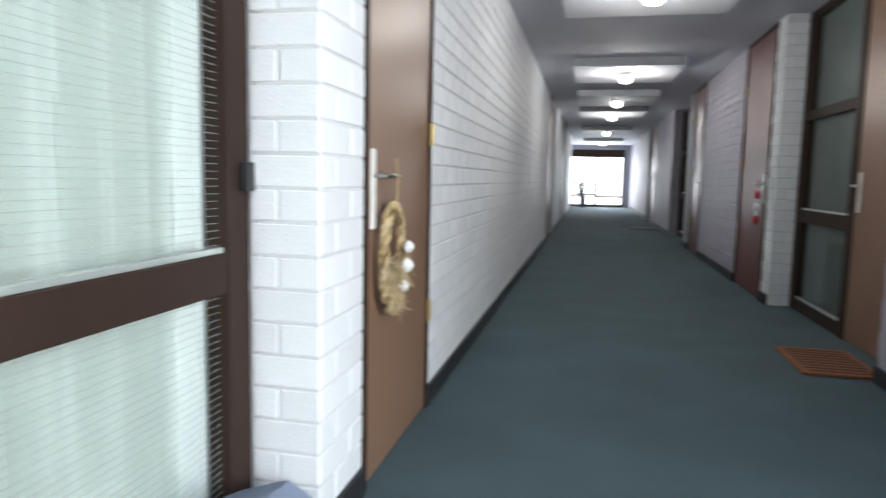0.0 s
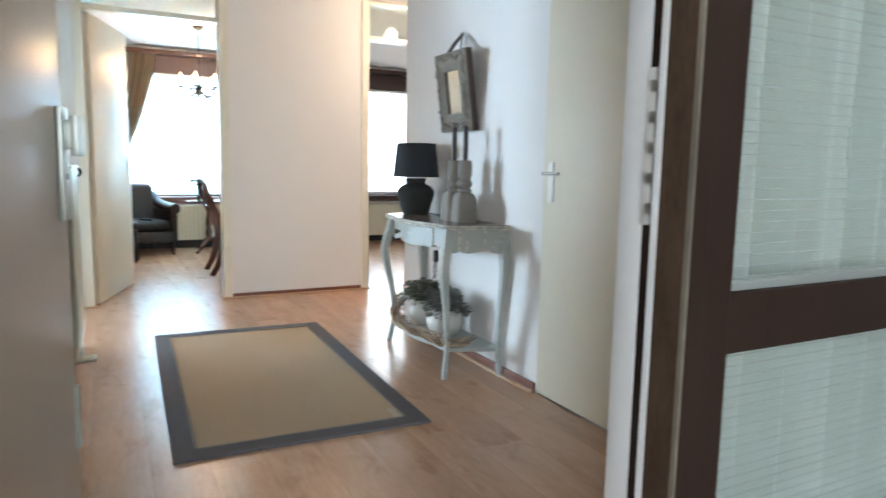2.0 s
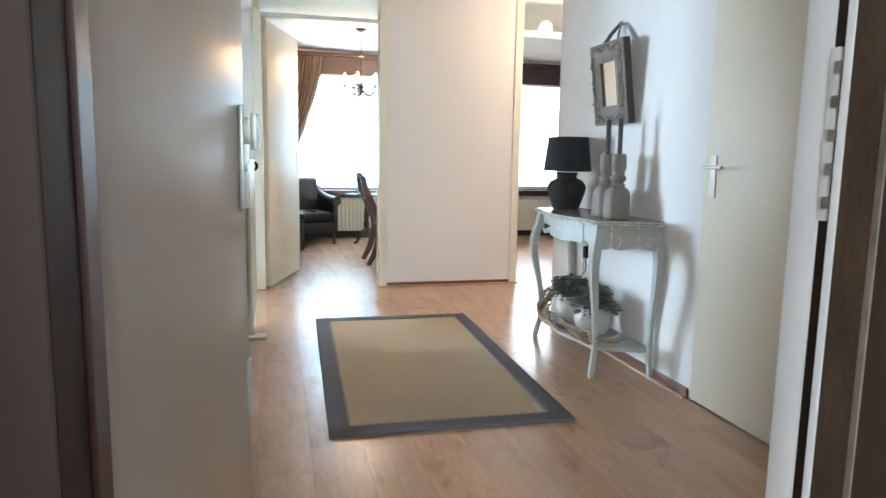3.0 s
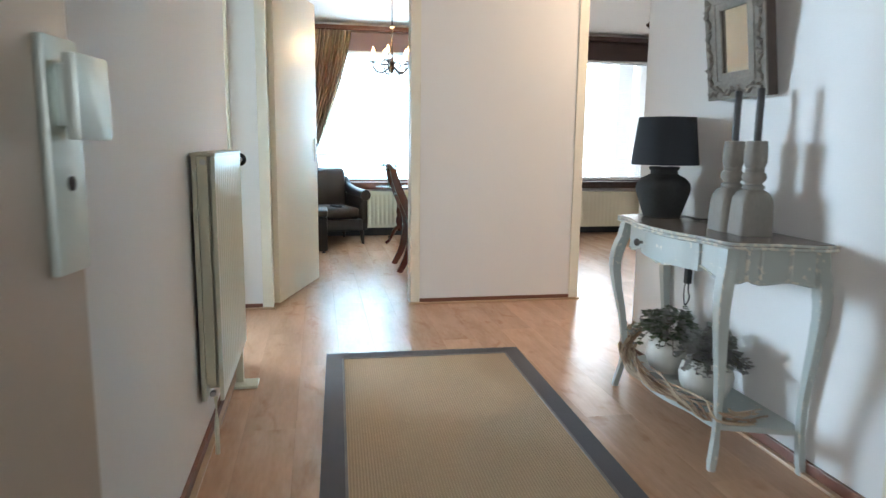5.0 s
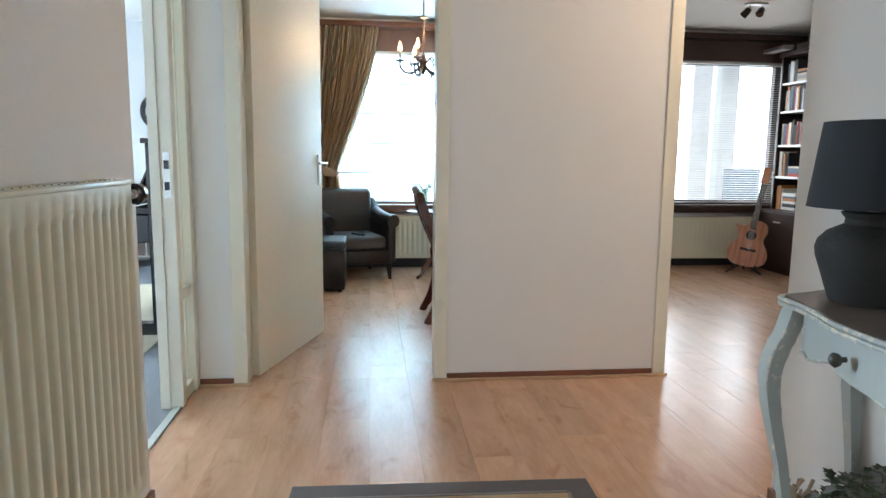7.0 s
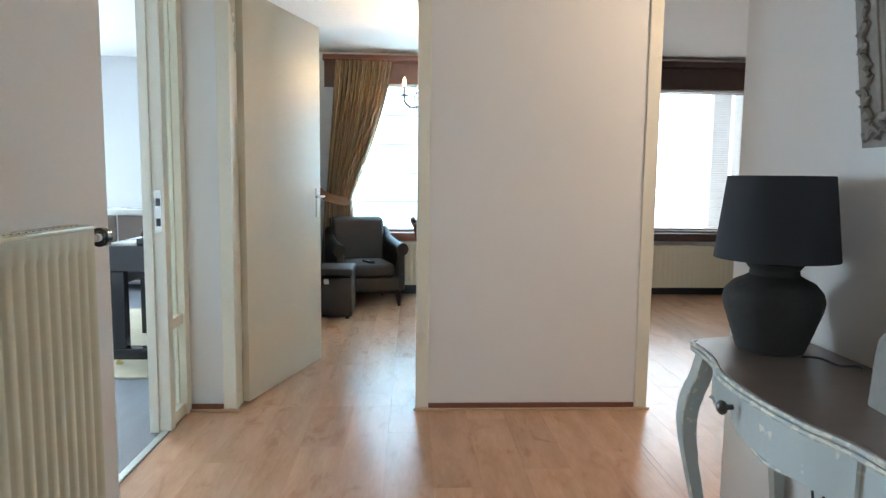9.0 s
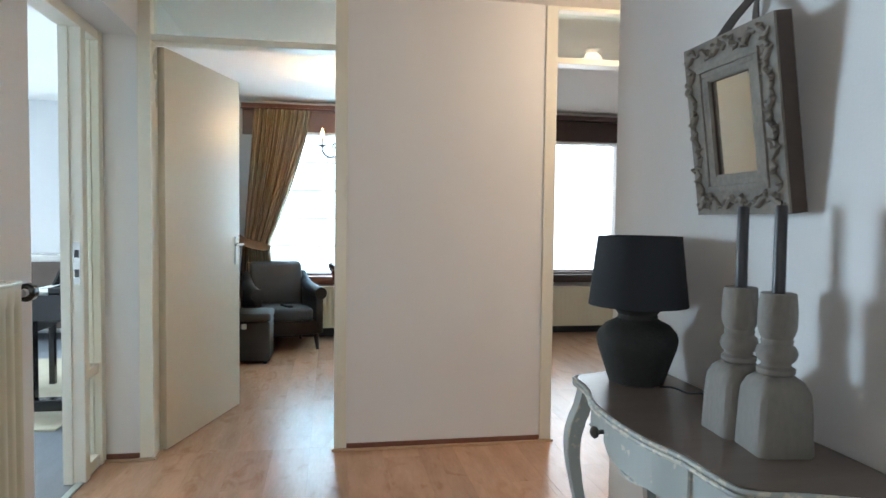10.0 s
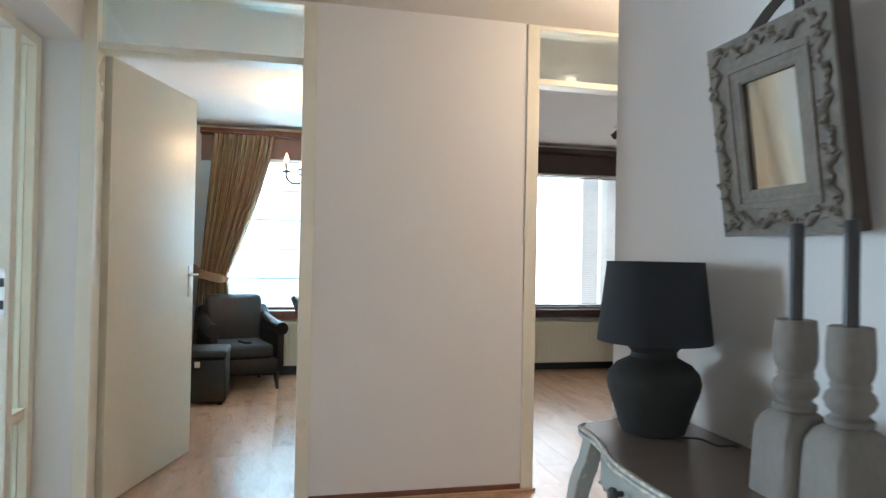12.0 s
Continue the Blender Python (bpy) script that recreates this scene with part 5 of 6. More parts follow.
def armchair():
    """Low club chair with rolled arms and a buttoned back; local front towards -y."""
    t = thing("armchair", "dark grey leather armchair with rolled arms, beside the window", "armchair", (-8.06, 0.215, 0), 106)
    for name, lo, hi, r, m in (("seat_base", (-0.30, -0.36, 0.16), (0.30, 0.26, 0.30), 0.02, LEATHER), ("seat_cushion", (-0.255, -0.37, 0.30), (0.255, 0.20, 0.43), 0.04, LEATHER2)):
        bm = bmesh.new()
        soft_box(bm, lo, hi, r)
        part(name, bm, m, t, "", True)
    # inner back, leaning and rounded, with curved wings that run into the arms
    bm = bmesh.new()
    soft_box(bm, (-0.285, 0.15, 0.28), (0.285, 0.30, 0.865), 0.055, 4)
    for v in bm.verts:
        v.co.y += (v.co.z - 0.28) * 0.18 - 0.05 * (abs(v.co.x) / 0.285) ** 2
    part("back_cushion", bm, LEATHER, t, "padded leather back", True)
    for x in (-0.10, 0.10):
        bm = bmesh.new()
        tube(bm, [(x, 0.146, 0.42), (x, 0.205, 0.72)], 0.004, 6)
        part("piping", bm, LEATHER2, t)
    bm = bmesh.new()
    soft_box(bm, (-0.31, 0.24, 0.16), (0.31, 0.33, 0.86), 0.03)
    for v in bm.verts:
        v.co.y += max(0, v.co.z - 0.28) * 0.18
    part("back_shell", bm, LEATHER, t, "", True)
    for s in (-1, 1):
        bm = bmesh.new()
        soft_box(bm, (min(s * 0.27, s * 0.36), -0.36, 0.16), (max(s * 0.27, s * 0.36), 0.28, 0.56), 0.03)
        a = part("arm", bm, LEATHER, t, "", True)
        bm = bmesh.new()
        tube(bm, spline([(s * 0.325, -0.375, 0.575), (s * 0.325, -0.1, 0.585), (s * 0.32, 0.16, 0.62), (s * 0.30, 0.30, 0.72)], 5), [0.062] * 11 + [0.055] * 5, 14)
        part("arm_roll", bm, LEATHER, a, "rolled arm top", True)
    for x, y in ((-0.29, -0.31), (0.29, -0.31), (-0.27, 0.26), (0.27, 0.26)):
        bm = bmesh.new()
        tube(bm, [(x, y, 0.17), (x * 1.02, y * 1.02, 0.10), (x * 1.05, y * 1.06, 0.0)], [0.028, 0.026, 0.016], 10)
        part("leg", bm, LEGW, t, "dark wooden leg", True)


armchair()
bpy.data.objects["armchair"].scale = (0.9, 1, 0.93)
rem = thing("remote_control", "black remote control lying on the armchair seat", "remote control", (-7.85, 0.28, 0.402), 30)
boxes("body", BLACK, rem, (-0.09, -0.022, 0), (0.09, 0.022, 0.018), 0.004)
boxes("keypad", RUBBER, rem, (-0.07, -0.016, 0.0185), (0.05, 0.016, 0.020), 0)


def leather_box():
    t = thing("storage_pouf", "black leather storage pouf with a small metal lock", "pouf", (-7.42, -0.02, 0))
    bm = bmesh.new()
    soft_box(bm, (-0.2, -0.2, 0.02), (0.2, 0.2, 0.36), 0.015)
    part("body", bm, LEATHER, t, "", True)
    bm = bmesh.new()
    soft_box(bm, (-0.207, -0.207, 0.362), (0.207, 0.207, 0.43), 0.02)
    part("lid", bm, LEATHER, t, "padded lid", True)
    boxes("lock", STEEL, t, (0.2, -0.03, 0.30), (0.212, 0.01, 0.345), 0.003, "small metal lock")
    for x, y in ((-.16, -.16), (.16, -.16), (-.16, .16), (.16, .16)):
        bm = bmesh.new()
        lathe(bm, [(0.018, 0), (0.018, 0.022)], (x, y, 0), 10)
        part("foot", bm, RUBBER, t)


leather_box()
# dark cabinet behind the door
cb = thing("wardrobe", "tall black-brown wardrobe against the bedroom side wall", "wardrobe", (-7.95, -0.36, 0))
boxes("body", DARKSILL, cb, (-0.45, -0.105, 0.06), (0.45, 0.09, 1.98), 0.004)
boxes("plinth", DARKSILL, cb, (-0.44, -0.10, 0), (0.44, 0.08, 0.06), 0)
for s in (-1, 1):
    dd = boxes("door", DARKSILL, cb, (min(0.004 * s, 0.445 * s), 0.092, 0.08), (max(0.004 * s, 0.445 * s), 0.11, 1.96), 0.003)
    boxes("handle", STEEL, dd, (min(0.03 * s, 0.045 * s), 0.11, 0.95), (max(0.03 * s, 0.045 * s), 0.13, 1.10), 0.003)
boxes("cornice", WHITEL, None, (-8.46, -0.46, 1.99), (-7.50, -0.25, 2.16), 0.006)
tagged(bpy.data.objects["cornice"], "white boxed-in pipe casing above the wardrobe", kind="structure")

MAHOG = mat("mahogany", (0.085, 0.022, 0.013), 0.25, 0.3, 4, 60, 0.05, stretch=(2, 2, 0.5), coat=0.3)


def pedestal_table():
    t = thing("pedestal_table", "small round mahogany tripod table by the window", "side table", (-7.98, 0.985, 0))
    bm = bmesh.new()
    lathe(bm, [(0.02, 0.595), (0.24, 0.60), (0.262, 0.607), (0.265, 0.616), (0.255, 0.620), (0.002, 0.618)], n=40)
    part("tabletop", bm, MAHOG, t, "", True)
    bm = bmesh.new()
    lathe(bm, [(0.045, 0.595), (0.03, 0.57), (0.018, 0.54), (0.022, 0.46), (0.030, 0.38), (0.036, 0.33), (0.026, 0.29), (0.038, 0.26), (0.040, 0.22), (0.028, 0.18), (0.036, 0.14), (0.02, 0.12)], n=20)
    part("column", bm, MAHOG, t, "turned column", True)
    for k in range(3):
        a = radians(200 + 120 * k)
        bm = bmesh.new()
        tube(bm, spline([(0.02 * math.cos(a), 0.02 * math.sin(a), 0.17), (0.10 * math.cos(a), 0.10 * math.sin(a), 0.13), (0.20 * math.cos(a), 0.20 * math.sin(a), 0.04), (0.26 * math.cos(a), 0.26 * math.sin(a), 0.016)], 5), [0.022] * 8 + [0.016] * 8, 8)
        part("leg", bm, MAHOG, t, "curved tripod leg", True)


pedestal_table()


def flower_vase():
    rnd = random.Random(4)
    t = thing("flower_vase", "clear glass vase with white flowers on the tripod table", "vase", (-7.98, 0.89, 0.62))
    bm = bmesh.new()
    lathe(bm, [(0.035, 0), (0.04, 0.004), (0.034, 0.08), (0.03, 0.16), (0.038, 0.20), (0.036, 0.20), (0.028, 0.16), (0.032, 0.08), (0.034, 0.008), (0.002, 0.006)], n=24)
    part("glass", bm, clear_glass("vase_glass", (0.75, 0.85, 0.80), 0.02, 0.85), t, "greenish clear glass", True)
    st, lf, fl = bmesh.new(), bmesh.new(), bmesh.new()
    for k in range(26):
        a, r, h = rnd.uniform(0, 6.28), rnd.uniform(0.03, 0.13), rnd.uniform(0.18, 0.31)
        tip = Vector((r * math.cos(a), r * math.sin(a), h))
        tube(st, spline([(0, 0, 0.05), (r * 0.3 * math.cos(a), r * 0.3 * math.sin(a), 0.2), tip], 4), 0.0018, 4)
        for _ in range(4):
            b = a + rnd.uniform(-1.5, 1.5)
            leaf(lf, tip - Vector((0, 0, rnd.uniform(0, 0.06))), (math.cos(b), math.sin(b), rnd.uniform(-0.3, 0.4)), rnd.uniform(0.025, 0.05), rnd)
        if k % 2:
            for q in range(6):
                b = q * math.pi / 3 + a
                leaf(fl, tip, (math.cos(b), math.sin(b), 0.35), 0.028, rnd)
    part("stem", st, bpy.data.materials["twig_green"], t)
    part("leaves", lf, LEAFG, t, "dark green leaves", True)["kind"] = "stuff"
    part("blossoms", fl, mat("white_petal", (0.8, 0.8, 0.78), 0.6), t, "white blossoms", True)["kind"] = "stuff"


flower_vase()


def dining_chair():
    """Balloon-back side chair; the back is towards -y, the seat towards +y."""
    t = thing("dining_chair", "dark mahogany dining chair with a curved back and pale seat", "chair", (-6.37, 1.00, 0))
    for x in (-0.20, 0.20):
        bm = bmesh.new()
        pts = spline([(x * 1.05, -0.235, 0.0), (x * 1.02, -0.165, 0.14), (x, -0.125, 0.32), (x, -0.13, 0.45), (x * 0.98, -0.20, 0.62), (x * 0.95, -0.265, 0.78), (x * 0.85, -0.285, 0.875)], 6)
        sweep(bm, pts, [0.044 + 0.022 * math.sin(math.pi * i / len(pts)) for i in range(len(pts))], (1, 0, 0), 0.017)
        part("rear_leg", bm, MAHOG, t, "sabre leg running up into the back", True)
        bm = bmesh.new()
        pts = spline([(x * 1.0, 0.27, 0.43), (x * 1.02, 0.285, 0.25), (x * 1.06, 0.33, 0.0)], 6)
        sweep(bm, pts, [0.036 - 0.001 * i for i in range(len(pts))], (1, 0, 0), 0.016)
        part("front_leg", bm, MAHOG, t, "", True)
    for n, pts, w in (("top_rail", [(-0.17, -0.285, 0.86), (-0.09, -0.305, 0.895), (0, -0.31, 0.90), (0.09, -0.305, 0.895), (0.17, -0.285, 0.86)], 0.05), ("cross_rail", [(-0.19, -0.215, 0.66), (0, -0.24, 0.655), (0.19, -0.215, 0.66)], 0.035)):
        bm = bmesh.new()
        tube(bm, spline(pts, 6), w / 2, 8)
        part(n, bm, MAHOG, t, "", True)
    bm = bmesh.new()
    soft_box(bm, (-0.215, -0.14, 0.385), (0.215, 0.29, 0.44), 0.008)
    part("seat_frame", bm, MAHOG, t, "", True)
    bm = bmesh.new()
    soft_box(bm, (-0.20, -0.125, 0.435), (0.20, 0.28, 0.475), 0.018)
    part("seat", bm, mat("pale_seat_cloth", (0.72, 0.69, 0.62), 0.85, 0.06, 8, 300, 0.2), t, "pale upholstered seat", True)


dining_chair()

BRONZE = mat("dark_bronze", (0.07, 0.045, 0.03), 0.4, 0.3, 8, 60, 0.1, metal=0.7)
FLAME = glow("lit_candle_bulb", (1.0, 0.62, 0.30), 9.0)


CRYSTAL = clear_glass("crystal_glass", (0.6, 0.58, 0.55), 0.0, 0.6)


def chandelier():
    cx, cy = -6.95, 0.79
    t = thing("chandelier", "bronze five-armed chandelier with lit candle bulbs and crystal drops", "chandelier", (cx, cy, -0.05))
    bm = bmesh.new()
    lathe(bm, [(0.055, CZ + 0.048), (0.05, CZ + 0.03), (0.02, CZ + 0.015), (0.008, CZ + 0.01)], n=20)
    part("canopy", bm, BRONZE, t, "", True)
    bm = bmesh.new()
    tube(bm, [(0, 0, CZ + 0.02), (0, 0, 2.20)], 0.003, 6)
    for k in range(9):
        lathe(bm, [(0.004, 2.21 + k * 0.026), (0.008, 2.22 + k * 0.026), (0.004, 2.23 + k * 0.026)], n=6)
    part("chain", bm, BRONZE, t)
    bm = bmesh.new()
    lathe(bm, [(0.004, 2.21), (0.03, 2.195), (0.03, 2.19), (0.008, 2.18), (0.007, 1.93), (0.02, 1.90), (0.03, 1.875), (0.018, 1.84), (0.025, 1.82), (0.012, 1.79), (0.002, 1.775)], n=16)
    part("stem", bm, BRONZE, t, "turned bronze stem", True)
    for k in range(5):
        a = radians(270 + 72 * k)
        c, s = math.cos(a), math.sin(a)
        R = 0.175
        bm = bmesh.new()
        tube(bm, spline([(0.02 * c, 0.02 * s, 1.84), (0.07 * c, 0.07 * s, 1.795), (0.13 * c, 0.13 * s, 1.79), (0.172 * c, 0.172 * s, 1.83), (R * c, R * s, 1.87)], 6), 0.0085, 8)
        tube(bm, spline([(0.03 * c, 0.03 * s, 1.87), (0.07 * c, 0.07 * s, 1.90), (0.10 * c, 0.10 * s, 1.86), (0.08 * c, 0.08 * s, 1.83)], 5), 0.006, 6)
        arm = part("arm", bm, BRONZE, t, "curved bronze arm", True)
        bm = bmesh.new()
        lathe(bm, [(0.008, 1.865), (0.034, 1.874), (0.036, 1.882), (0.012, 1.886)], (R * c, R * s, 0), 14)
        part("drip_pan", bm, BRONZE, arm, "", True)
        bm = bmesh.new()
        lathe(bm, [(0.010, 1.88), (0.010, 1.945)], (R * c, R * s, 0), 12)
        part("candle_sleeve", bm, mat("ivory_sleeve", (0.62, 0.5, 0.33), 0.5) if "ivory_sleeve" not in bpy.data.materials else bpy.data.materials["ivory_sleeve"], arm, "", True)
        bm = bmesh.new()
        lathe(bm, [(0.006, 1.945), (0.014, 1.958), (0.016, 1.972), (0.010, 1.995), (0.004, 2.012), (0.001, 2.02)], (R * c, R * s, 0), 12)
        part("bulb", bm, FLAME, arm, "lit flame-shaped bulb", True)
        for r, z in ((0.135, 1.785), (R, 1.865), (0.08, 1.79)):
            bm = bmesh.new()
            lathe(bm, [(0.002, z), (0.009, z - 0.014), (0.005, z - 0.036), (0.001, z - 0.042)], (r * c, r * s, 0), 6)
            part("crystal", bm, CRYSTAL, arm, "hanging crystal drop")


chandelier()
bulb_lamp("chandelier_light", (-6.95, 0.79, 2.05), 25, (1.0, 0.66, 0.36), 0.06)

# ---- things: study ----
SLAT = mat("white_slat_enamel", (0.74, 0.73, 0.71), 0.4, 0.04, 5, 60, 0.02)


def venetian_blind():
    t = thing("venetian_blind", "white venetian blind lowered over the study window, slats open", "blind", (XB - 0.02, 3.51, 0))
    bm = bmesh.new()
    sweep(bm, [(0.0, -1.17, 0), (0.0, 1.17, 0)], [0.024, 0.024], (0, 0, 1), 0.0006)
    me = mesh_of("slat", bm, SLAT)
    z, k = 0.70, 0
    while z < 2.10:
        ob = new("slat", me)
        ob.parent = t
        ob.matrix_local = pose(0, 0, z, 0, 12, 0)
        z += 0.0235
    bm = bmesh.new()
    for y in (-1.0, -0.35, 0.35, 1.0):
        for x in (-0.013, 0.013):
            tube(bm, [(x, y, 0.66), (x, y, 2.12)], 0.0008, 4)
    part("ladder_cords", bm, SLAT, t)
    boxes("head_rail", SLAT, t, (-0.018, -1.18, 2.10), (0.018, 1.18, 2.13), 0.002)
    boxes("bottom_rail", SLAT, t, (-0.013, -1.17, 0.668), (0.013, 1.17, 0.682), 0.002)


venetian_blind()
sr = radiator("radiator_low_smooth", 2.2, 0.09, 0.525, (XB + 0.02, 4.45, 0), -90, "low cream flat-fronted radiator under the study window", False, False, 0.10)

SPRUCE = mat("guitar_top_wood", (0.47, 0.20, 0.11), 0.28, 0.15, 3, 60, 0.03, stretch=(8, 8, 0.7), coat=0.4)
GSIDE = mat("guitar_side_wood", (0.16, 0.06, 0.03), 0.28, 0.2, 3, 60, 0.03, coat=0.4)


def guitar():
    """Acoustic guitar with a cutaway; local x across, z up, face towards +y."""
    t = thing("acoustic_guitar", "orange-brown acoustic guitar with a cutaway, leaning on a floor stand", "guitar", (-8.02, 4.12, 0))
    t.matrix_world = pose(-8.02, 4.12, 0.065, 0, 0, -122) @ pose(0, 0, 0, 9, -9, 0)
    half = [(0.0, 0.0), (0.10, 0.008), (0.165, 0.05), (0.185, 0.12), (0.168, 0.19), (0.128, 0.25), (0.118, 0.29), (0.132, 0.34)]
    left = [(-x, z) for x, z in half] + [(-0.138, 0.39), (-0.115, 0.445), (-0.06, 0.468), (-0.03, 0.47)]
    right = half + [(0.145, 0.375), (0.150, 0.40), (0.135, 0.408), (0.105, 0.395), (0.07, 0.40), (0.045, 0.43), (0.03, 0.47)]
    o = [(p.x, p.y) for p in spline([(x, z, 0) for x, z in right], 3)] + [(p.x, p.y) for p in spline([(x, z, 0) for x, z in left[1:]], 3)][::-1]
    def slab(bm, y0, y1, grow=1.0):
        a = [bm.verts.new((x * grow, y0, z)) for x, z in o]
        b = [bm.verts.new((x * grow, y1, z)) for x, z in o]
        for i in range(len(o)):
            bm.faces.new((a[i], a[(i + 1) % len(o)], b[(i + 1) % len(o)], b[i]))
        bm.faces.new(a), bm.faces.new(b)
    bm = bmesh.new()
    slab(bm, -0.045, 0.043)
    part("body", bm, GSIDE, t, "red-brown sides and back")
    bm = bmesh.new()
    slab(bm, 0.043, 0.047, 1.005)
    part("soundboard", bm, SPRUCE, t, "glossy orange-brown top")
    bm = bmesh.new()
    lathe(bm, [(0.048, 0), (0.048, 0.001), (0.002, 0.0015)], n=28)
    bmesh.ops.transform(bm, matrix=pose(0, 0.0475, 0.315, -90, 0, 0), verts=bm.verts)
    part("sound_hole", bm, BLACK, t, "dark sound hole")
    boxes("bridge", LEGW, t, (-0.075, 0.047, 0.155), (0.075, 0.056, 0.18), 0.003, "dark bridge")
    boxes("fretboard", LEGW, t, (-0.027, 0.047, 0.37), (0.027, 0.056, 0.84), 0.002)
    boxes("neck", GSIDE, t, (-0.024, 0.027, 0.46), (0.024, 0.047, 0.84), 0.006)
    hd = boxes("headstock", SPRUCE, t, (-0.036, 0.022, 0.84), (0.036, 0.040, 1.0), 0.006)
    for s in (-1, 1):
        for k in range(3):
            bm = bmesh.new()
            tube(bm, [(s * 0.036, 0.03, 0.87 + 0.045 * k), (s * 0.056, 0.03, 0.87 + 0.045 * k)], [0.004, 0.009], 8)
            part("tuning_peg", bm, STEEL, hd, "", True)
    bm = bmesh.new()
    for k in range(6):
        x = -0.02 + 0.008 * k
        tube(bm, [(x, 0.060, 0.165), (x, 0.060, 0.845)], 0.0008, 4)
    part("strings", bm, STEEL, t)
    st = thing("guitar_stand", "black folding floor stand under the guitar", "guitar stand", (-8.02, 4.12, 0), -122)
    for p in (((-0.16, 0.10, 0.008), (0, -0.03, 0.10)), ((0.16, 0.10, 0.008), (0, -0.03, 0.10)), ((0, -0.22, 0.008), (0, -0.06, 0.30))):
        bm = bmesh.new()
        tube(bm, p, 0.008, 8)
        part("leg", bm, RUBBER, st, "", True)
    for s in (-1, 1):
        bm = bmesh.new()
        tube(bm, [(0, -0.05, 0.14), (s * 0.10, -0.02, 0.065), (s * 0.10, 0.09, 0.055), (s * 0.10, 0.095, 0.09)], 0.007, 8)
        part("rest_arm", bm, RUBBER, st, "", True)


guitar()

BOOKC = [mat("book_" + n, c, 0.6, 0.15, 6, 80, 0.1) for n, c in (("white", (0.72, 0.70, 0.65)), ("red", (0.40, 0.06, 0.04)), ("orange", (0.50, 0.20, 0.06)), ("cream", (0.60, 0.52, 0.38)), ("black", (0.03, 0.03, 0.035)), ("blue", (0.10, 0.14, 0.22)), ("grey", (0.38, 0.38, 0.38)))]


def bookcase():
    x0, x1, y0, y1 = -8.36, -7.0, 4.575, 5.095
    t = thing("bookcase", "tall black-brown bookcase with closed cupboards below, full of books", "bookcase", ((x0 + x1) / 2, 4.9, 0))
    B = t.matrix_world.inverted()
    def pb(n, lo, hi, par=t, m=DARKSILL, lab=""):
        bm = bmesh.new()
        box(bm, lo, hi, 0.002)
        bmesh.ops.transform(bm, matrix=B, verts=bm.verts)
        return part(n, bm, m, par, lab)
    pb("base_cabinet", (x0, y0 - 0.12, 0.0), (x1, y1, 0.62))
    for k in range(2):
        xa = x0 + 0.02 + k * 0.68
        d = pb("cabinet_door", (xa, y0 - 0.138, 0.06), (xa + 0.64, y0 - 0.121, 0.60))
        pb("handle", (xa + 0.28, y0 - 0.152, 0.50), (xa + 0.38, y0 - 0.139, 0.515), d, STEEL, "metal handle")
    pb("back", (x0, y1 - 0.02, 0.62), (x1, y1, 2.16))
    for xa in (x0, (x0 + x1) / 2 - 0.012, x1 - 0.025):
        pb("upright", (xa, y0, 0.62), (xa + 0.025, y1 - 0.02, 2.16))
    pb("top_board", (x0 - 0.02, y0 - 0.02, 2.16), (x1 + 0.02, y1, 2.20))
    shelves = (0.62, 0.96, 1.28, 1.62, 1.90)
    for z in shelves[1:]:
        pb("shelf", (x0 + 0.025, y0 + 0.01, z - 0.022), (x1 - 0.025, y1 - 0.02, z), t, WHITEL, "pale shelf edge")
    pb("light_bar", (x0 - 0.12, y0 - 0.16, 2.205), (x0 + 0.25, y0 - 0.05, 2.245), t, STEEL, "metal picture light on top")
    rnd = random.Random(21)
    for r, z in enumerate(shelves):
        x = x0 + 0.04
        lim = (shelves[r + 1] if r + 1 < len(shelves) else 2.16) - 0.03
        while x < x1 - 0.08:
            w, h = rnd.uniform(0.018, 0.045), rnd.uniform(0.19, 0.26)
            h = min(h, lim - z - 0.01)
            if abs(x + w / 2 - (x0 + x1) / 2) < 0.04:
                x += 0.03
                continue
            if rnd.random() < 0.07:
                n = rnd.randint(3, 6)
                zz = z + 0.001
                for q in range(n):
                    hh = rnd.uniform(0.018, 0.035)
                    if zz + hh > lim:
                        break
                    b = boxes("book", rnd.choice(BOOKC), None, (-0.10, -0.12, 0), (0.10, 0.12, hh), 0.002)
                    b.location = (x + 0.11, y0 + 0.16, zz)
                    tagged(b, "book lying flat in a pile on the bookcase shelf", "book", "books in the bookcase")
                    zz += hh + 0.0005
                x += 0.23
                continue
            b = boxes("book", BOOKC[min(6, int(rnd.random() ** 1.5 * 7))], None, (0, 0, 0), (w, 0.16, h), 0.002)
            b.location = (x, y0 + 0.03 + rnd.uniform(0, 0.02), z + 0.001)
            tagged(b, "upright book standing on the bookcase shelf", "book", "books in the bookcase")
            x += w + 0.0015


bookcase()


def spot_bar():
    t = thing("spot_lamp", "small ceiling bar with two dark metal spotlights", "spotlight", (-7.3, 3.62, CZ))
    boxes("bar", STEEL, t, (-0.03, -0.09, -0.02), (0.03, 0.09, 0), 0.004)
    for y in (-0.055, 0.055):
        bm = bmesh.new()
        tube(bm, [(0, y, -0.02), (0, y, -0.05)], 0.006, 8)
        part("joint", bm, STEEL, t)
        bm = bmesh.new()
        lathe(bm, [(0.018, 0), (0.026, 0.01), (0.03, 0.06), (0.032, 0.075), (0.028, 0.076), (0.002, 0.06)], n=18)
        bmesh.ops.transform(bm, matrix=pose(0, y, -0.05, 130, 0, 40 if y > 0 else -60), verts=bm.verts)
        part("spot_head", bm, BRONZE, t, "dark metal spotlight head", True)


spot_bar()
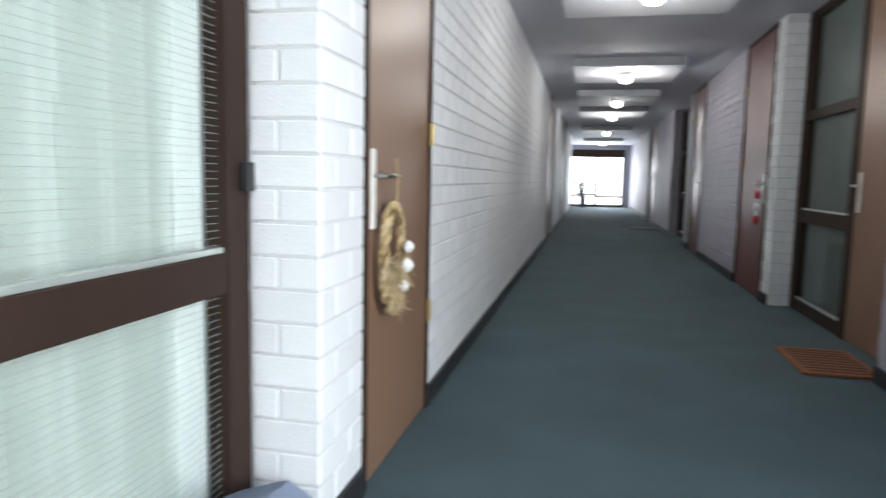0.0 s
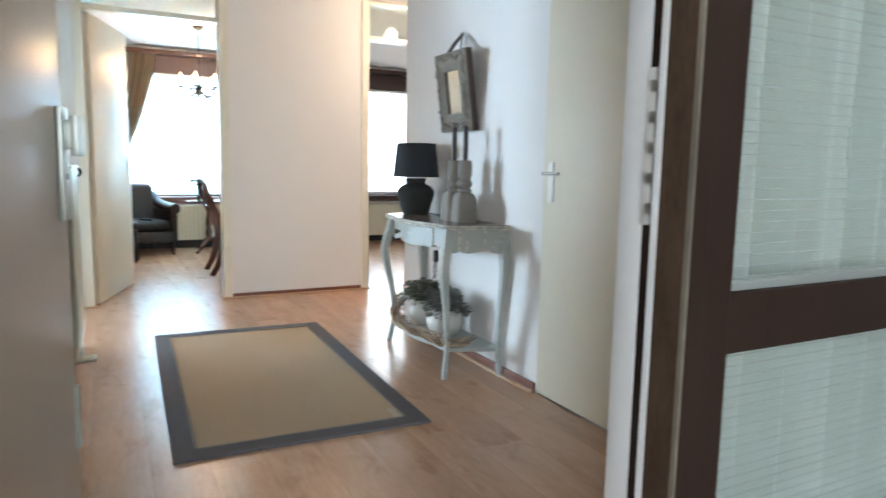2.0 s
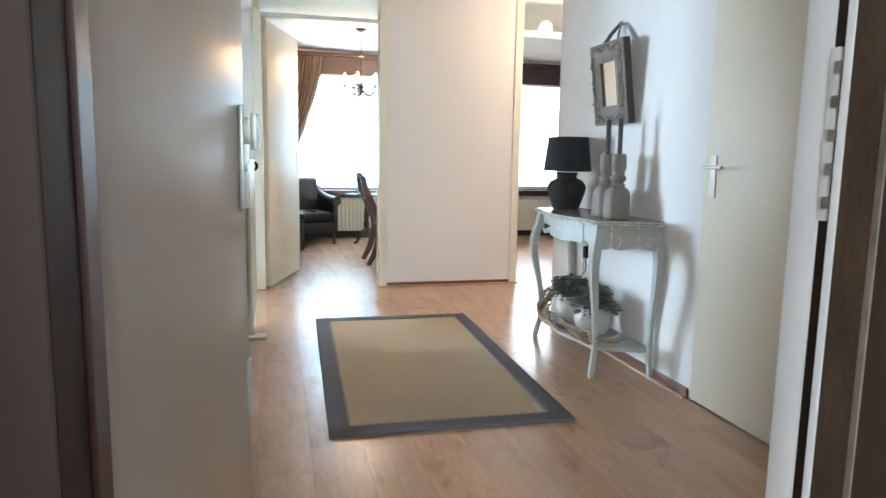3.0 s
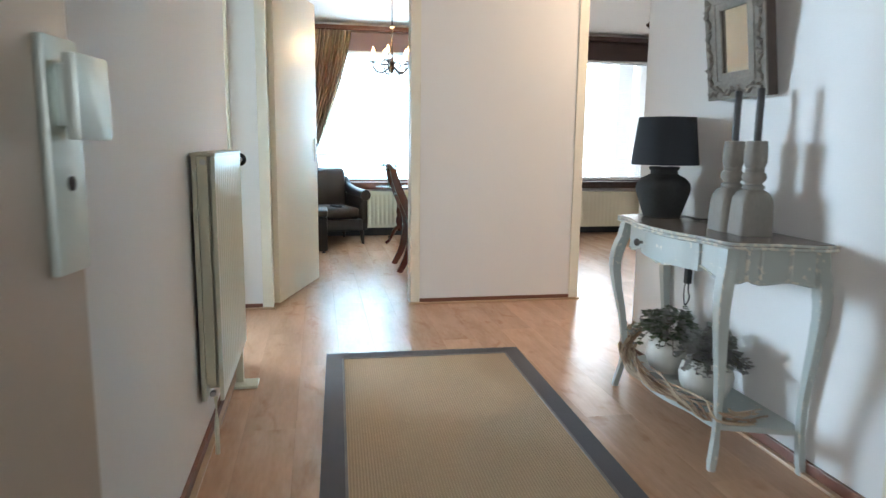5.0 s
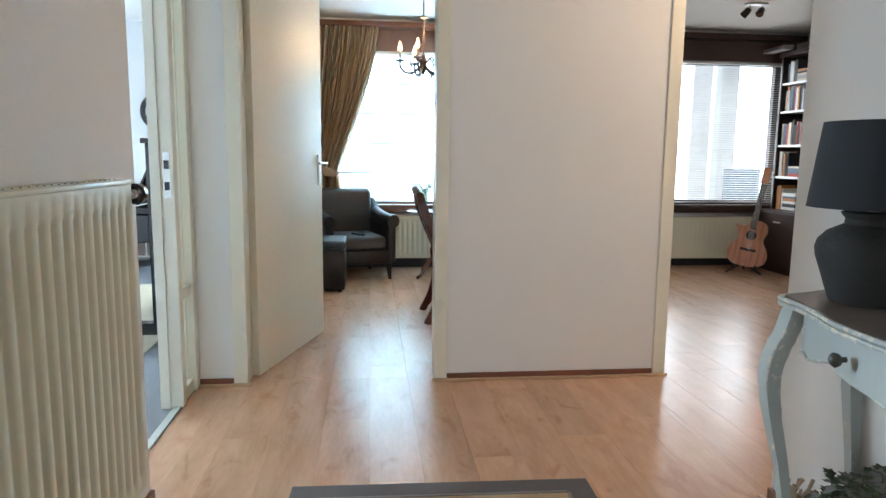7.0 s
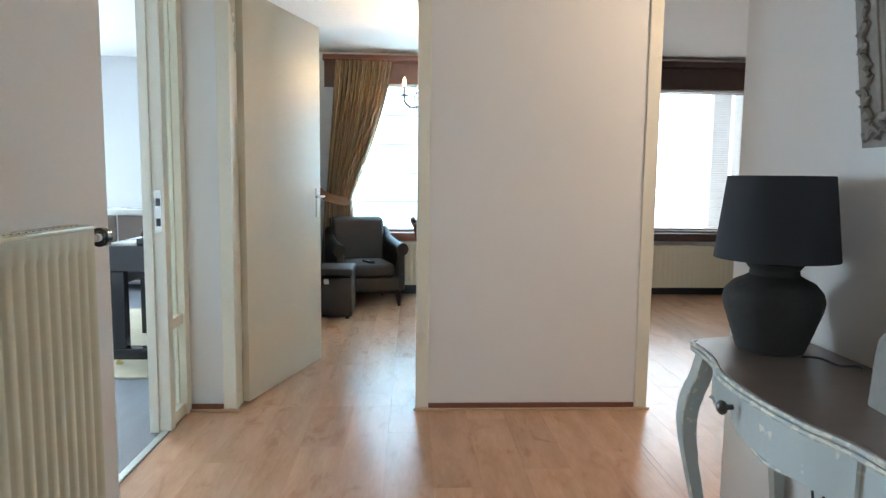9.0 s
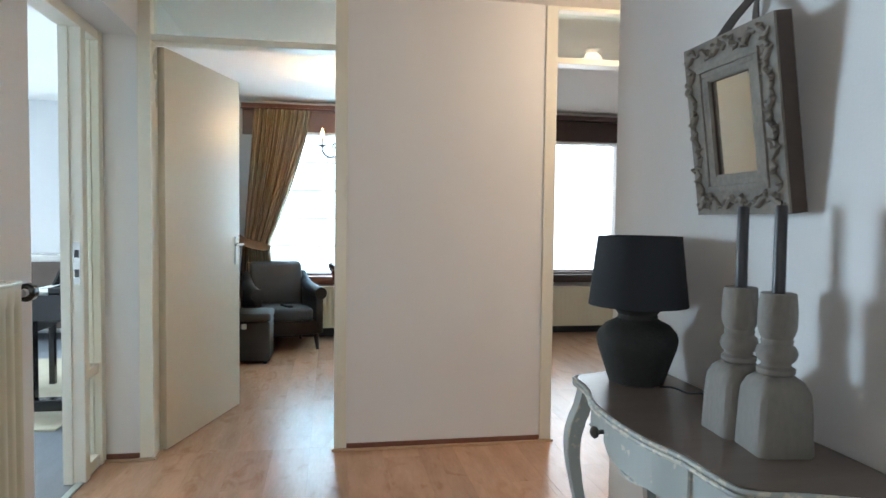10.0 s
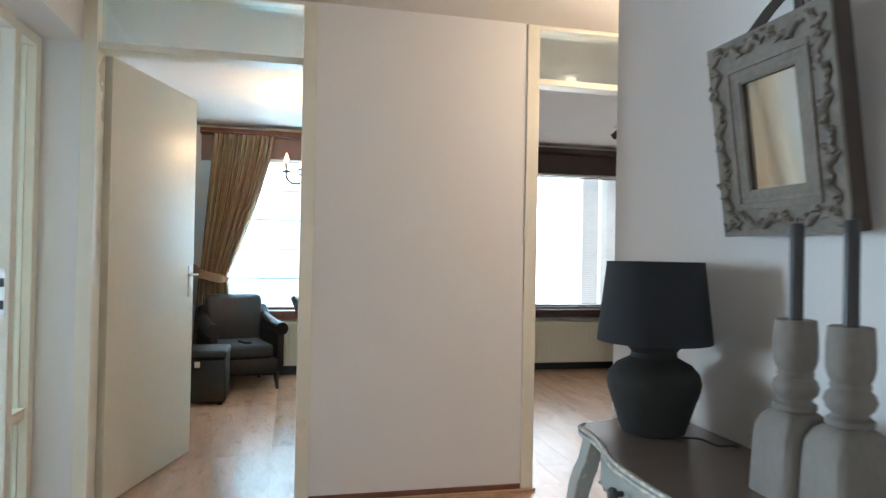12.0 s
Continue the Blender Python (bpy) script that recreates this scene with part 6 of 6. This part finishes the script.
# balcony seen through the slats
BALC = mat("grey_render", (0.78, 0.75, 0.73), 0.9, 0.15, 4, 60, 0.2)
tagged(boxes("balcony_screen", BALC, None, (-10.4, 4.62, -0.5), (-10.3, 5.25, 2.9)), "grey-brown balcony screen wall", kind="structure")
tagged(boxes("balcony_post", WHITEL, None, (-9.7, 4.56, -0.5), (-9.62, 4.64, 2.8)), "white balcony post", kind="structure")
tagged(boxes("balcony_floor", BALC, None, (-11.5, 2.0, -0.6), (-8.78, 7.0, -0.5)), "grey balcony floor", kind="structure")
gc = thing("garden_chair", "blue-grey folding garden chair on the balcony", "garden chair", (-9.15, 4.70, -0.5), 0)
CHAIRC = mat("blue_grey_mesh_cloth", (0.16, 0.22, 0.28), 0.8, 0.1, 6, 200, 0.2)
boxes("backrest", CHAIRC, gc, (-0.02, -0.22, 0.45), (0.02, 0.22, 1.52), 0.01)
boxes("seat", CHAIRC, gc, (-0.45, -0.22, 0.40), (0.0, 0.22, 0.44), 0.01)
for x, y in ((-0.43, -0.2), (-0.43, 0.2), (0, -0.2), (0, 0.2)):
    boxes("leg", STEEL, gc, (x - 0.01, y - 0.01, 0), (x + 0.01, y + 0.01, 0.40), 0)

# ---- things: living room ----


def piano():
    t = thing("upright_piano", "glossy black upright piano on brass castors", "piano", (-5.80, -0.68, 0))
    boxes("case", BLACK, t, (-1.45, -0.20, 0.06), (0, 0.0, 1.17), 0.004)
    boxes("lid", BLACK, t, (-1.47, -0.22, 1.17), (0.015, 0.01, 1.20), 0.005)
    boxes("keybed", BLACK, t, (-1.45, -0.50, 0.60), (0, -0.20, 0.76), 0.006)
    boxes("key_lid", BLACK, t, (-1.40, -0.33, 0.76), (-0.05, -0.20, 0.80), 0.006)
    bm = bmesh.new()
    sweep(bm, [(-0.7, -0.36, 0.80), (-0.7, -0.24, 1.05)], [1.0, 1.0], (0, 0.9, -0.4), 0.006)
    part("music_desk", bm, BLACK, t)
    for x in (-1.42, -0.09):
        boxes("leg", BLACK, t, (x, -0.48, 0.12), (x + 0.075, -0.40, 0.60), 0.008)
        boxes("toe_block", BLACK, t, (x - 0.005, -0.52, 0.05), (x + 0.08, -0.05, 0.12), 0.006)
        bm = bmesh.new()
        lathe(bm, [(0.012, 0.05), (0.012, 0.03), (0.002, 0.03)], (x + 0.04, -0.46, 0), 12)
        tube(bm, [(x + 0.028, -0.46, 0.018), (x + 0.052, -0.46, 0.018)], 0.018, 14)
        part("castor", bm, bpy.data.materials["brass_hinge"], t, "brass castor", True)
    boxes("white_keys", WHITEL, t, (-1.38, -0.49, 0.761), (-0.07, -0.345, 0.772), 0.002)


piano()
st = thing("piano_stool", "black leather piano stool on dark legs", "stool", (-6.45, -1.45, 0))
bm = bmesh.new()
soft_box(bm, (-0.27, -0.17, 0.44), (0.27, 0.17, 0.52), 0.02)
part("seat", bm, LEATHER, st, "", True)
for x in (-0.24, 0.24):
    for y in (-0.14, 0.14):
        boxes("leg", BLACK, st, (x - 0.02, y - 0.02, 0), (x + 0.02, y + 0.02, 0.44), 0.003)
lr = thing("living_rug", "cream woven rug under the piano", "rug", (-6.6, -1.35, 0))
boxes("woven_field", mat("cream_rug", (0.52, 0.47, 0.34), 0.95, 0.1, 8, 200, 0.4), lr, (-1.0, -0.55, 0.001), (1.02, 0.48, 0.012), 0.004)
sd = thing("sideboard", "white lacquered sideboard against the living room wall", "sideboard", (-8.75, -2.3, 0))
boxes("body", WHITEL, sd, (-0.22, -1.0, 0.10), (0.2, 1.0, 0.80), 0.004)
boxes("top", WHITEL, sd, (-0.23, -1.02, 0.80), (0.22, 1.02, 0.84), 0.004)
for k in range(4):
    boxes("door", mat("brown_panel", (0.16, 0.12, 0.10), 0.5) if "brown_panel" not in bpy.data.materials else bpy.data.materials["brown_panel"], sd, (0.201, -0.99 + 0.5 * k, 0.12), (0.218, -0.51 + 0.5 * k, 0.78), 0.003)
for y in (-0.9, 0.9):
    boxes("foot", BLACK, sd, (-0.2, y - 0.03, 0), (0.18, y + 0.03, 0.10), 0)
bx = tagged(boxes("black_box", BLACK, None, (-8.78, -1.75, 0.841), (-8.62, -1.55, 0.90), 0.004), "small black box on the sideboard", "box")


def wall_clock():
    t = thing("wall_clock", "round wall clock with a black rim and white dial", "clock", (XL, -1.75, 1.54))
    bm = bmesh.new()
    lathe(bm, [(0.185, 0.002), (0.19, 0.02), (0.18, 0.035), (0.14, 0.035), (0.135, 0.015), (0.135, 0.002)], n=40)
    bmesh.ops.transform(bm, matrix=pose(0, 0, 0, 0, 90, 0), verts=bm.verts)
    part("rim", bm, BLACK, t, "wide black rim", True)
    bm = bmesh.new()
    lathe(bm, [(0.14, 0.003), (0.14, 0.013), (0.001, 0.013)], n=40)
    bmesh.ops.transform(bm, matrix=pose(0, 0, 0, 0, 90, 0), verts=bm.verts)
    part("dial", bm, WHITEL, t, "white dial")
    for k in range(12):
        a = k * math.pi / 6
        bm = bmesh.new()
        box(bm, (0.0135, -0.004, 0.10), (0.0145, 0.004, 0.125))
        bmesh.ops.transform(bm, matrix=Matrix.Rotation(a, 4, "X"), verts=bm.verts)
        part("hour_mark", bm, BLACK, t)
    for a, l, w in ((-1.1, 0.07, 0.005), (0.5, 0.10, 0.003)):
        bm = bmesh.new()
        box(bm, (0.015, -w, -0.01), (0.016, w, l))
        bmesh.ops.transform(bm, matrix=Matrix.Rotation(a, 4, "X"), verts=bm.verts)
        part("clock_hand", bm, BLACK, t)


wall_clock()

# ---- things: passage and corridor ----
pl = thing("passage_lamp", "warm glass ceiling lamp in the passage, lit", "ceiling lamp", (-4.35, 2.45, CZ))
bm = bmesh.new()
lathe(bm, [(0.06, 0), (0.06, -0.02), (0.02, -0.03)], n=20)
part("base", bm, STEEL, pl, "", True)
bm = bmesh.new()
lathe(bm, [(0.03, -0.03), (0.06, -0.06), (0.065, -0.10), (0.04, -0.14), (0.001, -0.15)], n=20)
part("globe", bm, glow("lit_warm_glass", (1.0, 0.78, 0.55), 10), pl, "lit glass globe", True)
bulb_lamp("passage_light", (-4.35, 2.45, 2.20), 24, (1.0, 0.76, 0.55), 0.05)


def net_curtain():
    t = thing("net_curtain", "pale pleated net curtain behind the entrance glass", "curtain", (0, 0, 0))
    bm = bmesh.new()
    NU, NV = 150, 4
    g = []
    for j in range(NV + 1):
        z = 0.03 + (2.42 - 0.03) * j / NV
        g.append([bm.verts.new((-0.61 + 0.055 * math.sin(i / NU * 2 * math.pi * 6.5 + 0.9 * math.sin(i * 0.13)) + 0.02 * math.sin(i / NU * 2 * math.pi * 15 + 1.3) + 0.008 * math.sin(i * 0.9 + j), 0.80 + 0.91 * i / NU, z)) for i in range(NU + 1)])
    for j in range(NV):
        for i in range(NU):
            bm.faces.new((g[j][i], g[j][i + 1], g[j + 1][i + 1], g[j + 1][i]))
    part("cloth", bm, NET, t, "pale greenish net cloth", True)
    bm = bmesh.new()
    tube(bm, [(-0.60, 0.78, 2.425), (-0.60, 1.73, 2.425)], 0.006, 8)
    part("rod", bm, WHITEL, t)


net_curtain()


def wreath():
    rnd = random.Random(9)
    t = thing("straw_wreath", "straw wreath with white shells hanging from the door lever", "wreath", (XC + 0.035, 2.385, 0.79))
    straw = [mat("straw_" + n, c, 0.8, 0.3, 15, 60, 0.3) for n, c in (("pale", (0.58, 0.46, 0.27)), ("gold", (0.46, 0.33, 0.16)))]
    for k in range(7):
        bm = bmesh.new()
        ph = rnd.uniform(0, 6.28)
        pts = [(0.01 + 0.014 * math.sin(7 * a + ph), (0.105 + 0.014 * math.cos(7 * a + ph)) * math.sin(a), (0.185 + 0.014 * math.cos(7 * a + ph)) * math.cos(a)) for a in [i * 2 * math.pi / 40 for i in range(41)]]
        tube(bm, pts, 0.007, 5)
        part("straw_rope", bm, straw[k % 2], t, "", True)
    bm = bmesh.new()
    for k in range(150):
        a = rnd.uniform(1.6, 4.9)
        p = Vector((0.02, 0.10 * math.sin(a) * rnd.uniform(0.2, 1.1), 0.17 * math.cos(a) * rnd.uniform(0.3, 1.0)))
        tube(bm, [p, p + Vector((rnd.uniform(0, 0.05), rnd.uniform(-0.07, 0.09), rnd.uniform(-0.08, 0.03)))], [0.0022, 0.001], 4)
    part("dried_grass", bm, straw[0], t, "bundle of dried grass")["kind"] = "stuff"
    for y, z, r in ((0.06, -0.03, 0.026), (0.075, 0.035, 0.022), (0.02, -0.10, 0.02)):
        bm = bmesh.new()
        lathe(bm, [(0.002, -r), (r * 0.7, -r * 0.6), (r, 0), (r * 0.75, r * 0.6), (0.002, r * 1.1)], (0.045, y, z), 14)
        part("shell", bm, PVC, t, "white shell", True)
    bm = bmesh.new()
    tube(bm, [(0.02, 0, 0.18), (0.03, -0.01, 0.27), (0.03, -0.04, 0.35)], 0.004, 6)
    part("hanging_cord", bm, straw[1], t)


wreath()
dm = thing("doormat", "orange-brown coir doormat in front of a corridor door", "doormat", (1.90, 4.50, 0))
COIR = weave("coir", (0.50, 0.20, 0.075), (0.16, 0.06, 0.03), 60, 60)
boxes("coir", COIR, dm, (-0.19, -0.31, 0.001), (0.24, 0.31, 0.016), 0.003)
for k in range(9):
    boxes("dark_stripe", mat("dark_coir", (0.10, 0.04, 0.025), 0.95, 0.2, 20, 200, 0.4) if "dark_coir" not in bpy.data.materials else bpy.data.materials["dark_coir"], dm, (-0.15, -0.27 + k * 0.063, 0.0162), (0.20, -0.245 + k * 0.063, 0.018), 0)
fm = thing("black_mat", "small black rubber doormat on the corridor carpet", "doormat", (1.75, 16.0, 0))
boxes("rubber", RUBBER, fm, (-0.3, -0.45, 0.001), (0.25, 0.45, 0.014), 0.003)


def red_ornament():
    t = thing("door_ornament", "red and white felt ornament hanging on the corridor door", "ornament", (XR - 0.03, 6.93, 0.76))
    red, white = mat("red_felt", (0.50, 0.03, 0.035), 0.85), mat("white_felt", (0.75, 0.72, 0.70), 0.85)
    for z, r, m in ((0.22, 0.05, red), (0.10, 0.05, white), (-0.02, 0.05, red), (0.04, 0.035, white), (0.16, 0.03, white)):
        bm = bmesh.new()
        lathe(bm, [(0.004, -r), (r * 0.75, -r * 0.7), (r, 0), (r * 0.7, r * 0.7), (0.004, r)], (0, 0, z), 14)
        bmesh.ops.scale(bm, vec=(0.5, 1, 1), verts=bm.verts)
        part("felt_shape", bm, m, t, "", True)
    bm = bmesh.new()
    tube(bm, [(0, 0, 0.26), (0, -0.05, 0.36)], 0.003, 5)
    part("cord", bm, red, t)


red_ornament()


def cloth_bag():
    rnd = random.Random(2)
    t = thing("folded_bag", "blue-grey folded bag with printed lines, standing beside the entrance", "bag", (-0.31, 1.60, 0))
    m = mat("blue_grey_bag_cloth", (0.24, 0.29, 0.40), 0.7, 0.15, 6, 150, 0.2)
    bm = bmesh.new()
    box(bm, (-0.15, -0.14, 0), (0.15, 0.14, 0.25))
    bmesh.ops.subdivide_edges(bm, edges=bm.edges[:], cuts=6, use_grid_fill=True)
    for v in bm.verts:
        n = noise.noise(v.co * 9)
        v.co.x *= 1 + 0.10 * n
        v.co.y *= 1 + 0.12 * noise.noise(v.co * 7 + Vector((3, 1, 2)))
        if v.co.z > 0.2:
            v.co.z += 0.035 * noise.noise(v.co * 11) - 0.06 * (abs(v.co.x) / 0.15) ** 2
    part("cloth", bm, m, t, "", True)
    for k in range(3):
        boxes("print_bar", WHITEL, t, (0.0 + 0.02 * k, -0.10, 0.262), (0.008 + 0.02 * k, 0.0, 0.264), 0)
    bm = bmesh.new()
    tube(bm, spline([(-0.10, -0.05, 0.24), (-0.05, -0.06, 0.285), (0.03, -0.05, 0.28), (0.08, -0.05, 0.24)], 5), 0.003, 6)
    part("handle", bm, PVC, t, "thin pale handle", True)


cloth_bag()
bn = thing("corridor_bench", "dark bench at the bright end of the corridor", "bench", (0.05, 27.5, 0))
boxes("seat", BROWN, bn, (-0.35, -0.2, 0.42), (0.3, 0.2, 0.47), 0.006)
for x in (-0.3, 0.25):
    boxes("leg", BROWN, bn, (x - 0.02, -0.18, 0), (x + 0.03, 0.18, 0.42), 0)
cp = thing("corridor_plant", "dark leafy plant in a black pot on the corridor bench", "plant", (0.14, 27.5, 0.471))
bm = bmesh.new()
lathe(bm, [(0.09, 0), (0.12, 0.22), (0.11, 0.22), (0.002, 0.19)], n=18)
part("pot", bm, RUBBER, cp, "", True)
bm = bmesh.new()
rr = random.Random(7)
for k in range(120):
    a, e = rr.uniform(0, 6.28), rr.uniform(-0.2, 1.2)
    p = Vector((0.16 * math.cos(a) * rr.random(), 0.12 * math.sin(a) * rr.random(), 0.2 + rr.random() * 0.28))
    leaf(bm, p, (math.cos(a), math.sin(a), e), rr.uniform(0.06, 0.12), rr)
part("foliage", bm, LEAFG, cp, "", True)["kind"] = "stuff"
bi = thing("waste_bin", "slim black bin at the end of the corridor", "bin", (0.19, 27.0, 0))
bm = bmesh.new()
lathe(bm, [(0.10, 0), (0.115, 0.45), (0.12, 0.46), (0.10, 0.46), (0.09, 0.40), (0.002, 0.40)], n=20)
part("body", bm, RUBBER, bi, "", True)
bm = bmesh.new()
lathe(bm, [(0.118, 0.461), (0.12, 0.475), (0.06, 0.50), (0.002, 0.505)], n=20)
part("lid", bm, RUBBER, bi, "", True)

# ---- pieces: planks and bricks ----


def piece_mesh(name, lx, ly, lz, bevel, material):
    """A small block with chamfered front edges, centred."""
    bm = bmesh.new()
    box(bm, (-lx / 2, -ly / 2, -lz / 2), (lx / 2, ly / 2, lz / 2))
    if bevel:
        bmesh.ops.bevel(bm, geom=bm.edges[:], offset=bevel, segments=1, affect="EDGES")
    return mesh_of(name, bm, material)


def lay_planks():
    fl = bpy.data.objects["floor"]
    W, L = 0.192, 1.285
    rnd = random.Random(3)
    cache = {}
    areas = [(-5.10, -0.455, -0.315, 1.70), (-5.10, -3.78, 1.70, 2.98), (-8.5, -5.10, -0.475, 1.90), (-8.5, -5.10, 1.90, 5.2)]
    for x0, x1, y0, y1 in areas:
        r = math.floor(y0 / W)
        while r * W < y1:
            ya, yb = max(y0, r * W), min(y1, (r + 1) * W)
            off = (r * 0.437) % 1.0 * L
            k = math.floor((x0 - off) / L)
            while off + k * L < x1:
                xa, xb = max(x0, off + k * L), min(x1, off + (k + 1) * L)
                if xb - xa > 0.01 and yb - ya > 0.01:
                    key = (round(xb - xa, 3), round(yb - ya, 3))
                    if key not in cache:
                        cache[key] = piece_mesh("plank", key[0] - 0.0003, key[1] - 0.0003, 0.012, 0.0004, LAMS)
                    ob = new("plank", cache[key])
                    ob.parent = fl
                    ob.location = ((xa + xb) / 2, (ya + yb) / 2, -0.006)
                k += 1
            r += 1


lay_planks()
# flat strip of floor under the living room door
setting("floor_doorway", LAMS, (-5.05, -0.44, -0.012), (-3.95, -0.315, 0.0), "laminate strip in the living room doorway")

BH, BL, BJ = 0.0945, 0.235, 0.009


def lay_bricks(x, ya, yb, out, material, parent, near, z1=KZ):
    """Stretcher bond on a wall face at x: bricks near a stretch are objects, those beyond are one joined part."""
    cache, rest = {}, bmesh.new()
    c = 0
    count = 0
    while 0.0 + c * BH < z1:
        z0, zt = c * BH, min(z1, (c + 1) * BH)
        y = ya - (BL / 2 if c % 2 else 0)
        while y < yb:
            a, b = max(ya, y), min(yb, y + BL)
            y += BL
            if b - a < 0.03 or zt - z0 < 0.03:
                continue
            l, h = round(b - a - BJ, 4), round(zt - z0 - BJ, 4)
            cy, cz = (a + b) / 2, (z0 + zt) / 2
            if near[0] <= cy <= near[1] and 0.0 < cz < 2.2:
                if (l, h) not in cache:
                    cache[(l, h)] = piece_mesh("brick", 0.012, l, h, 0.003, material)
                ob = new("brick", cache[(l, h)])
                ob.parent = parent
                ob.location = (x - out * 0.006, cy, cz)
                count += 1
            else:
                box(rest, (x - 0.012 if out > 0 else x, cy - l / 2, cz - h / 2), (x if out > 0 else x + 0.012, cy + l / 2, cz + h / 2))
        c += 1
    if rest.verts:
        part("bricks", rest, material, parent, "painted bricks")["kind"] = "stuff"
    else:
        rest.free()


def lay_header_bricks(par, y, ca, cb):
    """Narrow side face of a pier beside a recess, facing along -y."""
    for c in range(26):
        z = c * BH
        cuts = ca if c % 2 else cb
        for a, b in zip(cuts, cuts[1:]):
            h = BH - BJ
            me = piece_mesh("brick", b - a - BJ, 0.012, h, 0.003, BRICKW)
            ob = new("brick", me)
            ob.parent = par
            ob.location = ((a + b) / 2, y + 0.002, z + BH / 2)


for nm, a, b in LEFT:
    lay_bricks(XC, a, b, 1, BRICKW, bpy.data.objects[nm], (0, 5.0))
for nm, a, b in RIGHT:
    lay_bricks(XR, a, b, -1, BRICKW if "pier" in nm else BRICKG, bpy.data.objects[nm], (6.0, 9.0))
lay_header_bricks(bpy.data.objects["wall_corridor_pier"], 1.85, (-0.452, -0.24), (-0.452, -0.365, -0.24))
lay_header_bricks(bpy.data.objects["wall_corridor_right_pier"], 6.46, (2.06, 2.248), (2.06, 2.154, 2.248))
